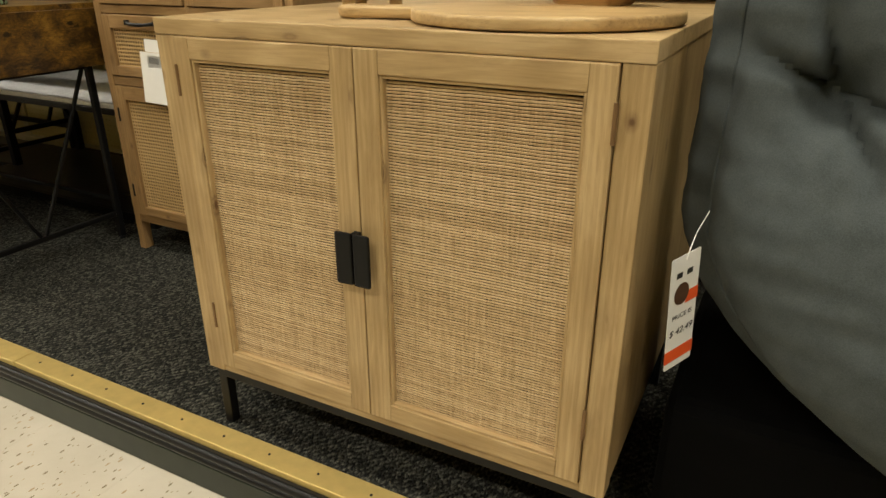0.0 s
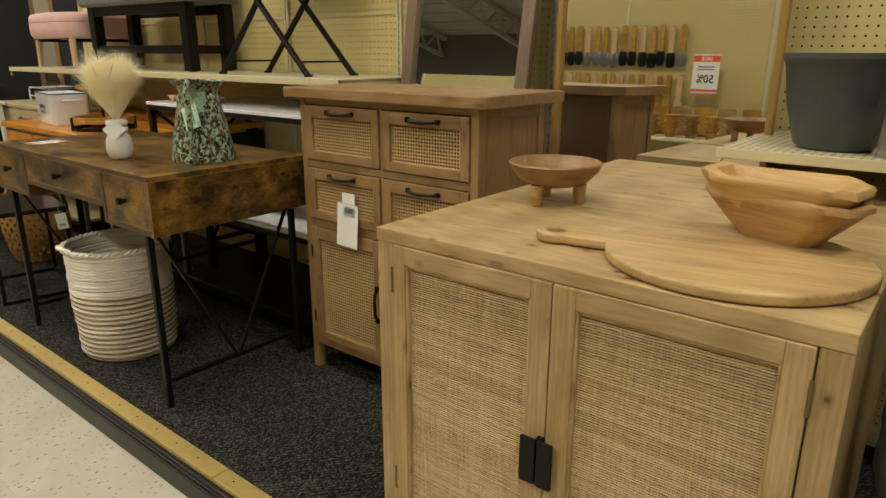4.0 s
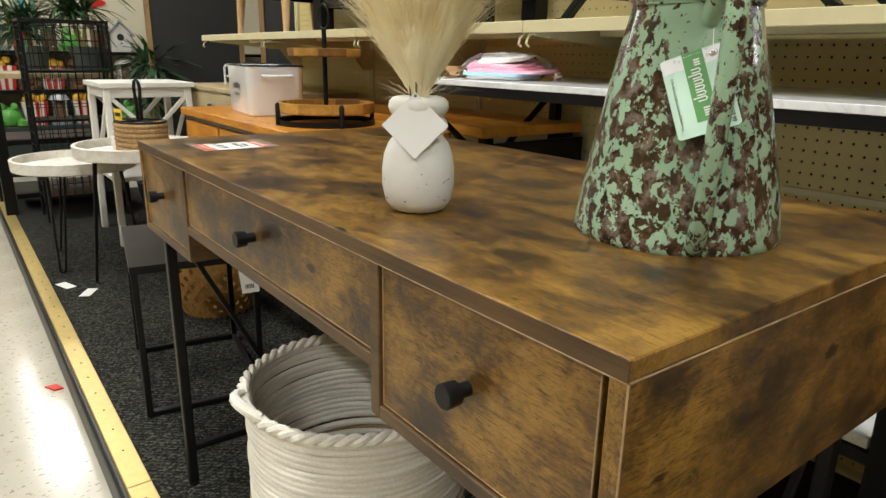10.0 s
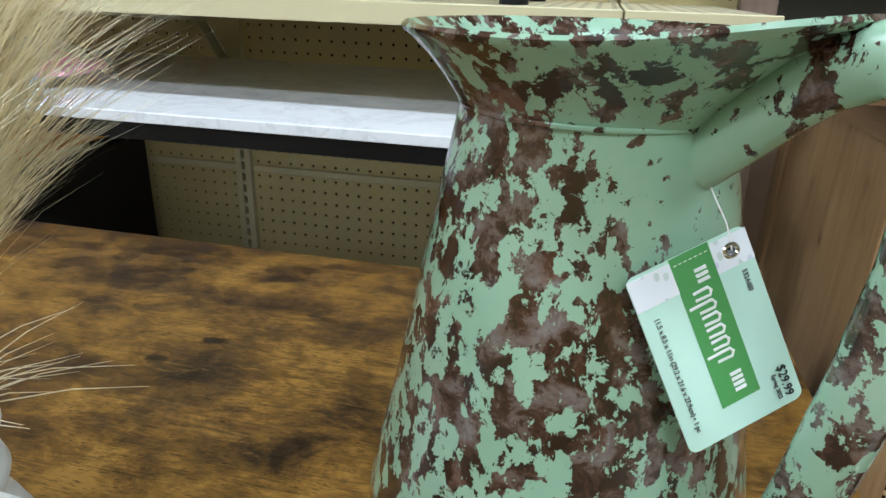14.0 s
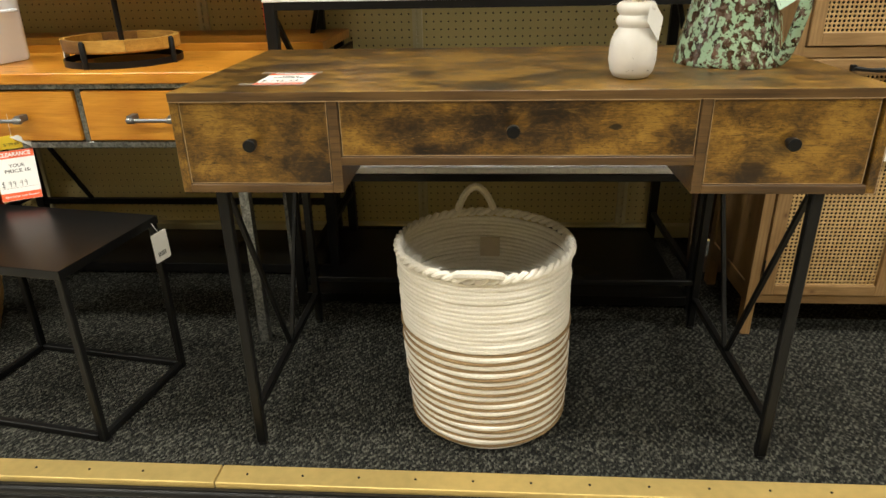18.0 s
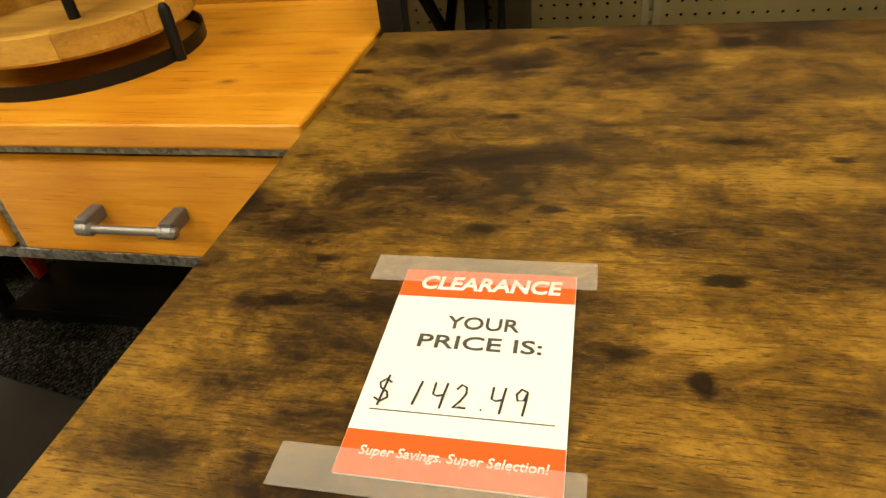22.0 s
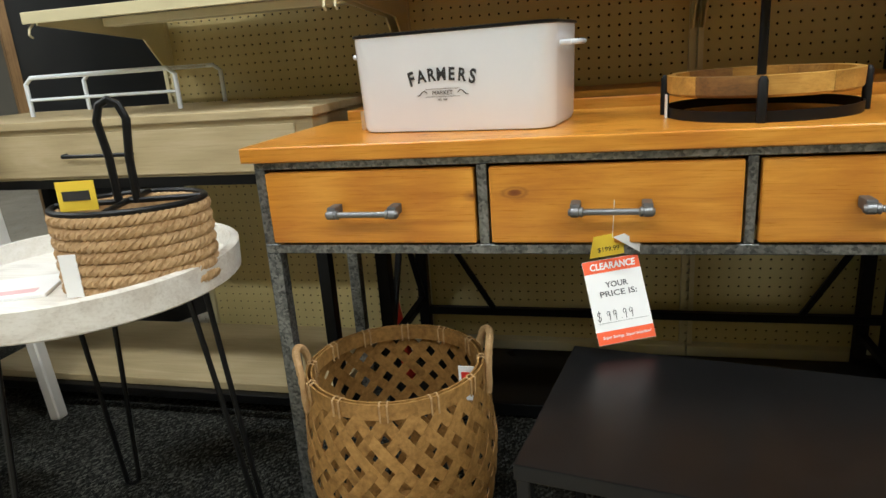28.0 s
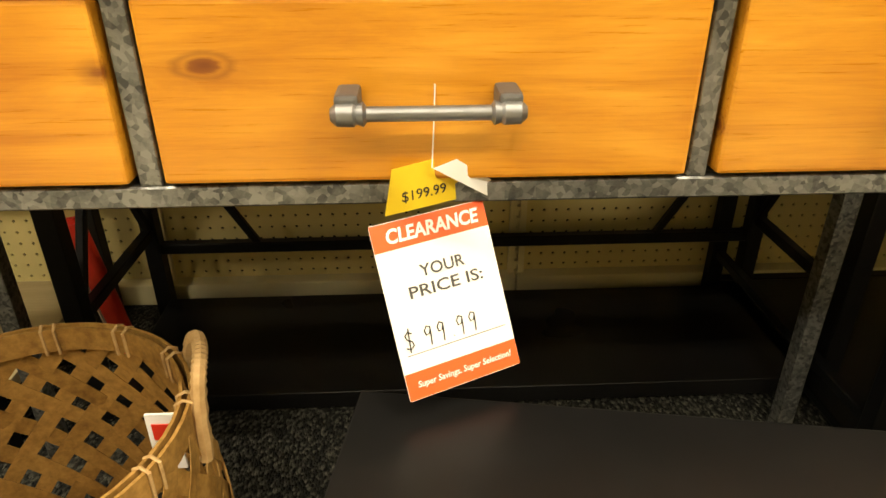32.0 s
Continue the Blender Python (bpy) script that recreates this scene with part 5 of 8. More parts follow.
for a in ((DX0, DX1, DY0 - 0.0016, DY0 - 0.0002, DZ - 0.0158, DZ - 0.0149), (DX1 - 0.0002, DX1 + 0.0012, DY0 + 0.001, DY1, DZ - 0.0158, DZ - 0.0150), (DX1 - 0.0002, DX1 + 0.0010, DY0 - 0.0010, DY0 + 0.0002, 0.698, DZ - 0.016), (DX1 - 0.015, DX1 + 0.001, DY0 - 0.0010, DY0 + 0.0002, 0.6980, 0.6992)):
    part("worn_edge", B(*a), WORN_EDGE, DK, **W)
part("edge_band", B(DX0, DX1, DY0 - 0.0012, DY0 - 0.0002, DZ - 0.0148, DZ - 0.0004), DESK_EDGE, DK, "brown edge banding", **W)
for x0, x1, z0, kx, kz in ((-3.044, -2.789, 0.7145, -2.922, 0.788), (-2.767, -2.172, 0.7645, -2.474, 0.811), (-2.151, -1.890, 0.7145, -2.022, 0.788)):
    dr = part("drawer", B(x0, x1, DY0 + 0.004, DY0 + 0.019, z0, 0.8585, 0.001, 1), RUSTIC_X, DK, "rustic drawer front", **W)
    for ex0, ex1, ez0, ez1 in ((x0, x1, z0, z0 + 0.0012), (x0, x1, 0.8573, 0.8585), (x0, x0 + 0.0012, z0 + 0.0012, 0.8573), (x1 - 0.0012, x1, z0 + 0.0012, 0.8573)):
        part("worn_edge", B(ex0, ex1, DY0 + 0.0034, DY0 + 0.0042, ez0, ez1), WORN_EDGE, dr, **W)
    part("drawer_box", B(x0 + 0.006, x1 - 0.006, DY0 + 0.02, DY0 + 0.40, z0 + 0.006, 0.84), DESK_EDGE, dr, **W)
    bm = S([(kx, DY0 + 0.004, kz), (kx, DY0 - 0.008, kz), (kx, DY0 - 0.0085, kz), (kx, DY0 - 0.021, kz), (kx, DY0 - 0.022, kz)], [0.0065, 0.0065, 0.0105, 0.011, 0.0098], 18)
    part("knob", bm, BLACK_METAL, dr, "round black knob", smooth=True, **W)
for lx in (-3.000, -1.948):
    s = 1 if lx > -2.5 else -1
    for ly in (0.828, 1.352):
        part("leg", bar_b((lx, ly, P + 0.006), (lx, ly, 0.698), 0.020), BLACK_METAL, DK, "slim black steel leg", **W)
        part("foot", S([(lx, ly, P), (lx, ly, P + 0.007)], 0.011, 12), RUBBER, DK, **W)
    part("side_bar", bar_b((lx, 0.838, 0.205), (lx, 1.342, 0.205), 0.016), BLACK_METAL, DK, **W)
    part("top_bar", bar_b((lx, 0.838, 0.690), (lx, 1.342, 0.690), 0.016), BLACK_METAL, DK, **W)
    part("brace", bar_b((lx, 0.850, 0.684), (lx, 1.082, 0.212), 0.010), BLACK_METAL, DK, **W)
    part("brace", bar_b((lx, 1.330, 0.684), (lx, 1.098, 0.212), 0.010), BLACK_METAL, DK, **W)
part("back_bar", bar_b((-2.99, 1.352, 0.255), (-1.958, 1.352, 0.255), 0.014), BLACK_METAL, DK, **W)

# clearance slip taped to the desk
sl = hang_card("clearance_slip", (-2.889, 0.930, DZ + 0.0012), (1, 0.01, 0), (0.02, 1, 0), 0.088, 0.126, "white clearance price slip taped to the desk top", corner=0.001)
PEN = {"$": [[(0.80, 0.84), (0.45, 0.98), (0.12, 0.80), (0.25, 0.58), (0.70, 0.42), (0.80, 0.20), (0.45, 0.03), (0.05, 0.16)], [(0.55, 1.15), (0.36, -0.14)]],
       "1": [[(0.62, 1.0), (0.36, 0.0)]], "4": [[(0.12, 1.0), (0.10, 0.50), (0.35, 0.44), (0.72, 0.52)], [(0.80, 1.0), (0.70, 0.50), (0.62, -0.05)]],
       "2": [[(0.10, 0.78), (0.32, 0.98), (0.62, 0.90), (0.66, 0.62), (0.38, 0.28), (0.06, 0.02), (0.40, 0.06), (0.78, 0.04)]], ".": [[(0.30, 0.02), (0.36, 0.05)]],
       "9": [[(0.72, 0.90), (0.40, 1.0), (0.12, 0.78), (0.22, 0.52), (0.56, 0.56), (0.72, 0.88), (0.66, 0.45), (0.56, -0.05)]]}


def penned(ob, text, x, y, high, step, material, line=0.00055):
    """A handwritten price, stroke by stroke; x, y: its lower left."""
    for ch in text:
        for stroke in PEN.get(ch, ()):
            part("pen_stroke", S([(x + px * step * 0.78, y + py * high, 0.0008) for px, py in stroke], line, 5, flat=0.5), material, ob)
        x += step * {".": 0.55, " ": 0.5}.get(ch, 1.0)


def clearance_print(ob, price, top, band):
    """The printed form: two orange bands, two lines of capitals, a ruled price; top: half of its height."""
    w = 0.0438
    flat(ob, "orange_band", -w, w, top - band, top - 0.0002, ORANGE_PRINT)
    flat(ob, "orange_band", -w, w, -top + 0.0002, -top + band, ORANGE_PRINT)
    words("lettering", "CLEARANCE", 0.0138, PAPER, ob, at(0.001, top - band * 0.54, 0.0011), shear=0.12, bold=0.028, span=0.071)
    words("lettering", "YOUR", 0.0118, GREY_INK, ob, at(0.002, 0.0236), bold=0.010, span=0.0345)
    words("lettering", "PRICE IS:", 0.0118, GREY_INK, ob, at(0.002, 0.0104), bold=0.010, span=0.0570)
    penned(ob, price, -0.038, -0.0272, 0.0132, 0.0098, INK)
    flat(ob, "rule", -0.038, 0.039, -0.0312, -0.0307, GREY_INK)
    words("lettering", "Super Savings. Super Selection!", 0.0062, PAPER, ob, at(0.001, -top + band * 0.52, 0.0011), shear=0.15, bold=0.008, span=0.074)


clearance_print(sl, "$ 142.49", 0.063, 0.0212)
flat(sl, "tape", -0.062, 0.054, 0.052, 0.073, TAPE, 0.0014, "strip of clear tape")
flat(sl, "tape", -0.068, 0.052, -0.072, -0.052, TAPE, 0.0014, "strip of clear tape")

# white ceramic vase with dried plumes
VX, VY = -2.264, 0.9245
VS = thing("vase", VX, VY, DZ, "matt white ceramic vase with a ringed neck on the desk", "vase")
prof = [(0.0, 0.0), (0.024, 0.0), (0.031, 0.003), (0.0375, 0.013), (0.0408, 0.030), (0.0408, 0.048), (0.0385, 0.064), (0.0335, 0.077), (0.0280, 0.0835), (0.0275, 0.0855), (0.0310, 0.0895), (0.0330, 0.0955),
        (0.0312, 0.1015), (0.0276, 0.1045), (0.0276, 0.1060), (0.0312, 0.1095), (0.0335, 0.1155), (0.0325, 0.1215), (0.0290, 0.1255), (0.0235, 0.1270), (0.0195, 0.125), (0.018, 0.112), (0.0, 0.108)]
part("body", lathe(bmesh.new(), prof, 48), CERAMIC, VS, smooth=True)
fr = random.Random(4)
for q in range(16):
    a, z = fr.uniform(-2.4, 0.6), fr.uniform(0.012, 0.060)
    r = 0.0405 - 0.0002 if 0.026 < z < 0.05 else 0.0385
    part("fleck", S([(r * math.cos(a), r * math.sin(a), z), ((r + 0.0011) * math.cos(a), (r + 0.0011) * math.sin(a), z)], fr.uniform(0.0004, 0.0009), 6), GREY_INK, VS, "dark glaze fleck")
vt = hang_card("vase_tag", (VX + 0.0275, VY - 0.0235, DZ + 0.0985), (0.26, 0.68, 0.68), (-0.55, -0.48, 0.68), 0.050, 0.050, "blank white square tag hung on the vase neck", corner=0.001)
part("eyelet", S([(0.022, 0.022, 0.0002), (0.022, 0.022, 0.0008)], 0.0016, 8), INK, vt)
part("thread", S([(0.022, 0.022, 0.001), (0.026, 0.026, -0.004), (0.026, 0.028, -0.022)], 0.0004, 5), PAPER, vt)

PG = thing("pampas_bunch", VX, VY, DZ + 0.110, "bunch of fluffy cream dried pampas plumes in the vase", "dried grass")
rng = random.Random(11)


GIRTH = [0.0022, 0.0036, 0.0075, 0.0130, 0.0182, 0.0220, 0.0235, 0.0220, 0.0165, 0.0082, 0.001]


def plume(az, lean, length, fat, count, seed, wide=1.0):
    """One seed head: hundreds of hair-fine strands sweeping up from a bent stalk."""
    r = random.Random(seed)
    d = Vector((math.cos(az), math.sin(az), 0))
    sid = Vector((-math.sin(az), math.cos(az), 0))

    def axis(t):
        return d * (lean * (0.95 * t - 0.33 * t * t)) * length + Vector((0, 0, 1)) * (length * (t - 0.06 * lean * t))
    verts, faces = [], []
    for q in range(count):
        t0 = 0.14 + 0.78 * r.random() ** 0.8
        base = axis(t0)
        a = r.uniform(0, 2 * math.pi)
        out_v = (d * math.cos(a) + sid * math.sin(a))
        ln = length * r.uniform(0.22, 0.44) * (1.0 - 0.25 * t0)
        spread = fat * r.uniform(0.05, 1.0) * (0.45 + 0.55 * min(1.0, t0 / 0.45))
        tan = (axis(min(t0 + 0.05, 1)) - base).normalized()
        grow = GIRTH[min(10, int(10 * max(0.0, t0 - 0.06) / 0.90))] * wide * 0.9
        base = base + out_v * grow
        p0 = base - tan * 0.004
        p1 = base + tan * ln * 0.45 + out_v * ln * spread * 0.30
        p2 = base + tan * ln * 0.86 + out_v * ln * spread * 0.66 + Vector((r.uniform(-1, 1), r.uniform(-1, 1), 0)) * 0.003
        p3 = p2 + tan * ln * 0.25 + out_v * ln * spread * 0.42
        wv = tan.cross(out_v).normalized()
        b = len(verts)
        for p, w in ((p0, 0.00032), (p1, 0.00036), (p2, 0.00028), (p3, 0.00005)):
            verts += [p - wv * w, p + wv * w]
        faces += [(b, b + 1, b + 3, b + 2), (b + 2, b + 3, b + 5, b + 4), (b + 4, b + 5, b + 7, b + 6)]
    me = bpy.data.meshes.new("plume")
    me.from_pydata(verts, [], faces)
    me.materials.append(PAMPAS)
    ob = new("plume", me)
    ob.parent = PG
    tagged(ob, "fluffy cream seed head", kind="stuff")
    part("plume_core", S([axis(0.06 + 0.90 * t / 10) for t in range(11)], [g * wide for g in GIRTH], 14), PLUME_CORE, PG, "soft inner fluff", smooth=True)
    part("stalk", S([axis(t / 8) for t in range(9)], [0.0018 - 0.00015 * k for k in range(9)], 6), STALK, PG, "thin dry stalk")


for az, lean, length, fat, count in ((0.95, 0.40, 0.195, 1.25, 1512), (4.1, 0.40, 0.195, 1.25, 1512), (0.2, 0.34, 0.190, 1.2, 1224), (3.3, 0.36, 0.190, 1.2, 1224), (2.4, 0.32, 0.18, 1.2, 1152), (5.5, 0.32, 0.175, 1.2, 1440), (1.6, 0.38, 0.205, 1.2, 1152),
                                     (4.8, 0.38, 0.200, 1.2, 1440), (1.0, 0.22, 0.225, 1.1, 1152), (4.2, 0.22, 0.225, 1.1, 1296), (5.2, 0.17, 0.195, 1.1, 1296), (0.5, 0.04, 0.200, 1.1, 1152)):
    plume(az, lean, 0.86 * length, fat, count, int(az * 100))
verts, faces = [], []
for q in range(40):
    az, up = rng.uniform(0, 6.283), rng.uniform(-0.25, 0.5)
    d = Vector((math.cos(az), math.sin(az), up)).normalized()
    p0 = Vector((0.015 * math.cos(az), 0.015 * math.sin(az), 0.012 + rng.uniform(0, 0.012)))
    ln = rng.uniform(0.035, 0.075)
    b = len(verts)
    w = Vector((0, 0, 1)).cross(d).normalized() * 0.0006
    for p, s in ((p0, 1), (p0 + d * ln * 0.6 + Vector((0, 0, 0.003)), 0.8), (p0 + d * ln, 0.15)):
        verts += [p - w * s, p + w * s]
    faces += [(b, b + 1, b + 3, b + 2), (b + 2, b + 3, b + 5, b + 4)]
me = bpy.data.meshes.new("stray_hairs")
me.from_pydata(verts, [], faces)
me.materials.append(PAMPAS)
st = new("stray_hairs", me)
st.parent = PG
tagged(st, kind="stuff")
part("dry_leaf", S([(0.004, -0.006, 0.0), (0.022, -0.018, 0.08), (0.040, -0.022, 0.15), (0.056, -0.012, 0.195)], [0.0010, 0.0022, 0.0022, 0.0005], 6, flat=0.4), DRY_LEAF, PG, "long dry leaf")
part("dry_leaf", S([(-0.004, -0.006, 0.0), (0.014, -0.026, 0.08), (0.022, -0.044, 0.14), (0.018, -0.060, 0.185)], [0.0010, 0.0022, 0.0022, 0.0005], 6, flat=0.4), DRY_LEAF, PG, "long dry leaf")

# flaked green enamel jug
JX, JY = -2.043, 1.093
JG = thing("enamel_jug", JX, JY, DZ, "tall jug in flaked green enamel with rusty brown patches", "jug", rz=-45)


def jug_shape(a, r, z):
    lip = max(0.0, (z - 0.219) / 0.032)
    spout = math.exp(-(((a - math.pi + math.pi) % (2 * math.pi) - math.pi) / 0.55) ** 2)
    rr = r * (1 + 0.30 * lip * spout)
    dent = 0.0012 * math.sin(3 * a + 20 * z)
    return ((rr + dent) * math.cos(a), (rr + dent) * math.sin(a), z + 0.010 * lip * spout)


prof = [(0.0, 0.004), (0.096, 0.004), (0.1005, 0.0), (0.1020, 0.004), (0.1012, 0.010), (0.0950, 0.045), (0.0840, 0.100), (0.0735, 0.150), (0.0650, 0.190), (0.0600, 0.212), (0.0588, 0.218),
        (0.0605, 0.2215), (0.0665, 0.2305), (0.0735, 0.2390), (0.0815, 0.2465), (0.0840, 0.2480), (0.0850, 0.2500), (0.0835, 0.2515), (0.0812, 0.2500), (0.0720, 0.2400), (0.0650, 0.2310), (0.0588, 0.2225), (0.0572, 0.216), (0.0715, 0.150), (0.082, 0.100), (0.098, 0.012), (0.0, 0.010)]
# the spout looks away from the handle
part("body", lathe(bmesh.new(), prof, 72, lambda a, r, z: tuple(Matrix.Diagonal((-1, -1, 1)) @ Vector(jug_shape(a, r, z)))), VERDIGRIS, JG, smooth=True)
hp = [(0.058, 0, 0.206), (0.070, 0, 0.217), (0.085, 0, 0.231), (0.100, 0, 0.243), (0.117, 0, 0.250), (0.132, 0, 0.245), (0.140, 0, 0.226), (0.140, 0, 0.190), (0.135, 0, 0.145), (0.127, 0, 0.095), (0.118, 0, 0.050), (0.108, 0, 0.020), (0.099, 0, 0.012)]
part("handle", S(hp, 0.0120, 14, flat=0.70, up=(0, 1, 0)), ENAMEL_STRAP, JG, "hollow strap handle in flaked green enamel", smooth=True)
part("seam", S([(-0.0588, 0.0, 0.218), (-0.0735, 0.0, 0.150), (-0.0840, 0, 0.100), (-0.101, 0, 0.012)], 0.0010, 6), VERDIGRIS, JG)
part("neck_bead", S([(0.0592 * math.cos(2 * math.pi * k / 48), 0.0592 * math.sin(2 * math.pi * k / 48), 0.2185) for k in range(48)], 0.0012, 8, closed=True), VERDIGRIS, JG, smooth=True)

# its swing tag: mint card, green band, unreadable shop mark as plain bars
jt = hang_card("swing_tag", (-1.9875, 1.0272, 1.0185), (0.0420, 0.0255, 0.0185), (-0.0370, 0.0045, 0.0620), 0.0445, 0.0745, "mint green and white swing tag hung on the jug", body=MINT_CARD, corner=0.003)
jt.matrix_world = jt.matrix_world @ Matrix.Diagonal((1.17, 0.99, 1.0, 1.0))
flat(jt, "green_band", -0.0065, 0.0082, -0.026, 0.0372, GREEN_PRINT)
flat(jt, "leaf_print", -0.0222, -0.0065, 0.0235, 0.0360, GREY_PRINT, label="pale leaf pattern")
flat(jt, "leaf_print", 0.0082, 0.0222, 0.0235, 0.0360, GREY_PRINT)
for k in range(7):
    flat(jt, "stitch", -0.0055 + 0.0019 * k, -0.0045 + 0.0019 * k, 0.0340, 0.0343, PAPER, 0.0007)
# plain white shapes along the band
for k, (bx, ww) in enumerate(((0.0, 0.0062), (0.0, 0.0090), (0.0, 0.0060), (0.0, 0.0060), (0.0, 0.0062), (0.0, 0.0094))):
    y = 0.0195 - 0.0052 * k
    part("mark_shape", S([(-0.0025 - (0.003 if ww > 0.008 else 0), y + 0.0014, 0.0007), (0.0030, y + 0.0016, 0.0007), (0.0038, y, 0.0007), (0.0030, y - 0.0016, 0.0007), (-0.0025, y - 0.0014, 0.0007)], 0.00065, 5, flat=0.3), PAPER, jt, "white mark shape")
for y0 in (0.0290, 0.0268, 0.0246):
    flat(jt, "mark_bar", 0.0005, 0.0050, y0 - 0.0007, y0 + 0.0007, PAPER, 0.0007)
for y0 in (-0.0148, -0.0170, -0.0192, -0.0214):
    flat(jt, "mark_bar", -0.0002, 0.0040, y0 - 0.0007, y0 + 0.0007, PAPER, 0.0007)
words("lettering", "11.5 x 8.5 x 11in (29.2 x 21.6 x 27.9cm) • 1 pc", 0.0026, GREY_INK, jt, at(-0.0170, -0.0055, 0.0007, -90))
words("lettering", "$29.99", 0.0048, INK, jt, at(0.0175, -0.0275, 0.0007, -90))
words("lettering", "Spring 2022", 0.0022, GREY_INK, jt, at(0.0140, -0.0285, 0.0007, -90))
words("lettering", "5324480", 0.0026, GREY_INK, jt, at(0.0170, 0.0165, 0.0007, -90))
part("eyelet", S([(0.0150 + 0.0024 * math.cos(2 * math.pi * k / 20), 0.0300 + 0.0024 * math.sin(2 * math.pi * k / 20), 0.0005) for k in range(20)], 0.0009, 8, closed=True), CHROME, jt, "steel eyelet", smooth=True)
part("eyelet_hole", S([(0.0150, 0.0300, 0.0003), (0.0150, 0.0300, 0.0006)], 0.0018, 12), INK, jt)
part("cord", S([(0.0150, 0.0300, 0.0012), (0.017, 0.040, 0.000), (0.020, 0.056, -0.008), (0.024, 0.070, -0.018)], 0.0003, 5), PAPER, jt)

# ---- coiled rope basket under the desk ----
RB = thing("rope_basket", -2.522, 0.982, P, "white coiled rope basket with a tan striped lower half", "basket")


def coil(z, R, r, squash, seed):
    rg = random.Random(seed)
    ph, am = rg.uniform(0, 6), rg.uniform(0.001, 0.003)
    return S([(basket_x(z) + (R + am * math.sin(2 * a + ph)) * math.cos(a), (R * squash + am * math.cos(3 * a + ph)) * math.sin(a), z + 0.0016 * math.sin(2 * a + ph)) for a in (2 * math.pi * k / 56 for k in range(56))], r, 8, closed=True)


def rope_twist(cx, cy, z, R, turns, r, n=240):
    """Two strands laid round each other along a ring."""
    bm = bmesh.new()
    for s in (0, math.pi):
        sweep(bm, [((R + 0.0042 * math.cos(turns * a + s)) * math.cos(a), (R + 0.0042 * math.cos(turns * a + s)) * math.sin(a), z + 0.0042 * math.sin(turns * a + s)) for a in (2 * math.pi * k / n for k in range(n))], r, 7, closed=True)
    return bm


def basket_r(z):
    return 0.166 + 0.013 * (z / 0.385) + 0.004 * math.sin(z * 9)


def basket_x(z):
    return 0.012 - 0.014 * (z / 0.385)


z, k = 0.008, 0
while z < 0.378:
    low = z < 0.243
    white = (not low) or k % 2 == 0
    r = 0.0052 if not low else (0.0060 if white else 0.0034)
    part("rope_coil", coil(z, basket_r(z) - (0.008 if z < 0.01 else 0) + (0.0026 if not white else 0), r, 0.98, k), ROPE if white else JUTE, RB, "" if white else "tan jute coil", smooth=True)
    z += (0.0092 if not low else 0.0088)
    k += 1
part("rim", rope_twist(0, 0, 0.387, 0.181, 26, 0.0058), ROPE, RB, "twisted white rope rim", smooth=True)
part("base", lathe(bmesh.new(), [(0.0, 0.004), (0.154, 0.004), (0.154, 0.012), (0.0, 0.012)], 40, lambda a, r, z: (basket_x(z) + r * math.cos(a), r * 0.98 * math.sin(a), z)), JUTE, RB, smooth=True)
for a0, drop in ((math.pi / 2 + 0.12, 0.0), (-math.pi / 2 - 0.05, 1.0)):
    pts = []
    for q in range(19):
        u = -1 + 2 * q / 18
        a = a0 + 0.24 * u
        lift = (0.052 if not drop else 0.012) * (1 - u * u)
        rad = 0.181 + (0.016 * (1 - u * u) if drop else 0.0)
        pts.append((rad * math.cos(a), rad * math.sin(a), 0.392 + lift))
    part("handle", S(pts, [0.0075 + 0.0012 * (q % 2) for q in range(19)], 8), ROPE, RB, "rope loop handle", smooth=True)
part("label", B(-0.010, 0.036, 0.1555, 0.1585, 0.290, 0.335, 0.001), plain("basket_label", (0.54, 0.46, 0.34), 0.7), RB, "sewn cloth label")
RB.scale = (1.0, 1.0, 1.072)

# ---- galvanised console with three honey-pine drawers ----
CN = thing("console_table", -3.684, 1.43, P, "honey pine console table with three drawers in a galvanised steel frame", "console table")
CY = 1.235
part("top", B(-4.272, -3.097, CY - 0.012, 1.612, 0.820, 0.846, 0.004, 3), HONEY_X, CN, "thick honey pine top", **W)
bm = bmesh.new()
for a in ((-4.255, -3.112, CY, CY + 0.025, 0.807, 0.8195), (-4.255, -3.112, CY, CY + 0.025, 0.664, 0.680), (-4.255, -3.112, 1.57, 1.595, 0.664, 0.8195)):
    box(bm, *a, 0.0015, 1)
part("frame_rail", bm, GALV, CN, "galvanised angle rails", **W)
for x0, x1 in ((-4.255, -4.237), (-3.882, -3.866), (-3.500, -3.486), (-3.126, -3.112)):
    part("divider", B(x0, x1, CY + 0.001, CY + 0.026, 0.680, 0.807, 0.001, 1), GALV, CN, **W)
for x in (-4.255, -3.112):
    part("side_plate", B(x - 0.001, x + 0.002, CY + 0.025, 1.57, 0.666, 0.818), GALV, CN, **W)
for x in (-4.255, -3.137):
    for y in (CY, 1.57):
        part("leg", B(x, x + 0.025, y, y + 0.025, P, 0.664, 0.002), GALV, CN, "galvanised square leg", **W)


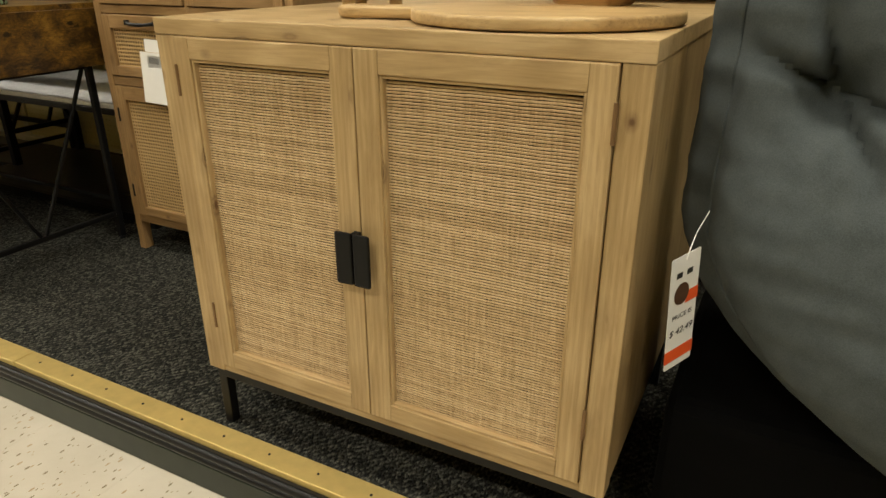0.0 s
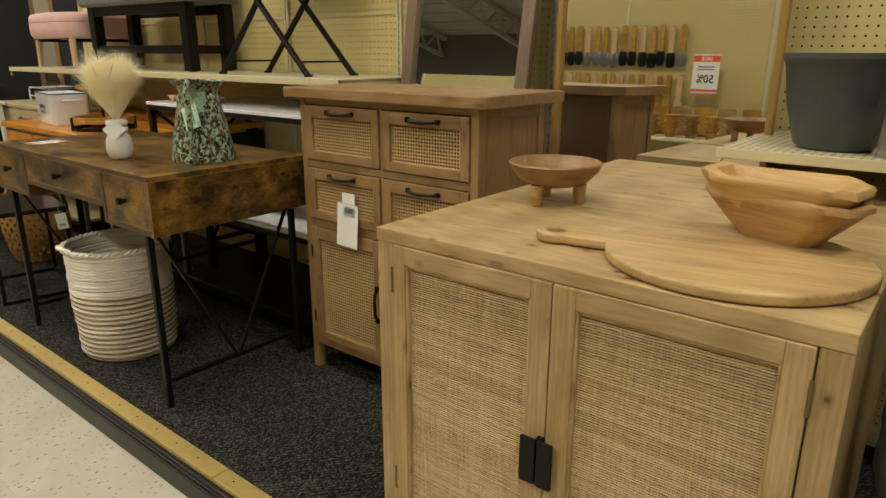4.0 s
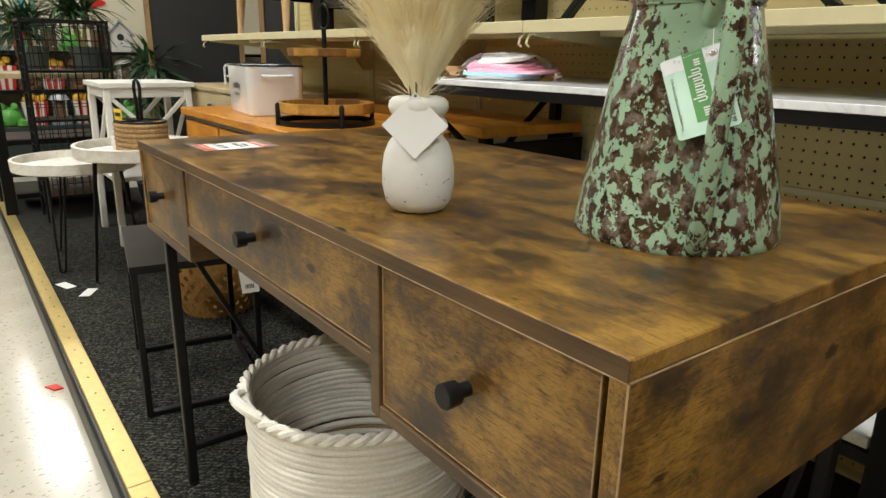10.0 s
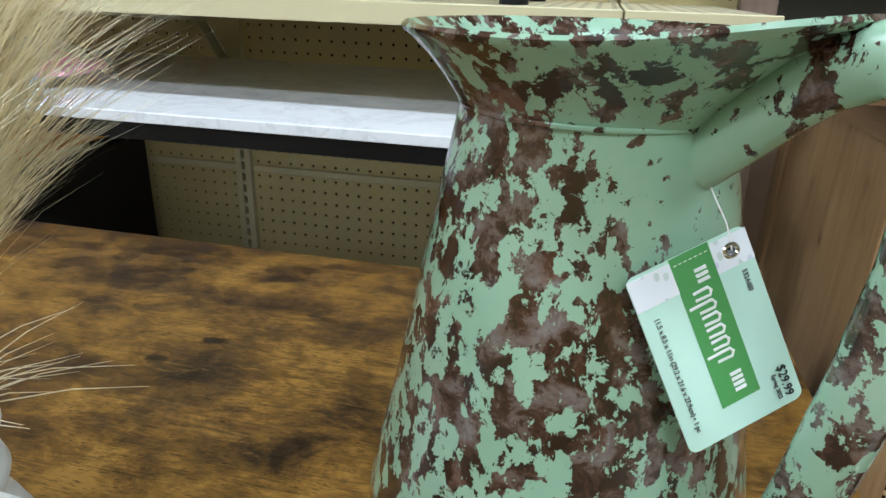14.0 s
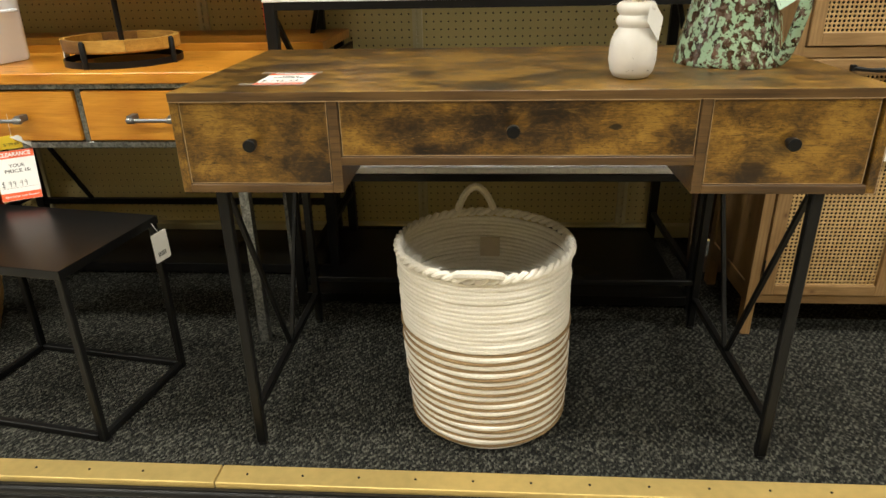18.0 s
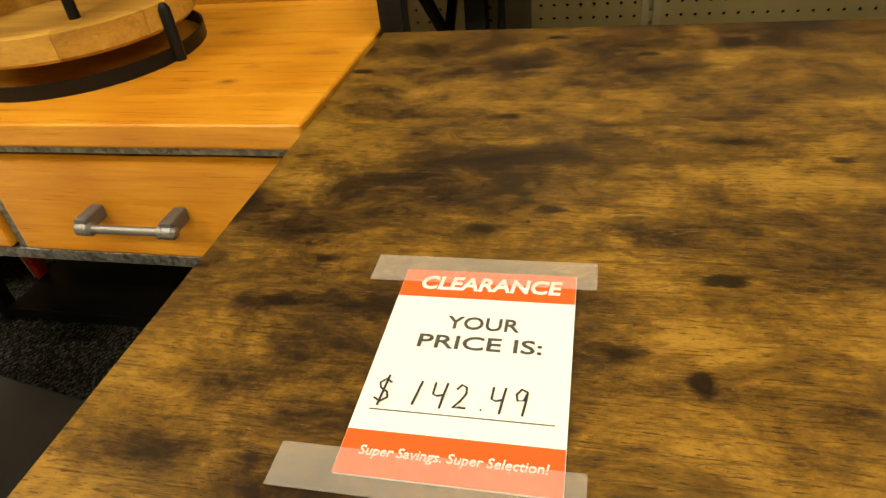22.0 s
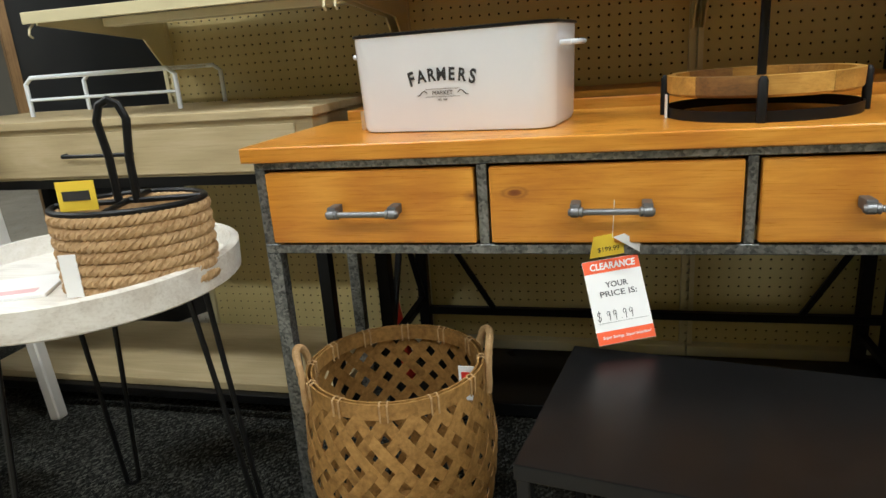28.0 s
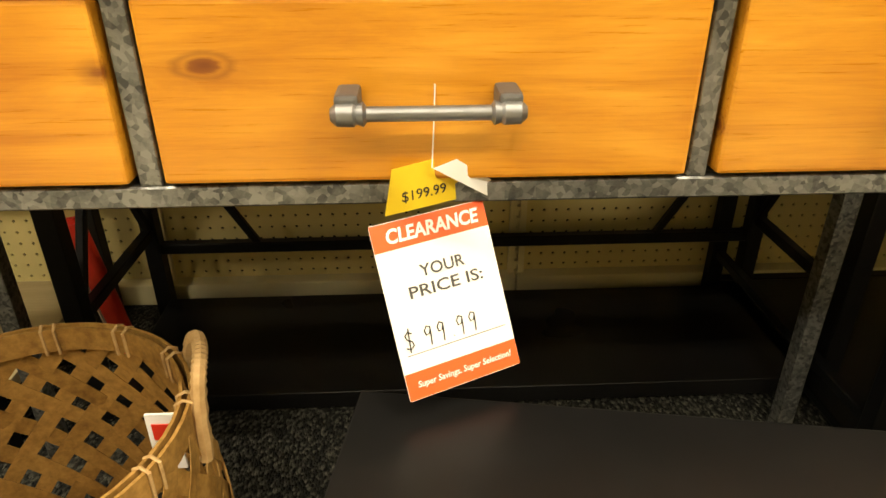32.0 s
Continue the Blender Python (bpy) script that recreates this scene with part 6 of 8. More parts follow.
def pipe_pull(parent, cx, cz, y):
    bm = S([(cx - 0.060, y - 0.030, cz), (cx - 0.056, y - 0.030, cz), (cx - 0.046, y - 0.030, cz), (cx - 0.044, y - 0.030, cz), (cx - 0.040, y - 0.030, cz), (cx - 0.038, y - 0.030, cz),
            (cx + 0.038, y - 0.030, cz), (cx + 0.040, y - 0.030, cz), (cx + 0.044, y - 0.030, cz), (cx + 0.046, y - 0.030, cz), (cx + 0.056, y - 0.030, cz), (cx + 0.060, y - 0.030, cz)],
           [0.004, 0.0075, 0.0078, 0.0062, 0.0078, 0.0048, 0.0048, 0.0078, 0.0062, 0.0078, 0.0075, 0.004], 14)
    part("handle", bm, STEEL, parent, "turned steel pipe handle", smooth=True, **W)
    for s in (-1, 1):
        bm = B(cx + s * 0.050 - 0.0075, cx + s * 0.050 + 0.0075, y - 0.032, y - 0.0002, cz - 0.004, cz + 0.012, 0.003)
        part("handle_foot", bm, FOOT_IRON, parent, "dark iron handle foot", **W)


for x0, x1 in ((-4.236, -3.884), (-3.864, -3.502), (-3.484, -3.128)):
    dr = part("drawer", B(x0 + 0.002, x1 - 0.002, CY - 0.006, CY + 0.014, 0.684, 0.8025, 0.003), HONEY_X, CN, "knotty honey pine drawer front", **W)
    part("drawer_box", B(x0 + 0.012, x1 - 0.012, CY + 0.015, CY + 0.32, 0.692, 0.785), WALNUT, dr, **W)
    pipe_pull(dr, (x0 + x1) / 2, 0.739, CY - 0.006)

# clearance tag on the middle handle
ctg = hang_card("clearance_tag", (-3.672, 1.2, 0.606), (0.08, 0.035, 0.004), (-0.024, 0.045, 0.107), 0.088, 0.124, "white and orange clearance tag hung on the console handle", corner=0.001)
clearance_print(ctg, "$ 99.99", 0.0618, 0.0190)
fold = pose(0, 0.066, 0, 24, 0, 0) @ pose(0, -0.066, 0)
yl = part("yellow_stub", posed(prism(bmesh.new(), [(-0.030, 0.066), (0.034, 0.066), (0.030, 0.100), (-0.022, 0.098)], -0.0010, -0.0005), fold), YELLOW_CARD, ctg, "yellow price stub")
words("lettering", "$199.99", 0.0105, INK, ctg, fold @ at(0.0, 0.0765, -0.0002))
part("white_flap", posed(prism(bmesh.new(), [(0.004, 0.096), (0.022, 0.099), (0.064, 0.066), (0.046, 0.066)], 0.008, 0.0085), fold), PAPER, ctg)
part("thread", posed(S([(0.006, 0.094, 0.002), (0.009, 0.120, 0.002), (0.012, 0.150, 0.002)], 0.0005, 5), fold), PAPER, ctg)

# honey pine table standing behind it
BT = thing("rear_table", -3.62, 1.82, P, "long honey pine table with a black steel frame behind the console", "table")
part("top", B(-4.24, -2.985, 1.628, 2.008, 0.838, 0.866, 0.003), HONEY_X, BT, **W)
for x in (-4.22, -3.03):
    for y in (1.65, 1.96):
        part("leg", B(x, x + 0.03, y, y + 0.03, P, 0.838, 0.002), BLACK_METAL, BT, **W)
    part("end_bar", bar_b((x + 0.015, 1.68, 0.30), (x + 0.015, 1.96, 0.30), 0.02), BLACK_METAL, BT, **W)
    part("end_brace", bar_b((x + 0.015, 1.68, 0.31), (x + 0.015, 1.96, 0.82), 0.014), BLACK_METAL, BT, **W)
    part("end_brace", bar_b((x + 0.015, 1.68, 0.82), (x + 0.015, 1.96, 0.31), 0.014), BLACK_METAL, BT, **W)
part("low_shelf", B(-4.19, -3.03, 1.662, 1.96, 0.136, 0.154, 0.002), BLACK_SHEET, BT, "low black board shelf", **W)
part("low_rail", B(-4.19, -3.03, 1.650, 1.6615, 0.126, 0.157, 0.001, 1), BLACK_METAL, BT, **W)
# added black sheet for the deep shade below the table's right end
part("end_panel", B(-2.984, -2.974, 1.66, 2.004, 0.46, 0.825, 0.001, 1), BLACK_WOOD, BT, "black sheet standing in for the shade under the table end", **W)
part("back_bar", bar_b((-4.20, 1.975, 0.262), (-3.02, 1.975, 0.262), 0.022), BLACK_METAL, BT, **W)
for x, s in ((-4.20, 1), (-3.02, -1)):
    part("corner_brace", bar_b((x, 1.975, 0.60), (x + s * 0.20, 1.975, 0.262), 0.014), BLACK_METAL, BT, **W)

# enamel bread box
BX = thing("enamel_box", -3.926, 1.420, 0.846, "white enamel storage box with a black rim and side handles", "storage box", rz=-9)
BW, BD, BH = 0.352, 0.190, 0.158
shell = bmesh.new()
rows = []
for s, zz in ((0.90, 0.0), (0.955, 0.002), (0.975, 0.010), (1.0, BH), (1.008, BH + 0.002), (0.99, BH + 0.002), (0.965, 0.012), (0.90, 0.006)):
    rows.append([shell.verts.new((x * s, y * s, zz)) for x, y in round_rect(BW, BD, 0.035, 6)])
n = len(rows[0])
for a, b in zip(rows, rows[1:]):
    for k in range(n):
        shell.faces.new((a[k], a[(k + 1) % n], b[(k + 1) % n], b[k]))
shell.faces.new(rows[0][::-1])
shell.faces.new(rows[-1])
part("box", shell, WHITE_ENAMEL, BX, smooth=True)
part("rim", S([(x * 1.005, y * 1.005, BH + 0.002) for x, y in round_rect(BW, BD, 0.035, 6)], 0.0028, 6, closed=True), BLACK_WOOD, BX, "black enamel rim", smooth=True)
for s in (-1, 1):
    hx = s * BW / 2
    part("handle", S([(hx - s * 0.003, -0.045, BH - 0.030), (hx + s * 0.016, -0.045, BH - 0.030), (hx + s * 0.020, -0.036, BH - 0.030), (hx + s * 0.020, 0.036, BH - 0.030), (hx + s * 0.016, 0.045, BH - 0.030), (hx - s * 0.003, 0.045, BH - 0.030)], 0.0048, 8), WHITE_ENAMEL, BX, "white wire handle", smooth=True)
fm = pose(-0.008, -BD / 2 * 0.993 - 0.0006, 0.070, 90, 0, 0) @ pose(0, 0, 0, 0.8, 0, 0)
for k, (ch, up) in enumerate(zip("FARMERS", (0.0, 0.0035, 0.0055, 0.006, 0.0055, 0.0035, 0.0))):
    words("lettering", ch, 0.028 + 0.003 * (k in (0, 6)), INK, BX, fm @ pose((k - 3) * 0.0178, 0.016 + up, 0, 0, 0, (3 - k) * 4), wide=0.80, bold=0.03)
words("lettering", "MARKET", 0.0095, INK, BX, fm @ pose(0, -0.0065, 0))
words("lettering", "EST 1898", 0.0042, INK, BX, fm @ pose(0, -0.0175, 0))
for y0 in (0.0, -0.0125):
    bmf = B(-0.030, 0.030, y0 - 0.0003, y0 + 0.0003, 0, 0.0003)
    part("rule", posed(bmf, fm), INK, BX)
for s in (-1, 1):
    part("scroll", posed(S([(s * (0.027 + 0.0045 * k), -0.0065 + 0.004 * math.sin(k * 1.3), 0) for k in range(5)], 0.0007, 5), fm), INK, BX)
part("paper_tag", B(-BW / 2 - 0.014, -BW / 2 - 0.006, -0.05, -0.01, 0.002, 0.035), plain("kraft_tag", (0.45, 0.30, 0.14), 0.7), BX, "kraft paper tag")

# two-tier tray stand
TT = thing("tiered_tray", -3.455, 1.416, 0.846, "two-tier round wooden tray stand on a black metal ring base", "tray stand")
part("base_ring", lathe(bmesh.new(), [(0.150, 0.0), (0.153, 0.0), (0.153, 0.016), (0.150, 0.016), (0.150, 0.0)], 56), BLACK_METAL, TT, "flat black metal ring", smooth=True)
for a in (-100, -10, 80, 170):
    c, s = math.cos(radians(a)), math.sin(radians(a))
    part("post", S([(0.1545 * c, 0.1545 * s, 0.0), (0.1545 * c, 0.1545 * s, 0.058), (0.1545 * c, 0.1545 * s, 0.064)], [0.0075, 0.0075, 0.004], 10), BLACK_METAL, TT, smooth=True)


def stave(z, R, h, a0, a1):
    """One curved block of a tray's glued rim."""
    bm = bmesh.new()
    prof = [(R - 0.014, z + 0.009), (R - 0.013, z + h), (R - 0.003, z + h + 0.001), (R + 0.001, z + h), (R, z + 0.004), (R - 0.004, z), (R - 0.014, z)]
    rows = [[bm.verts.new((r * math.cos(a0 + (a1 - a0) * k / 7), r * math.sin(a0 + (a1 - a0) * k / 7), zz)) for r, zz in prof] for k in range(8)]
    for p, q in zip(rows, rows[1:]):
        for k in range(len(prof)):
            j = (k + 1) % len(prof)
            bm.faces.new((p[k], p[j], q[j], q[k]))
    bm.faces.new(rows[0])
    bm.faces.new(rows[-1][::-1])
    return bm


def tray(name, label, z, R, h, tones, turn):
    deck = part(name, lathe(bmesh.new(), [(0, z + 0.001), (R - 0.0142, z + 0.001), (R - 0.0142, z + 0.010), (0, z + 0.010)], 48), TRAY_WOOD, TT, label, smooth=True)
    at = turn
    for dark in tones:
        span = 2 * math.pi / len(tones)
        part("stave", stave(z, R, h, at + 0.002, at + span - 0.002), TRAY_DARK if dark else TRAY_WOOD, deck, "dark teak stave" if dark else "", smooth=True)
        at += span


tray("lower_tray", "round teak tray", 0.034, 0.150, 0.030, (0, 0, 1, 0, 0, 1, 0, 0, 0), 0.35)
tray("upper_tray", "small round teak tray", 0.192, 0.112, 0.022, (0, 1, 0, 0, 1, 1, 0, 1), 0.15)
part("pole", S([(0, 0, 0.030), (0, 0, 0.268)], 0.0075, 12), BLACK_METAL, TT, "black metal pole", smooth=True)
part("top_ring", S([(0.034 * math.sin(a), 0, 0.302 - 0.034 * math.cos(a)) for a in (2 * math.pi * k / 32 for k in range(32))], 0.0032, 8, closed=True), BLACK_METAL, TT, "black carrying ring", smooth=True)
part("tag", B(-0.155, -0.152, -0.035, -0.012, 0.0, 0.036), PAPER, TT)
TT.scale = (0.93, 0.93, 1.0)

# low black metal table standing before the console
NT = thing("side_table", -3.541, 1.001, P, "low black metal cube-framed side table", "side table", rz=-9.4)
NX0, NX1, NY0, NY1, NZ = -0.224, 0.224, -0.157, 0.157, 0.418
part("top", B(NX0, NX1, NY0, NY1, NZ - 0.020, NZ, 0.0015), BLACK_SHEET, NT, "black sheet metal top")
for x in (NX0 + 0.010, NX1 - 0.010):
    for y in (NY0 + 0.010, NY1 - 0.010):
        part("leg", bar_b((x, y, 0), (x, y, NZ - 0.020), 0.016), BLACK_METAL, NT)
    part("floor_bar", bar_b((x, NY0 + 0.018, 0.009), (x, NY1 - 0.018, 0.009), 0.016), BLACK_METAL, NT)
for y in (NY0 + 0.010, NY1 - 0.010):
    part("floor_bar", bar_b((NX0 + 0.018, y, 0.009), (NX1 - 0.018, y, 0.009), 0.016), BLACK_METAL, NT)
nt_tag = hang_card("price_tag", (-3.281, 1.085, 0.468), (0.4, 1, 0.1), (0.05, -0.1, 1), 0.045, 0.075, "small white price tag hung on the black side table")
for k in range(6):
    flat(nt_tag, "barcode_bar", -0.012 + 0.004 * k, -0.0095 + 0.004 * k, -0.024, -0.012, GREY_INK)
part("string", S([(0, 0.036, 0), (-0.004, 0.06, -0.01)], 0.0006, 5), PAPER, nt_tag)

# woven bamboo basket
BB = thing("bamboo_basket", -4.041, 1.234, P, "tall open-weave bamboo basket with two wrapped handles", "basket")
BBH = 0.352


def bb_r(z):
    u = z / BBH
    return 0.122 + 0.030 * math.sin(math.pi * u) + 0.025 * u


def strip(pts, w, t):
    """A flat strip lying on the barrel."""
    bm = bmesh.new()
    rows = []
    for i, p in enumerate(pts):
        p = Vector(p)
        tan = (Vector(pts[min(i + 1, len(pts) - 1)]) - Vector(pts[max(i - 1, 0)])).normalized()
        nrm = Vector((p.x, p.y, 0)).normalized()
        sd = tan.cross(nrm).normalized()
        rows.append([bm.verts.new(p + sd * a * w / 2 + nrm * b * t / 2) for a, b in ((-1, -1), (1, -1), (1, 1), (-1, 1))])
    for a, b in zip(rows, rows[1:]):
        for k in range(4):
            bm.faces.new((a[k], a[(k + 1) % 4], b[(k + 1) % 4], b[k]))
    bm.faces.new(rows[0][::-1])
    bm.faces.new(rows[-1])
    return bm


NS = 22
for sgn in (1, -1):
    for k in range(NS):
        pts = []
        for q in range(34):
            u = q / 33
            zz = 0.004 + (BBH - 0.012) * u
            a = 2 * math.pi * (k + 0.25 * (sgn > 0)) / NS + sgn * 1.75 * u
            over = 0.0016 * math.cos(NS * a * 0.5 * 1.0 + (0 if sgn > 0 else math.pi) + k * math.pi)
            rr = bb_r(zz) + over
            pts.append((rr * math.cos(a), rr * math.sin(a), zz))
        part("bamboo_strip", strip(pts, 0.019, 0.0012), BAMBOO, BB)
for zz in (0.02, 0.10):
    part("hoop", strip([(bb_r(zz) * math.cos(a), bb_r(zz) * math.sin(a), zz) for a in (2 * math.pi * k / 40 for k in range(41))], 0.010, 0.0014), BAMBOO, BB)
part("base", lathe(bmesh.new(), [(0, 0.004), (0.121, 0.004), (0.121, 0.008), (0, 0.008)], 32), BAMBOO, BB)
for dr in (0.004, -0.004):
    part("rim_hoop", strip([((bb_r(BBH) + dr) * math.cos(a), (bb_r(BBH) + dr) * math.sin(a), BBH - 0.006) for a in (2 * math.pi * k / 48 for k in range(49))], 0.026, 0.003), BAMBOO, BB, "wide bamboo rim hoop")
for k in range(12):
    a = 2 * math.pi * (k + 0.35) / 12
    c, s = math.cos(a), math.sin(a)
    R = bb_r(BBH)
    for q in (-0.006, 0.006):
        ts, tc = -s * q, c * q
        part("tie", S([((R + 0.0068) * c + ts, (R + 0.0068) * s + tc, BBH - 0.022), ((R + 0.0072) * c + ts, (R + 0.0072) * s + tc, BBH + 0.006), (R * c + ts, R * s + tc, BBH + 0.0095), ((R - 0.0072) * c + ts, (R - 0.0072) * s + tc, BBH + 0.006), ((R - 0.0068) * c + ts, (R - 0.0068) * s + tc, BBH - 0.022)], 0.0017, 5), BAMBOO_PALE, BB)
for a0 in (radians(196), radians(22)):
    pts = []
    for q in range(25):
        u = -1 + 2 * q / 24
        a = a0 + 0.27 * u
        R = bb_r(BBH) + 0.010 + 0.008 * (1 - u * u)
        pts.append((R * math.cos(a), R * math.sin(a), BBH - 0.045 * abs(u) ** 8 - 0.010 + 0.050 * (1 - u * u) ** 0.5))
    pts = [Vector(pts[q // 2]).lerp(Vector(pts[min(q // 2 + 1, 24)]), 0.5 * (q % 2)) for q in range(49)]
    part("handle", S(pts, [0.0062 + 0.0011 * (q % 2) for q in range(49)], 8), BAMBOO_PALE, BB, "wrapped cane handle", smooth=True)
bt = part("tag", B(0.100, 0.128, 0.038, 0.041, BBH - 0.085, BBH - 0.02), PAPER, BB, "small white tag with a red mark")
part("tag_mark", B(0.105, 0.123, 0.0365, 0.0375, BBH - 0.048, BBH - 0.030), RED_PLASTIC, BB)

# marble-topped steel rack behind the desk
RK = thing("marble_rack", -2.49, 1.74, P, "black steel rack with white marble print top and lower shelf", "rack")
RX0, RX1, RY0, RY1, RZ = -3.090, -1.905, 1.452, 2.000, 0.994
part("top", B(RX0, RX1, RY0, RY1, RZ - 0.013, RZ, 0.001, 1), MARBLE, RK, "white marble print top", **W)
part("lower_shelf", B(RX0 + 0.035, RX1 - 0.035, RY0 + 0.01, RY1 - 0.01, 0.528, 0.545, 0.001, 1), MARBLE, RK, "white marble print shelf", **W)
for z in (0.961, 0.508):
    for y in (RY0 + 0.012, RY1 - 0.012):
        part("long_rail", B(RX0 + 0.002, RX1 - 0.002, y - 0.010, y + 0.010, z, z + 0.0195, 0.001, 1), BLACK_METAL, RK, **W)
for x in (RX0 + 0.016, RX1 - 0.016):
    for y in (RY0 + 0.014, RY1 - 0.014):
        part("leg", B(x - 0.0145, x + 0.0145, y - 0.0125, y + 0.0125, P, RZ - 0.013, 0.002), BLACK_METAL, RK, "square black steel leg", **W)
    part("end_brace", bar_b((x, RY0 + 0.03, 0.54), (x, RY1 - 0.03, 0.95), 0.014), BLACK_METAL, RK, **W)
    part("end_brace", bar_b((x, RY0 + 0.03, 0.95), (x, RY1 - 0.03, 0.54), 0.014), BLACK_METAL, RK, **W)
    part("end_bar", bar_b((x, RY0 + 0.03, 0.22), (x, RY1 - 0.03, 0.22), 0.018), BLACK_METAL, RK, **W)
rt = hang_card("orange_tag", (RX0 - 0.004, RY0 + 0.03, RZ - 0.040), (0.2, -1, 0), (0, 0, 1), 0.060, 0.085, "small orange price tag hung on the rack corner", body=ORANGE_PRINT)

part("low_shelf", B(RX0 + 0.030, RX1 - 0.030, RY0 + 0.024, RY1 - 0.024, 0.138, 0.154, 0.002), BLACK_SHEET, RK, "low black board shelf", **W)
for y in (RY0 + 0.012, RY1 - 0.012):
    part("low_rail", B(RX0 + 0.030, RX1 - 0.030, y - 0.011, y + 0.011, 0.128, 0.156, 0.001, 1), BLACK_METAL, RK, **W)

# bagged pink cloth on the rack
PB = thing("bagged_cloth", -2.872, 1.590, RZ, "clear plastic bag of pink cloths and white oval pads", "bagged cloth", rz=8)
rg = random.Random(4)
CLOTHS = [plain("pink_cloth", (0.74, 0.28, 0.42), 0.8, var=0.2), plain("white_cloth", (0.80, 0.79, 0.78), 0.8), plain("blue_cloth", (0.36, 0.60, 0.76), 0.8), plain("blush_cloth", (0.78, 0.42, 0.52), 0.8, var=0.3)]
for k, (mm, ww, dd) in enumerate(((1, 0.170, 0.110), (2, 0.185, 0.118), (3, 0.205, 0.125), (0, 0.180, 0.112), (3, 0.150, 0.098))):
    z0 = 0.003 + 0.0060 * k
    part("folded_cloth", posed(prism(bmesh.new(), round_rect(ww, dd, 0.038, 6), z0, z0 + 0.0056, 0.002), pose(0.012 + rg.uniform(-0.012, 0.016), rg.uniform(-0.008, 0.008), 0, 0, 0, rg.uniform(-5, 5))), CLOTHS[mm], PB, "folded cloth", smooth=True)
for k in range(2):
    oval = lathe(bmesh.new(), [(0.0, 0.0), (0.066, 0.0), (0.070, 0.003), (0.066, 0.006), (0.0, 0.007)], 40, lambda a, r, z: (r * math.cos(a), r * 0.62 * math.sin(a), z))
    part("oval_pad", posed(oval, pose(0.010 + 0.004 * k, -0.002 + 0.004 * k, 0.0375 + 0.0062 * k, 7, -4, 6)), CLOTHS[1], PB, "white oval pad", smooth=True)
part("blue_card", posed(B(-0.025, 0.030, 0.0, 0.045, 0.0, 0.002, 0.0005), pose(0.02, 0.012, 0.0525, 7, -4, 14)), CLOTHS[2], PB, "small blue card")
BAG = glass_mat("clear_film", rough=0.08)
BAG.node_tree.nodes["Principled BSDF"].inputs["IOR"].default_value = 1.09
bag = lathe(bmesh.new(), [(0.128, 0.002), (0.130, 0.010), (0.118, 0.026), (0.096, 0.044), (0.070, 0.056), (0.0, 0.061)], 56, lambda a, r, z: (0.012 + r * 1.12 * math.cos(a) * (1 + 0.035 * math.sin(5 * a)), r * 0.70 * math.sin(a) * (1 + 0.05 * math.sin(7 * a + 30 * z)), z + 0.003 * math.sin(9 * a) * (z > 0.02)))
film = part("bag", bag, BAG, PB, "crumpled clear plastic bag", smooth=True)
film.visible_shadow = False
kraft = plain("kraft_header", (0.42, 0.26, 0.13), 0.7)
part("header", posed(B(-0.045, 0.0, -0.030, 0.030, 0.0, 0.0015, 0.0005), pose(-0.128, -0.015, 0.004, 0, -10, -8)), kraft, PB, "kraft paper header")
part("header_fold", posed(B(-0.040, 0.0, -0.030, 0.030, 0.0, 0.0015, 0.0005), pose(-0.128, -0.015, 0.0055, 0, 32, -8)), kraft, PB, "folded back kraft flap")

# ---- on the upper shelf: bench, blush chair, cross-legged stool ----
SB2 = thing("upholstered_bench", -3.100, 1.703, SHELF_Z, "grey pinstriped upholstered bench with a black frame on the shelf", "bench")
LX0, LX1, LY0, LY1 = -3.985, -3.100, 1.703, 1.975
seat = B(-0.485, 0.485, -0.172, 0.160, 1.442, 1.545, 0.030, 5)
part("seat", posed(seat, pose((LX0 + LX1) / 2, (LY0 + LY1) / 2, 0)), STRIPES, SB2, "grey pinstriped padded seat", smooth=True, **W)
part("apron", B(LX0 + 0.02, LX1 - 0.02, LY0 + 0.005, LY0 + 0.025, 1.395, 1.444, 0.002), BLACK_WOOD, SB2, **W)
part("apron", B(LX0 + 0.02, LX1 - 0.02, LY1 - 0.025, LY1 - 0.005, 1.395, 1.444, 0.002), BLACK_WOOD, SB2, **W)
for x in (LX0, LX1 - 0.055):
    for y in (LY0, LY1 - 0.055):
        part("leg", B(x, x + 0.055, y, y + 0.055, SHELF_Z + 0.004, 1.442, 0.003), BLACK_WOOD, SB2, "square black leg", **W)
        part("glide", B(x + 0.015, x + 0.04, y + 0.015, y + 0.04, SHELF_Z + 0.0005, SHELF_Z + 0.004), RUBBER, SB2, **W)
    part("end_stretcher", B(x + 0.012, x + 0.043, LY0 + 0.055, LY1 - 0.055, 1.205, 1.245, 0.002), BLACK_WOOD, SB2, **W)
part("long_stretcher", B(LX0 + 0.055, LX1 - 0.055, LY0 + 0.010, LY0 + 0.042, 1.205, 1.245, 0.002), BLACK_WOOD, SB2, **W)

SB2.rotation_euler = (0, 0, radians(3.9))

PC = thing("blush_chair", -4.394, 1.79, SHELF_Z, "blush pink tufted slipper chair with pale tapered legs on the shelf", "chair")


def seat_edge(a, r, z):
    """A rounded oblong outline."""
    c, s = math.cos(a), math.sin(a)
    return (0.292 * r * math.copysign(abs(c) ** 0.55, c), 0.245 * r * math.copysign(abs(s) ** 0.55, s), z)


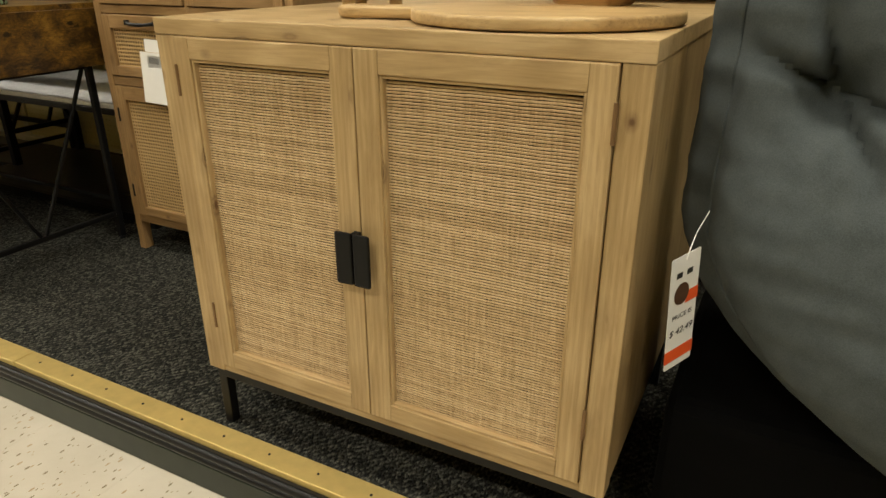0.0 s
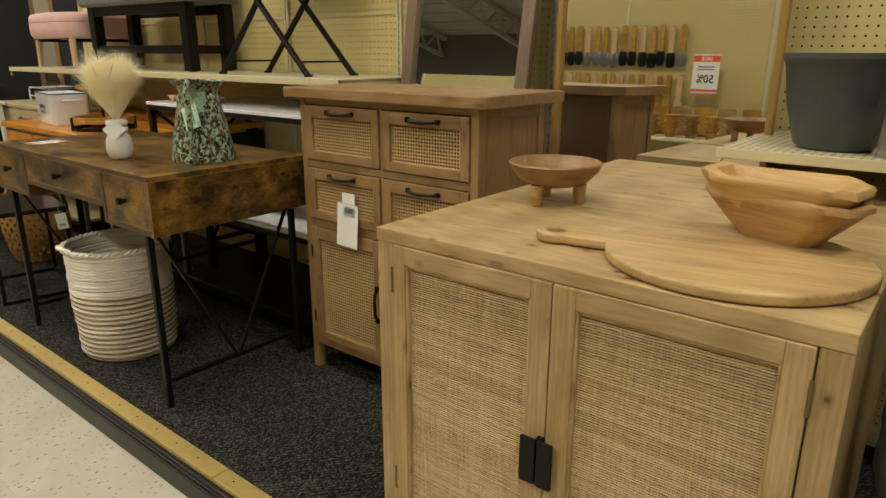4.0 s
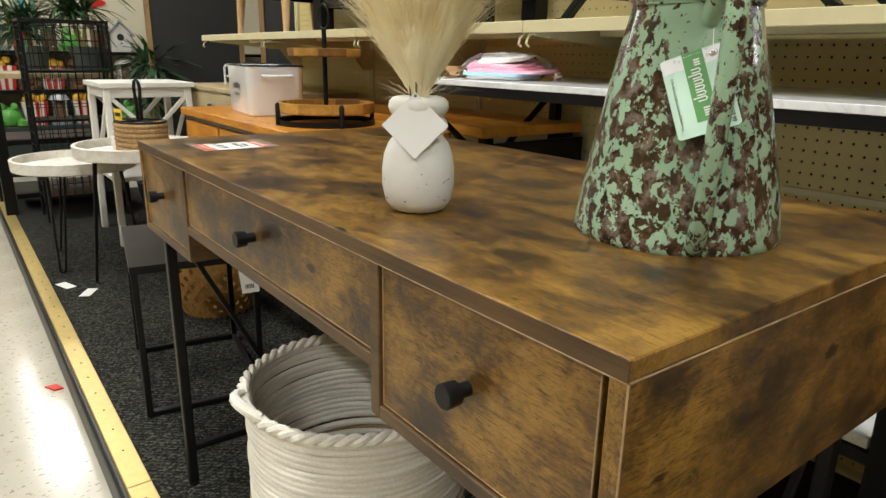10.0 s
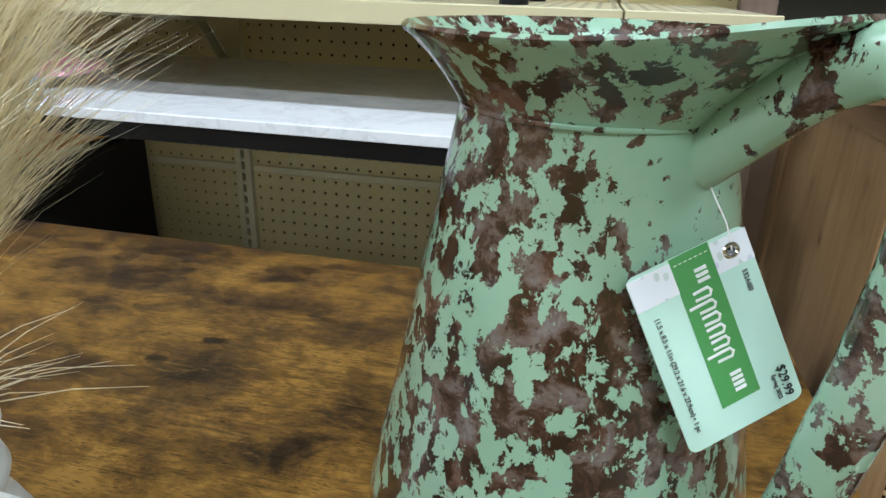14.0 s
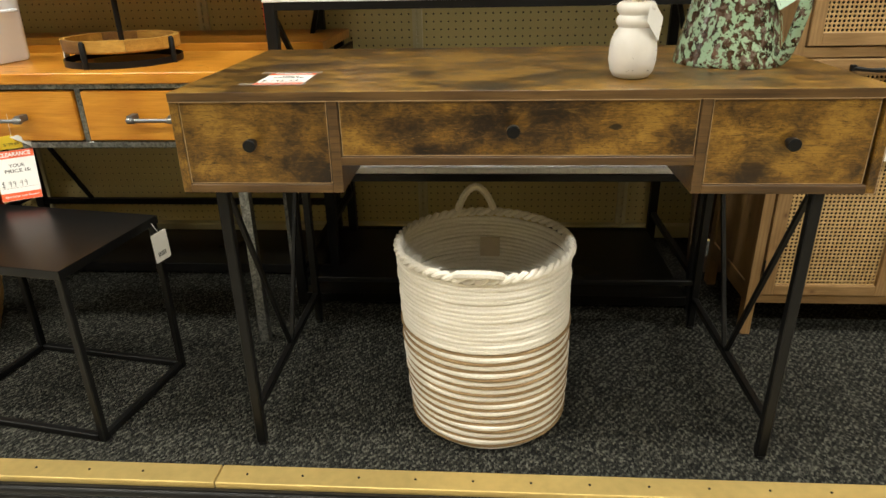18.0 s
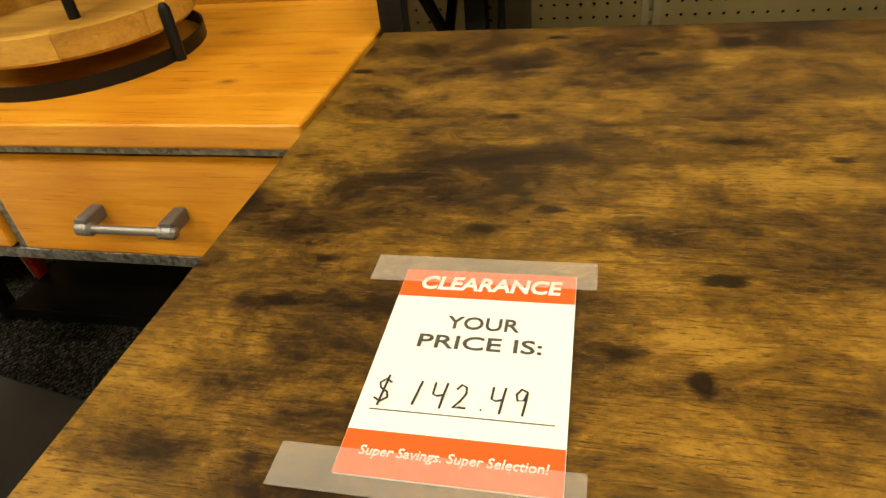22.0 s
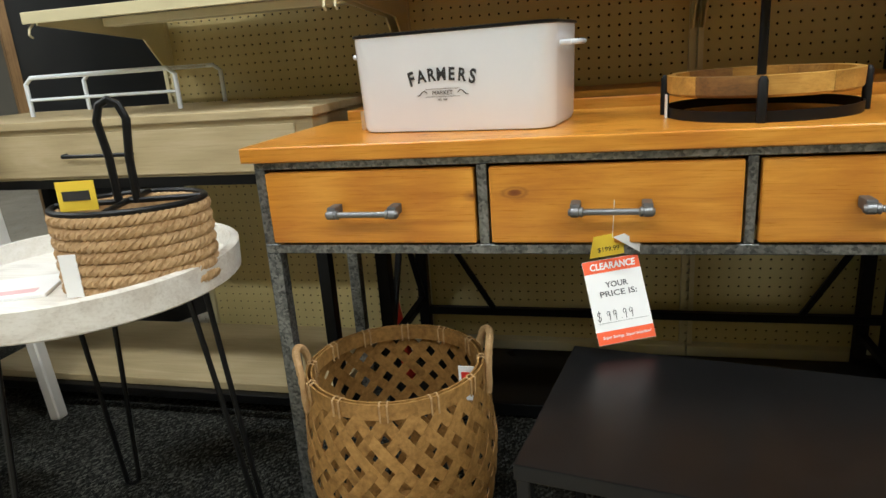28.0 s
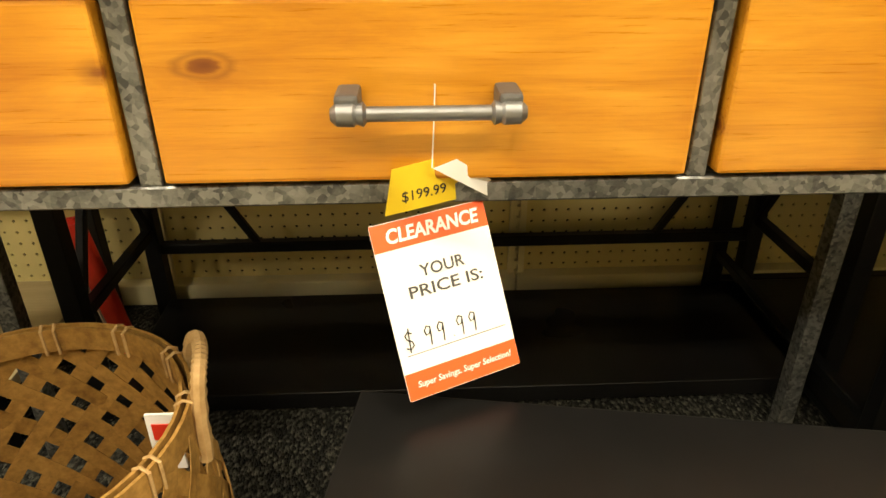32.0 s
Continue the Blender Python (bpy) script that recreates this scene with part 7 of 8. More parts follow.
part("seat", lathe(bmesh.new(), [(0.0, 0.165), (0.88, 0.165), (0.955, 0.171), (0.99, 0.188), (1.0, 0.215), (0.997, 0.245), (0.985, 0.259), (0.992, 0.268), (0.985, 0.285), (0.95, 0.299), (0.86, 0.307), (0.5, 0.314), (0.0, 0.316)], 72, seat_edge), PINK_CLOTH, PC, "rounded blush velvet seat", smooth=True)
part("piping", S([seat_edge(2 * math.pi * k / 72, 0.992, 0.259) for k in range(72)], 0.0035, 6, closed=True), PINK_CLOTH, PC, "blush piping", smooth=True)
cb = puff(0.52, 0.50, 0.11, 26, 26, [(x, y) for x in (-0.15, 0, 0.15) for y in (-0.12, 0.04, 0.18)], seed=6)
part("backrest", posed(cb, axes((0, 0.185, 0.50), (1, 0, 0), (0, 0.12, 1))), PINK_CLOTH, PC, "buttoned blush velvet back", smooth=True)
for x in (-0.23, 0.23):
    for y in (-0.17, 0.17):
        part("leg", S([(x * 1.06, y * 1.06, 0.002), (x, y, 0.168)], [0.011, 0.020], 14), LEG_WOOD, PC, "pale tapered wooden leg", smooth=True)
for x in (-0.20, 0.20):
    part("under_rail", B(x - 0.02, x + 0.02, -0.18, 0.18, 0.150, 0.166), BLACK_WOOD, PC)
part("dust_cover", B(-0.235, 0.235, -0.19, 0.19, 0.1625, 0.1648), BLACK_CLOTH_AND_SHADE, PC, "black dust cover")
part("care_label", B(-0.06, 0.11, -0.13, -0.07, 0.1612, 0.1622), PAPER, PC, "white care label")

XS = thing("cross_stool", -2.443, 1.757, SHELF_Z, "black steel cross-legged stool frame on the shelf", "stool")
for y in (-0.12, 0.12):
    for s in (-1, 1):
        part("leg", bar_b((s * 0.285, y, 0.006), (-s * 0.23, y, 0.52), 0.022, 0.016), BLACK_METAL, XS, "slanting black steel leg")
        part("foot_pad", S([(s * 0.29, y, 0.0005), (s * 0.29, y, 0.010)], 0.018, 12), RUBBER, XS)
for s in (-1, 1):
    part("cross_bar", bar_b((s * 0.236, -0.12, 0.056), (s * 0.236, 0.12, 0.056), 0.018, 0.008), BLACK_METAL, XS)
part("seat", B(-0.28, 0.28, -0.18, 0.18, 0.52, 0.57, 0.008), BLACK_WOOD, XS)
part("yellow_tag", B(-0.04, 0.0, -0.135, -0.131, 0.40, 0.47), YELLOW_CARD, XS, "yellow price tag")

# red bag leaning under the console
RD = thing("red_bag", -4.20, 1.79, P, "narrow red package leaning under the console", "package")
part("bag", posed(prism(bmesh.new(), round_rect(0.034, 0.026, 0.010, 4), 0, 0.30, 0.008), pose(0, 0, 0.0, 0, -9, 0)), RED_PLASTIC, RD, smooth=True)
part("label", posed(B(-0.0185, -0.0172, -0.012, 0.012, 0.03, 0.22, 0.0004), pose(0, 0, 0.0, 0, -9, 0)), PAPER, RD, "white side label")
part("label_patch", posed(B(-0.0190, -0.0176, -0.011, 0.011, 0.222, 0.28, 0.0004), pose(0, 0, 0.0, 0, -9, 0)), YELLOW_CARD, RD, "yellow label patch")

# ---- beyond the console: washed-oak desk, tray tables, white table ----
WD = thing("washed_desk", -4.87, 1.78, P, "washed oak desk with a drawer on a black steel base", "desk")
part("top", B(-5.46, -4.281, 1.545, 1.995, 0.866, 0.884, 0.002), BEIGE_X, WD, **W)
part("case", B(-5.45, -4.290, 1.556, 1.99, 0.745, 0.866, 0.002), BEIGE_X, WD, **W)
dr = part("drawer", B(-5.40, -4.33, 1.549, 1.5555, 0.752, 0.852, 0.001, 1), BEIGE_X, WD, "wide drawer front", **W)
for hx in (-4.83,):
    part("handle", S([(hx - 0.09, 1.549, 0.803), (hx - 0.085, 1.53, 0.803), (hx, 1.527, 0.803), (hx + 0.085, 1.53, 0.803), (hx + 0.09, 1.549, 0.803)], [0.006, 0.005, 0.0042, 0.005, 0.006], 8), BLACK_METAL, dr, "slim black bow handle", smooth=True, **W)
for x in (-5.44, -4.325):
    for y in (1.56, 1.955):
        part("leg", B(x, x + 0.028, y, y + 0.028, P, 0.745, 0.002), BLACK_METAL, WD, **W)
part("front_rail", B(-5.412, -4.325, 1.562, 1.584, 0.722, 0.7445, 0.001, 1), BLACK_METAL, WD, **W)
part("low_shelf", B(-5.412, -4.325, 1.59, 1.955, 0.185, 0.205, 0.002), BEIGE_X, WD, "washed oak lower shelf", **W)
part("low_rail", B(-5.412, -4.325, 1.565, 1.585, 0.165, 0.187, 0.001, 1), BLACK_METAL, WD, **W)

WT = thing("wire_stand", -4.92, 1.80, 0.884, "white coated wire tray stand on the washed desk", "wire stand")
for y in (-0.10, 0.10):
    part("wire_frame", S([(-0.22, y, 0.003), (-0.22, y, 0.085), (-0.20, y, 0.10), (0.20, y, 0.10), (0.22, y, 0.085), (0.22, y, 0.003)], 0.006, 8), WHITE_ENAMEL, WT, smooth=True)
for k in range(9):
    x = -0.18 + 0.045 * k
    part("wire", S([(x, -0.10, 0.10), (x, 0.10, 0.10)], 0.0025, 6), WHITE_ENAMEL, WT)
part("wire", S([(-0.22, -0.10, 0.045), (0.22, -0.10, 0.045)], 0.004, 6), WHITE_ENAMEL, WT)


def hairpin(parent, x, y, a, top, wide=0.075, out=0.05):
    """One bent-rod leg; a: the way it splays."""
    c, s = math.cos(a), math.sin(a)
    pts = [(x - s * wide / 2, y + c * wide / 2, top)]
    for k in range(9):
        t = math.pi * k / 8
        pts.append((x + out * c - s * 0.012 * math.cos(t), y + out * s + c * 0.012 * math.cos(t), 0.012 * (1 - math.sin(t)) + 0.004))
    pts.append((x + s * wide / 2, y - c * wide / 2, top))
    part("hairpin_leg", S(pts, 0.0052, 8), BLACK_METAL, parent, "black hairpin leg", smooth=True)


def tray_table(x, y, top, R, turn, label):
    ob = thing("tray_table", x, y, P, label, "side table", "whitewashed tray tables")
    h = top - P
    part("tray", lathe(bmesh.new(), [(0, h - 0.050), (R - 0.006, h - 0.050), (R, h - 0.046), (R + 0.002, h - 0.002), (R - 0.002, h), (R - 0.012, h), (R - 0.014, h - 0.034), (0, h - 0.034)], 56), WHITEWASH, ob, "round whitewashed tray top", smooth=True)
    for k in range(3):
        a = radians(turn + 120 * k)
        hairpin(ob, R * 0.70 * math.cos(a), R * 0.70 * math.sin(a), a, h - 0.050)
    return ob


tray_table(-4.535, 1.130, 0.690, 0.250, 15, "round whitewashed tray table on black hairpin legs beside the console")
tray_table(-4.985, 0.945, 0.590, 0.250, -35, "lower round whitewashed tray table on black hairpin legs")
bl = thing("booklet", -4.62, 1.05, 0.656, "white leaflet lying on the tray table", "leaflet", rz=25)
part("pages", B(-0.08, 0.08, -0.055, 0.055, 0.0, 0.006, 0.001), PAPER, bl)
part("print", B(-0.06, 0.06, -0.04, -0.02, 0.0062, 0.0066), plain("pink_print", (0.70, 0.45, 0.45), 0.6), bl)

# seagrass caddy on the tall tray table
CD = thing("wicker_caddy", -4.400, 1.105, 0.656, "oval seagrass caddy with a black iron frame and loop handle", "caddy", rz=15)
for k in range(7):
    zz = 0.012 + 0.018 * k
    bm = bmesh.new()
    for ph in (0, 2.1, 4.2):
        sweep(bm, [((0.112 + 0.004 * math.cos(22 * a + ph + k)) * math.cos(a), (0.080 + 0.004 * math.cos(22 * a + ph + k)) * math.sin(a), zz + 0.0048 * math.sin(22 * a + ph + k)) for a in (2 * math.pi * q / 150 for q in range(150))], 0.0062, 6, closed=True)
    part("braid", bm, SEAGRASS, CD, "thick braided seagrass row", smooth=True)
part("liner", lathe(bmesh.new(), [(0, 0.003), (1.0, 0.003), (1.0, 0.118), (0.97, 0.118), (0.97, 0.008), (0, 0.008)], 40, lambda a, r, z: (0.106 * r * math.cos(a), 0.074 * r * math.sin(a), z)), SEAGRASS, CD)
part("rim", S([(0.114 * math.cos(a), 0.082 * math.sin(a), 0.131) for a in (2 * math.pi * q / 48 for q in range(48))], 0.005, 8, closed=True), BLACK_METAL, CD, "black wrapped rim", smooth=True)
part("divider", S([(-0.112, 0, 0.133), (0.112, 0, 0.133)], 0.0045, 8), BLACK_METAL, CD)
part("divider", S([(0, -0.08, 0.133), (0, 0.08, 0.133)], 0.0045, 8), BLACK_METAL, CD)
part("handle", S([(-0.014, 0, 0.13), (-0.015, 0, 0.20), (-0.022, 0, 0.255), (-0.014, 0, 0.278), (0.0, 0, 0.285), (0.014, 0, 0.278), (0.022, 0, 0.255), (0.015, 0, 0.20), (0.014, 0, 0.13)], 0.0062, 8), BLACK_METAL, CD, "black iron loop handle", smooth=True)
part("yellow_tag", B(-0.070, -0.015, -0.062, -0.060, 0.135, 0.178), YELLOW_CARD, CD, "yellow warning tag")
part("tag_bar", B(-0.062, -0.023, -0.0635, -0.0622, 0.150, 0.164), INK, CD)
part("price_tag", B(-0.080, -0.055, -0.080, -0.078, 0.01, 0.075), PAPER, CD, "white price tag")

# white X-sided table
XT = thing("white_side_table", -5.34, 1.32, P, "white painted side table with crossed sides and a low shelf", "side table")
part("top", B(-0.225, 0.225, -0.215, 0.215, 0.762, 0.785, 0.004), WHITE_PAINT, XT)
for sx in (-1, 1):
    for sy in (-1, 1):
        part("leg", bar_b((sx * 0.235, sy * 0.195, 0.0), (sx * 0.190, sy * 0.185, 0.762), 0.032), WHITE_PAINT, XT, "square white leg")
for sx in (-1, 1):
    part("cross", bar_b((sx * 0.215, -0.175, 0.36), (sx * 0.195, 0.175, 0.72), 0.020), WHITE_PAINT, XT)
    part("cross", bar_b((sx * 0.2155, 0.175, 0.36), (sx * 0.1955, -0.175, 0.72), 0.018), WHITE_PAINT, XT)
for sy in (-1, 1):
    part("cross", bar_b((-0.200, sy * 0.186, 0.36), (0.190, sy * 0.186, 0.72), 0.018), WHITE_PAINT, XT)
    part("apron", B(-0.18, 0.18, sy * 0.186 - 0.009, sy * 0.186 + 0.009, 0.715, 0.7615), WHITE_PAINT, XT)
for sx in (-1, 1):
    part("apron", B(sx * 0.19 - 0.009, sx * 0.19 + 0.009, -0.17, 0.17, 0.715, 0.7615), WHITE_PAINT, XT)
part("low_shelf", B(-0.21, 0.21, -0.20, 0.20, 0.315, 0.335, 0.003), WHITE_PAINT, XT, "white lower shelf")

# black wire rack
WR = thing("wire_rack", -5.95, 1.095, P, "tall black wire display rack with solid shelves", "wire rack")
for x in (-0.12, 0.12):
    for y in (-0.205, 0.205):
        part("post", S([(x, y, 0), (x, y, 1.08)], 0.008, 8), BLACK_METAL, WR)
for zz in (0.13, 0.55, 0.81):
    part("shelf", B(-0.118, 0.118, -0.203, 0.203, zz, zz + 0.014, 0.002), BLACK_SHEET, WR, "black solid shelf")
for x in (-0.12, 0.12):
    part("top_rim", B(x - 0.008, x + 0.008, -0.213, 0.213, 1.072, 1.086, 0.002), BLACK_METAL, WR)
for y in (-0.205, 0.205):
    part("top_rim", B(-0.112, 0.112, y - 0.008, y + 0.008, 1.072, 1.086, 0.002), BLACK_METAL, WR)
bm = bmesh.new()
for k in range(10):
    for x in (-0.121, 0.121):
        sweep(bm, [(x, -0.18 + 0.040 * k, 0.12), (x, -0.18 + 0.040 * k, 1.075)], 0.0028, 4)
for k in range(5):
    for y in (-0.206, 0.206):
        sweep(bm, [(-0.10 + 0.050 * k, y, 0.12), (-0.10 + 0.050 * k, y, 1.075)], 0.0028, 4)
for k in range(14):
    zz = 0.14 + 0.070 * k
    for x in (-0.122, 0.122):
        sweep(bm, [(x, -0.205, zz), (x, 0.205, zz)], 0.0026, 4)
    for y in (-0.207, 0.207):
        sweep(bm, [(-0.12, y, zz), (0.12, y, zz)], 0.0026, 4)
tagged(part("wire_mesh", bm, BLACK_METAL, WR, "black wire grid sides"), kind="stuff")

# dark table at the platform's end
ET = thing("end_table", -6.38, 1.045, P, "black-framed table with a pale wooden top at the platform end", "table")
part("top", B(-0.28, 0.28, -0.335, 0.335, 0.772, 0.800, 0.003), BEIGE_X, ET)
for x in (-0.255, 0.195):
    for y in (-0.335, 0.275):
        part("leg", B(x, x + 0.06, y, y + 0.06, 0, 0.772, 0.002), BLACK_WOOD, ET, "thick square black leg")
part("shelf", B(-0.25, 0.19, -0.27, 0.27, 0.40, 0.43, 0.002), BLACK_WOOD, ET)
part("shelf", B(-0.25, 0.19, -0.27, 0.27, 0.08, 0.11, 0.002), BLACK_WOOD, ET)
for sx in (-0.225, 0.225):
    part("side_rail", B(sx - 0.012, sx + 0.012, -0.275, 0.275, 0.40, 0.43, 0.002), BLACK_WOOD, ET)


def dracaena(x, y, z, h, seed, label):
    ob = thing("potted_dracaena", x, y, z, label, "plant", "dracaenas")
    rg = random.Random(seed)
    part("pot", lathe(bmesh.new(), [(0, 0), (0.07, 0), (0.095, 0.14), (0.10, 0.15), (0.09, 0.15), (0.085, 0.135), (0, 0.13)], 24), POT, ob, smooth=True)
    for s in range(4):
        hh = h * rg.uniform(0.55, 1.0)
        sx, sy = rg.uniform(-0.035, 0.035), rg.uniform(-0.035, 0.035)
        tx, ty = sx + rg.uniform(-0.08, 0.08), sy + rg.uniform(-0.08, 0.08)
        part("stem", S([(sx, sy, 0.12), ((sx + tx) / 2, (sy + ty) / 2, hh * 0.6), (tx, ty, hh)], [0.011, 0.009, 0.007], 8), STALK, ob)
        verts, faces = [], []
        for q in range(46):
            a, up = rg.uniform(0, 6.283), rg.uniform(-0.15, 1.2)
            d = Vector((math.cos(a) * math.cos(up), math.sin(a) * math.cos(up), math.sin(up)))
            ln, wd = rg.uniform(0.16, 0.30), rg.uniform(0.008, 0.013)
            sd = Vector((-math.sin(a), math.cos(a), 0))
            b = len(verts)
            for t, ww in ((0.0, 0.5), (0.3, 1.0), (0.65, 0.8), (1.0, 0.05)):
                p = Vector((tx, ty, hh - 0.05 + 0.06 * q / 46)) + d * ln * t - Vector((0, 0, 0.13)) * t * t * math.cos(up)
                verts += [p - sd * wd * ww, p + Vector((0, 0, -0.003)), p + sd * wd * ww]
            for t in range(3):
                o = b + 3 * t
                faces += [(o, o + 1, o + 4, o + 3), (o + 1, o + 2, o + 5, o + 4)]
        me = bpy.data.meshes.new("leaves")
        me.from_pydata(verts, [], faces)
        me.materials.append(LEAF)
        lv = new("leaves", me)
        lv.parent = ob
        tagged(lv, "arching strap leaves", kind="stuff")
    return ob


dracaena(-6.30, 1.26, P + 0.800, 0.55, 3, "potted dracaena with arching strap leaves on the end table")
dracaena(-6.52, 1.00, P + 0.800, 0.42, 8, "small potted dracaena on the end table")
dracaena(-6.02, 1.50, P, 1.05, 5, "tall potted dracaena standing on the platform")


def arch_board(x, y, z, w, h, rz, label):
    ob = thing("chalkboard", x, y, z, label, "chalkboard", "arched chalkboards", rz)
    pts = [(-w / 2, 0)] + [(w / 2 * math.cos(math.pi - math.pi * k / 24), h - w / 2 + w / 2 * math.sin(math.pi * k / 24)) for k in range(25)] + [(w / 2, 0)]
    up = pose(0, 0, 0, 90, 0, 0)
    part("slate", posed(prism(bmesh.new(), pts, 0.004, 0.014), up), SLATE, ob, "black slate face")
    part("frame", posed(S([(px, py, 0.012) for px, py in pts], 0.020, 4, flat=0.9), up), TAN_Z, ob, "bent wooden frame")
    return ob


arch_board(-5.86, 1.79, P, 0.52, 1.75, 82, "tall arched chalkboard in a wooden frame")
arch_board(-5.45, 2.32, 0.0, 0.52, 1.80, 62, "tall arched chalkboard in a wooden frame behind the shelving")

# ---- garden gondola at the far end ----
GX = -8.24
gd = solid("garden_gondola", B(GX - 0.45, GX, -2.4, 3.6, 0.02, 0.420, 0.006), plain("dark_green_base", (0.022, 0.035, 0.028), 0.45), "dark green base of the far garden shelving", "shelving")
part("kick", B(GX - 0.43, GX - 0.02, -2.38, 3.58, 0.0, 0.02), RUBBER, gd)
part("back", B(GX - 0.47, GX - 0.452, -2.4, 3.6, 0.0, 1.9), plain("pale_pegboard", (0.74, 0.68, 0.50), 0.5, 0.0, 0.07, 8), gd, "cream pegboard back")
for zz, d in ((0.715, 0.36), (1.035, 0.32)):
    part("shelf", B(GX - 0.45, GX - 0.45 + d, -2.4, 3.6, zz - 0.03, zz, 0.003), BLACK_SHEET, gd, "dark shelf")
for y in (-1.2, 0.02, 1.24, 2.46):
    part("upright", B(GX - 0.452, GX - 0.425, y - 0.015, y + 0.015, 0.420, 1.9), CREAM_STEEL, gd)
rg = random.Random(21)
TOY = {n: plain(n + "_glaze", c, 0.35, var=0.15) for n, c in dict(red=(0.55, 0.03, 0.02), yellow=(0.70, 0.42, 0.03), green=(0.10, 0.32, 0.05), teal=(0.12, 0.36, 0.36), sky=(0.30, 0.48, 0.58), grey=(0.32, 0.33, 0.33), white=(0.72, 0.70, 0.64), brown=(0.16, 0.08, 0.035)).items()}


def birdhouse(x, y, z, wall, roof):
    ob = thing("birdhouse", x, y, z, "small painted wooden birdhouse on a garden shelf", "birdhouse", "birdhouses")
    ob.scale = (1.5, 1.5, 1.5)
    bm = bmesh.new()
    for sx in (-0.05, 0.05):
        [bm.verts.new((sx, a, b)) for a, b in ((-0.055, 0), (0.055, 0), (0.055, 0.11), (0, 0.165), (-0.055, 0.11))]
    bm.verts.ensure_lookup_table()
    bm.faces.new(bm.verts[:5])
    bm.faces.new(bm.verts[5:])
    for k in range(5):
        bm.faces.new((bm.verts[k], bm.verts[(k + 1) % 5], bm.verts[5 + (k + 1) % 5], bm.verts[5 + k]))
    part("house", bm, TOY[wall], ob)
    for s in (-1, 1):
        part("roof_board", bar_b((0, s * 0.080, 0.092), (0, 0, 0.178), 0.125, 0.010), TOY[roof], ob)
    part("entry_hole", S([(0.049, 0, 0.085), (0.0515, 0, 0.085)], 0.020, 14), INK, ob)
    part("perch", S([(0.05, 0, 0.050), (0.075, 0, 0.050)], 0.004, 6), TOY["brown"], ob)


def lantern(x, y, z, c):
    ob = thing("lantern", x, y, z, "small glazed garden lantern on a garden shelf", "lantern", "garden lanterns")
    ob.scale = (1.5, 1.5, 1.5)
    part("base", lathe(bmesh.new(), [(0, 0), (0.055, 0), (0.055, 0.018), (0.04, 0.022), (0, 0.022)], 16), TOY[c], ob)
    for k in range(4):
        a = math.pi / 4 + math.pi / 2 * k
        part("post", S([(0.042 * math.cos(a), 0.042 * math.sin(a), 0.02), (0.042 * math.cos(a), 0.042 * math.sin(a), 0.14)], 0.006, 6), TOY[c], ob)
    part("globe", lathe(bmesh.new(), [(0, 0.024), (0.026, 0.03), (0.036, 0.075), (0.026, 0.12), (0, 0.126)], 16), TOY["brown"], ob, smooth=True)
    part("cap", lathe(bmesh.new(), [(0, 0.138), (0.058, 0.138), (0.04, 0.165), (0.012, 0.18), (0, 0.19)], 16), TOY[c], ob, smooth=True)


def striped_box(x, y, z):
    ob = thing("striped_planter", x, y, z, "red and white striped tapered planter with yellow top", "planter", "striped planters")
    ob.scale = (1.5, 1.5, 1.5)
    for k in range(6):
        t0, t1 = -0.05 + 0.1 * k / 6, -0.05 + 0.1 * (k + 1) / 6
        bm = bmesh.new()
        v = [bm.verts.new((sx * (0.035 + 0.02 * (q > 0)), t * (1 + 0.3 * (q > 0)), q)) for q in (0, 0.13) for sx in (-1, 1) for t in (t0, t1)]
        for f in ((0, 1, 3, 2), (4, 6, 7, 5), (0, 2, 6, 4), (1, 5, 7, 3), (0, 4, 5, 1), (2, 3, 7, 6)):
            bm.faces.new([v[i] for i in f])
        part("stripe", bm, TOY["red" if k % 2 else "white"], ob)
    bm = bmesh.new()
    for k in range(12):
        r = 0.018 + 0.006 * rg.random()
        cx, cy, cz = rg.uniform(-0.035, 0.035), rg.uniform(-0.05, 0.05), 0.135 + rg.uniform(0, 0.03)
        lathe(bm, [(0, cz - r), (r * 0.8, cz - r * 0.6), (r, cz), (r * 0.8, cz + r * 0.6), (0, cz + r)], 8, lambda a, q, zz, cx=cx, cy=cy: (cx + q * math.cos(a), cy + q * math.sin(a), zz))
    part("yellow_top", bm, TOY["yellow"], ob, smooth=True)


def frog(x, y, z, c):
    ob = thing("frog_figure", x, y, z, "glossy green garden frog figure on a garden shelf", "figurine", "frog figures")
    ob.scale = (1.5, 1.5, 1.5)
    bm = lathe(bmesh.new(), [(0, 0), (0.05, 0.004), (0.065, 0.03), (0.06, 0.065), (0.045, 0.09), (0, 0.105)], 18)
    for s in (-1, 1):
        lathe(bm, [(0, 0.09), (0.018, 0.095), (0.02, 0.11), (0.012, 0.125), (0, 0.128)], 10, lambda a, r, zz, s=s: (0.02 + r * math.cos(a), s * 0.03 + r * math.sin(a), zz))
        lathe(bm, [(0, 0), (0.028, 0.004), (0.026, 0.03), (0, 0.045)], 10, lambda a, r, zz, s=s: (0.045 + r * 1.3 * math.cos(a), s * 0.055 + r * math.sin(a), zz))
    part("figure", bm, TOY[c], ob, smooth=True)


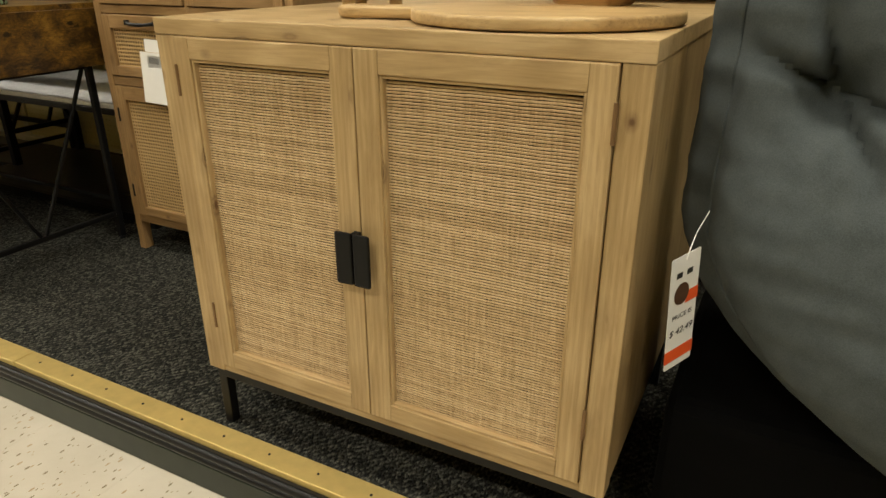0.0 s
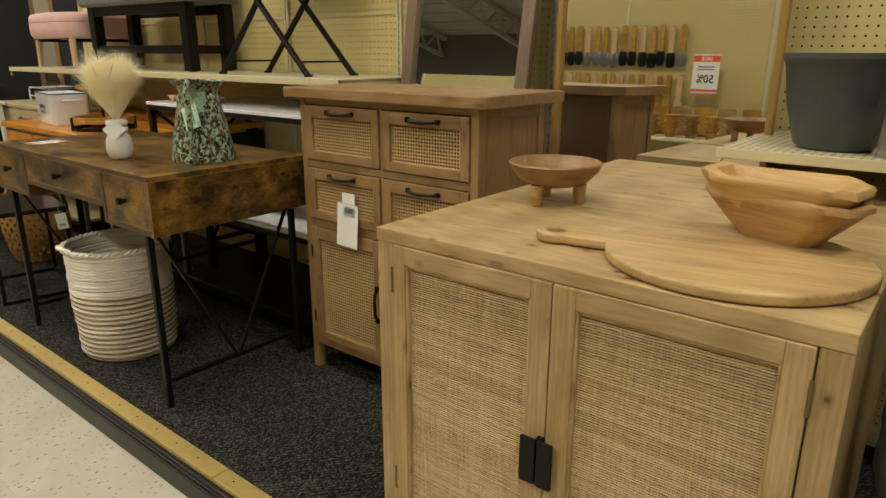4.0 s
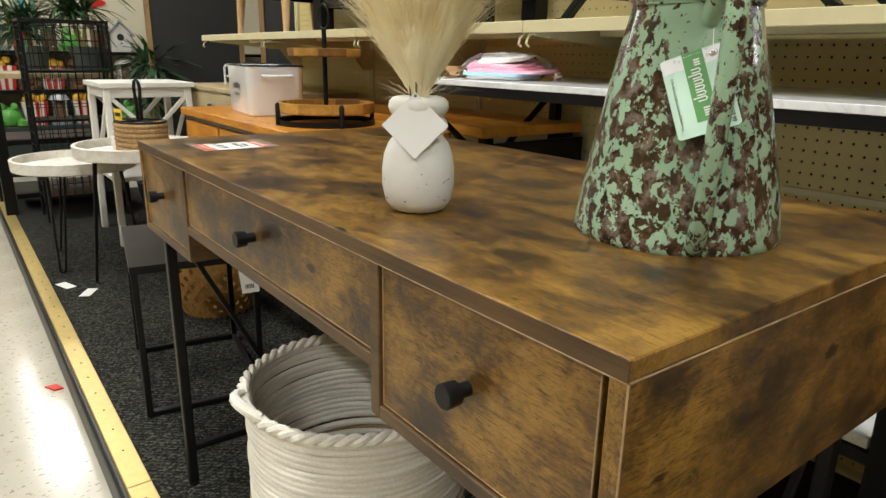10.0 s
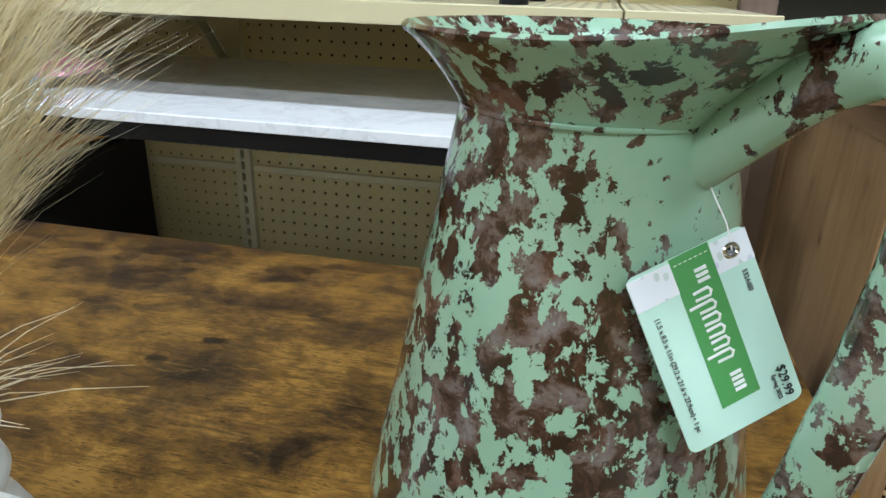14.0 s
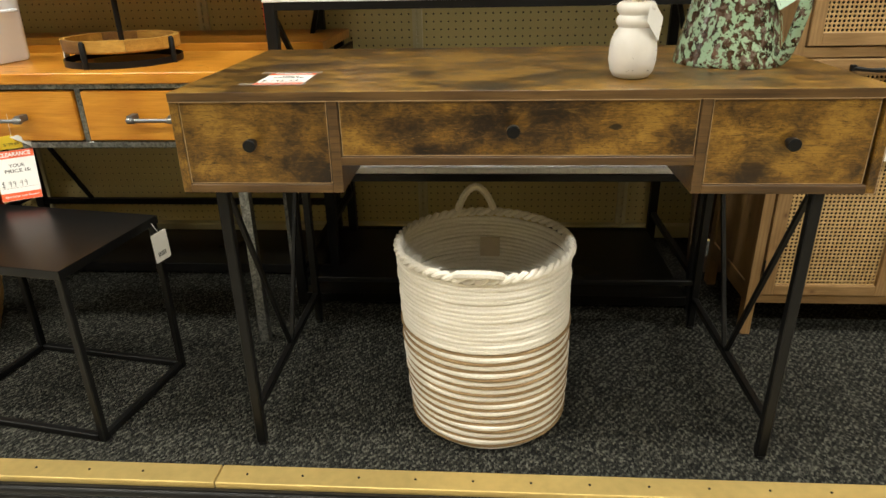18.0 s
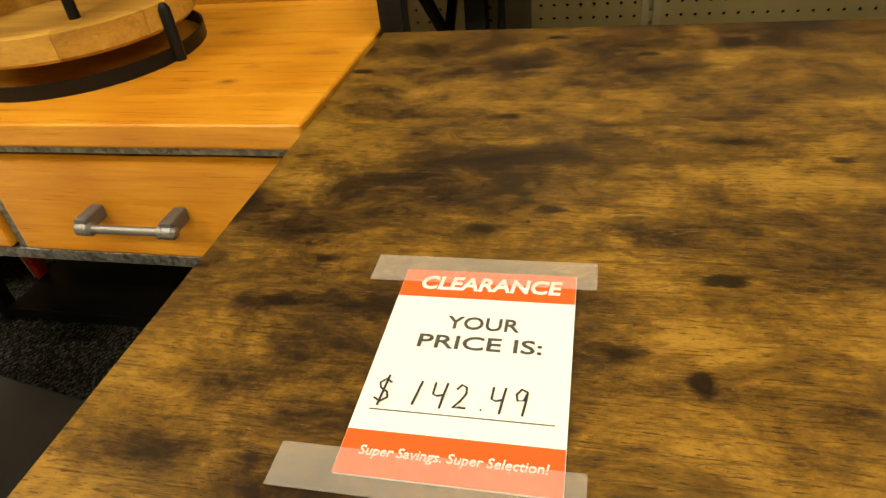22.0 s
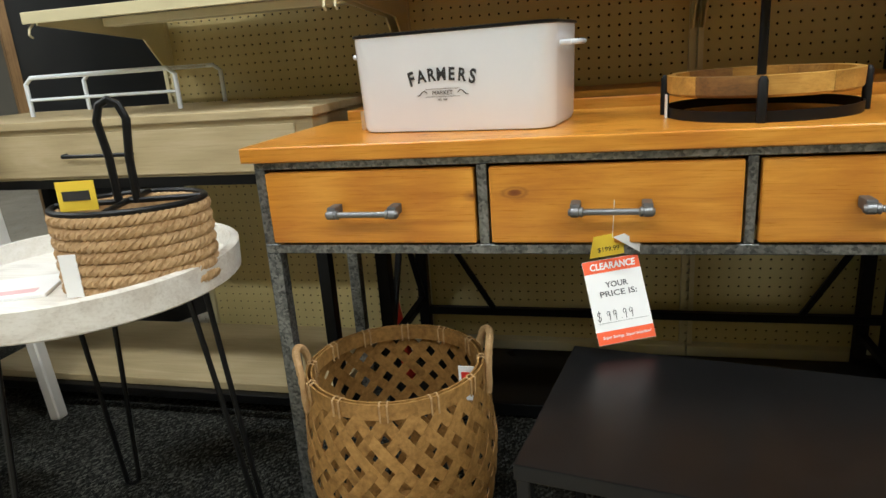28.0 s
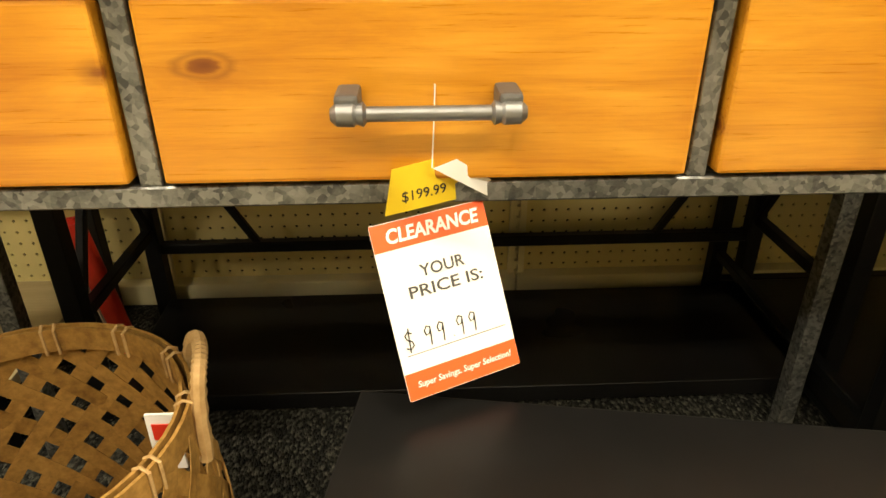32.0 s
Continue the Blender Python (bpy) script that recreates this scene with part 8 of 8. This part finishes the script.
def plaque(x, y, z, c, w, h, rz):
    ob = thing("hanging_plaque", x, y, z, "painted metal wall plaque hung on the pegboard", "plaque", "wall plaques")
    pts = [(w * math.cos(a) * (1 + 0.35 * math.cos(3 * a)), h * math.sin(a) * (1 + 0.25 * math.sin(2 * a))) for a in (2 * math.pi * k / 26 for k in range(26))]
    part("shape", posed(prism(bmesh.new(), pts, 0, 0.006), pose(0, 0, 0, 90, 0, 90) @ pose(0, 0, 0, 0, 0, rz)), TOY[c], ob)


row_y = [-1.55 + 0.192 * k for k in range(19)]
kinds = "blsfblsbfl"
cols = ["grey", "sky", "red", "teal", "white", "yellow", "green", "brown"]
for zz, d in ((0.421, 0.12), (0.716, 0.22), (1.036, 0.25)):
    for k, y in enumerate(row_y):
        q = kinds[(k * 3 + int(zz * 10)) % 10]
        x, yy = GX - d + rg.uniform(-0.02, 0.02), y + rg.uniform(-0.015, 0.015)
        if q == "b":
            birdhouse(x, yy, zz, rg.choice(("grey", "sky", "white", "white", "brown")), rg.choice(("brown", "grey", "grey", "red")))
        elif q == "l":
            lantern(x, yy, zz, rg.choice(("red", "grey", "white", "brown")))
        elif q == "s":
            striped_box(x, yy, zz)
        else:
            frog(x, yy, zz, rg.choice(("green", "yellow", "green")))
for k in range(26):
    plaque(GX - 0.448, -1.5 + 0.18 * k + rg.uniform(-0.04, 0.04), 1.42 + 0.17 * (k % 3) + rg.uniform(-0.04, 0.04), cols[(k * 5) % 8], rg.uniform(0.06, 0.11), rg.uniform(0.05, 0.09), rg.uniform(0, 90))
fs = hang_card("sale_sign", (GX - 0.05, 0.75, 1.37), (0, 1, 0), (0, 0, 1), 0.14, 0.20, "white and orange sale sign over the garden shelf", "sale sign")
flat(fs, "orange_band", -0.07, 0.07, 0.065, 0.10, ORANGE_PRINT)
words("lettering", "50%", 0.055, INK, fs, at(0, -0.02))
part("stem", S([(0, -0.10, -0.002), (0, -0.334, -0.002)], 0.004, 6), STEEL, fs)

# a rack of pots and bottles behind the wire rack, and a second run of shelving closing the far side
red = thing("red_scrap", -3.92, 0.655, 0.0, "small red plastic scrap on the tiles", "litter")
part("scrap", posed(prism(bmesh.new(), [(-0.03, -0.012), (0.02, -0.015), (0.032, 0.008), (-0.01, 0.016)], 0.0005, 0.006, 0.001), pose(0, 0, 0, 0, 0, 30)), RED_PLASTIC, red)
for k, (x, y, rz) in enumerate(((-4.62, 0.80, 20), (-4.48, 0.86, -30))):
    tgx = thing("loose_tag", x, y, P, "white price tag lying on the carpet", "price tag", "loose tags", rz)
    part("card", B(-0.045, 0.045, -0.02, 0.02, 0.0005, 0.002), PAPER, tgx)

# ---- shelving across the aisle, seen in the mirrors ----
OY = -1.95
# dark body sheet, standing in for shade inside the holes across the aisle
op = solid("opposite_pegboard", B(-5.2, 3.0, OY - 0.06, OY - 0.03, 0, 2.15), GAP_SHADE, "cream pegboard of the shelving across the aisle", "pegboard wall")
peg_op = peg_mesh("pegboard_panel_across", 1.20, 2.1, 49, 86)
for k in range(7):
    pn = new("panel", peg_op)
    pn.parent = op
    pn.matrix_world = pose(-5.15 + 1.22 * k + 1.2, OY, 0.04, 0, 0, 180)
    part("upright", B(-5.165 + 1.22 * k, -5.135 + 1.22 * k, OY - 0.02, OY + 0.012, 0, 2.14), CREAM_STEEL, op)
solid("opposite_base", B(-5.2, 3.0, OY, OY + 0.45, 0.0, 0.16, 0.006), plain("beige_base", (0.45, 0.40, 0.28), 0.5), "beige base deck of the shelving across the aisle", "shelving")
for x in (-4.4, -3.2, -2.0, -0.8, 0.4):
    for zz in (0.62, 0.36):
        sh = thing("steel_shelf", x, OY, zz, "cream steel shelf holding kitchen woodware", "shelf", "kitchen shelves")
        part("deck", B(-0.59, 0.59, 0.002, 0.36, -0.025, 0.0, 0.002), CREAM_STEEL, sh)


def utensil(x, z, kind, c):
    ob = thing("hanging_utensil", x, OY + 0.035, z, "wooden-handled kitchen utensil hung on a peg hook", "utensil", "hanging utensils")
    part("handle", B(-0.024, 0.024, -0.008, 0.008, -0.22, 0.0, 0.005), c, ob, "wooden handle")
    head = STEEL if kind == 1 else BLACK_METAL if kind == 0 else c
    part("head", lathe(bmesh.new(), [(0, -0.345), (0.034, -0.335), (0.043, -0.285), (0.036, -0.225), (0.012, -0.20), (0, -0.20)], 12, lambda a, r, z: (r * math.cos(a), r * 0.3 * math.sin(a), z)), head, ob, smooth=True)
    part("hook", S([(0, -0.036, 0.004), (0, 0.008, 0.004)], 0.003, 6), STEEL, ob)


rg = random.Random(33)
for rowz, n, x0 in ((1.53, 34, -3.6), (1.12, 30, -3.5)):
    for k in range(n):
        x = x0 + 0.088 * k + rg.uniform(-0.008, 0.008)
        if x > -2.14:
            continue
        utensil(x, rowz + rg.uniform(-0.01, 0.01), (0 if k % 10 < 6 else 1) if rowz > 1.3 else 2, TRAY_WOOD if k % 3 else LEG_WOOD)
for k in range(16):
    x = -3.5 + 0.17 * k
    bw = thing("wooden_bowl", x, OY + 0.24, 0.62, "stack of small brown wooden bowls on a shelf", "bowl", "stacked bowls")
    for q in range(4):
        part("bowl", lathe(bmesh.new(), [(0, 0.045 * q), (0.035, 0.045 * q), (0.065, 0.045 * q + 0.05), (0.060, 0.045 * q + 0.05), (0, 0.045 * q + 0.012)], 18), ACACIA if k % 2 else TRAY_WOOD, bw, smooth=True)
for k in range(14):
    cb2 = thing("cutting_board", -3.45 + 0.19 * k, OY + 0.05, 0.62, "wooden cutting board leaning on the shelf", "cutting board", "cutting boards")
    part("board", posed(prism(bmesh.new(), round_rect(0.15, 0.25, 0.03, 4), 0, 0.015, 0.002), pose(0, 0.03, 0.124, 84, 0, 0)), BOARD_WOOD if k % 2 else TRAY_WOOD, cb2)
ss = hang_card("sale_sign", (-1.95, OY + 0.10, 1.14), (-1, 0, 0), (0, 0, 1), 0.215, 0.31, "white and orange sale sign hung on the pegboard", "sale sign")
flat(ss, "orange_band", -0.1075, 0.1075, 0.095, 0.145, ORANGE_PRINT)
flat(ss, "orange_band", -0.1075, 0.1075, -0.145, -0.125, ORANGE_PRINT)
part("hook", S([(0, 0.11, -0.002), (0, 0.11, -0.10)], 0.003, 6), STEEL, ss)
words("lettering", "SALE", 0.042, PAPER, ss, at(0, 0.119), bold=0.03)
words("lettering", "50%", 0.092, INK, ss, at(0, -0.045), wide=0.9, bold=0.02)
for q in (0.055, 0.035):
    flat(ss, "text_bar", -0.07, 0.07, q - 0.004, q + 0.004, GREY_INK)

# ---- floor tiles, last ----
T = 0.305
tile_me = mesh_from("tile", box(bmesh.new(), 0.0002, T - 0.0002, 0.0002, T - 0.0002, -0.006, 0.0, 0.0002, 1), TILE)
floor_ob = bpy.data.objects["floor"]
for i in range(31):
    for j in range(9):
        tl = new("tile", tile_me)
        tl.location, tl.parent = (-8.10 + T * i, 0.690 - T * (j + 1), 0.0), floor_ob
verts, faces = [], []
for i in range(-46, 44):
    for j in range(-21, 26):
        x, y = -8.10 + T * i, 0.690 - T * (j + 1)
        if (0 <= i < 31 and 0 <= j < 9) or (0 <= i < 35 and -5 <= j < 0 and x > -6.9) or not (X0 < x < X1 - T and Y0 < y < Y1 - T):
            continue
        b = len(verts)
        verts += [(x + 0.0002, y + 0.0002, 0), (x + T - 0.0002, y + 0.0002, 0), (x + T - 0.0002, y + T - 0.0002, 0), (x + 0.0002, y + T - 0.0002, 0)]
        faces.append((b, b + 1, b + 2, b + 3))
me = bpy.data.meshes.new("tile_field")
me.from_pydata(verts, [], faces)
me.materials.append(TILE)
tf = new("tile_field", me)
tf.parent = floor_ob
tagged(tf, kind="stuff")
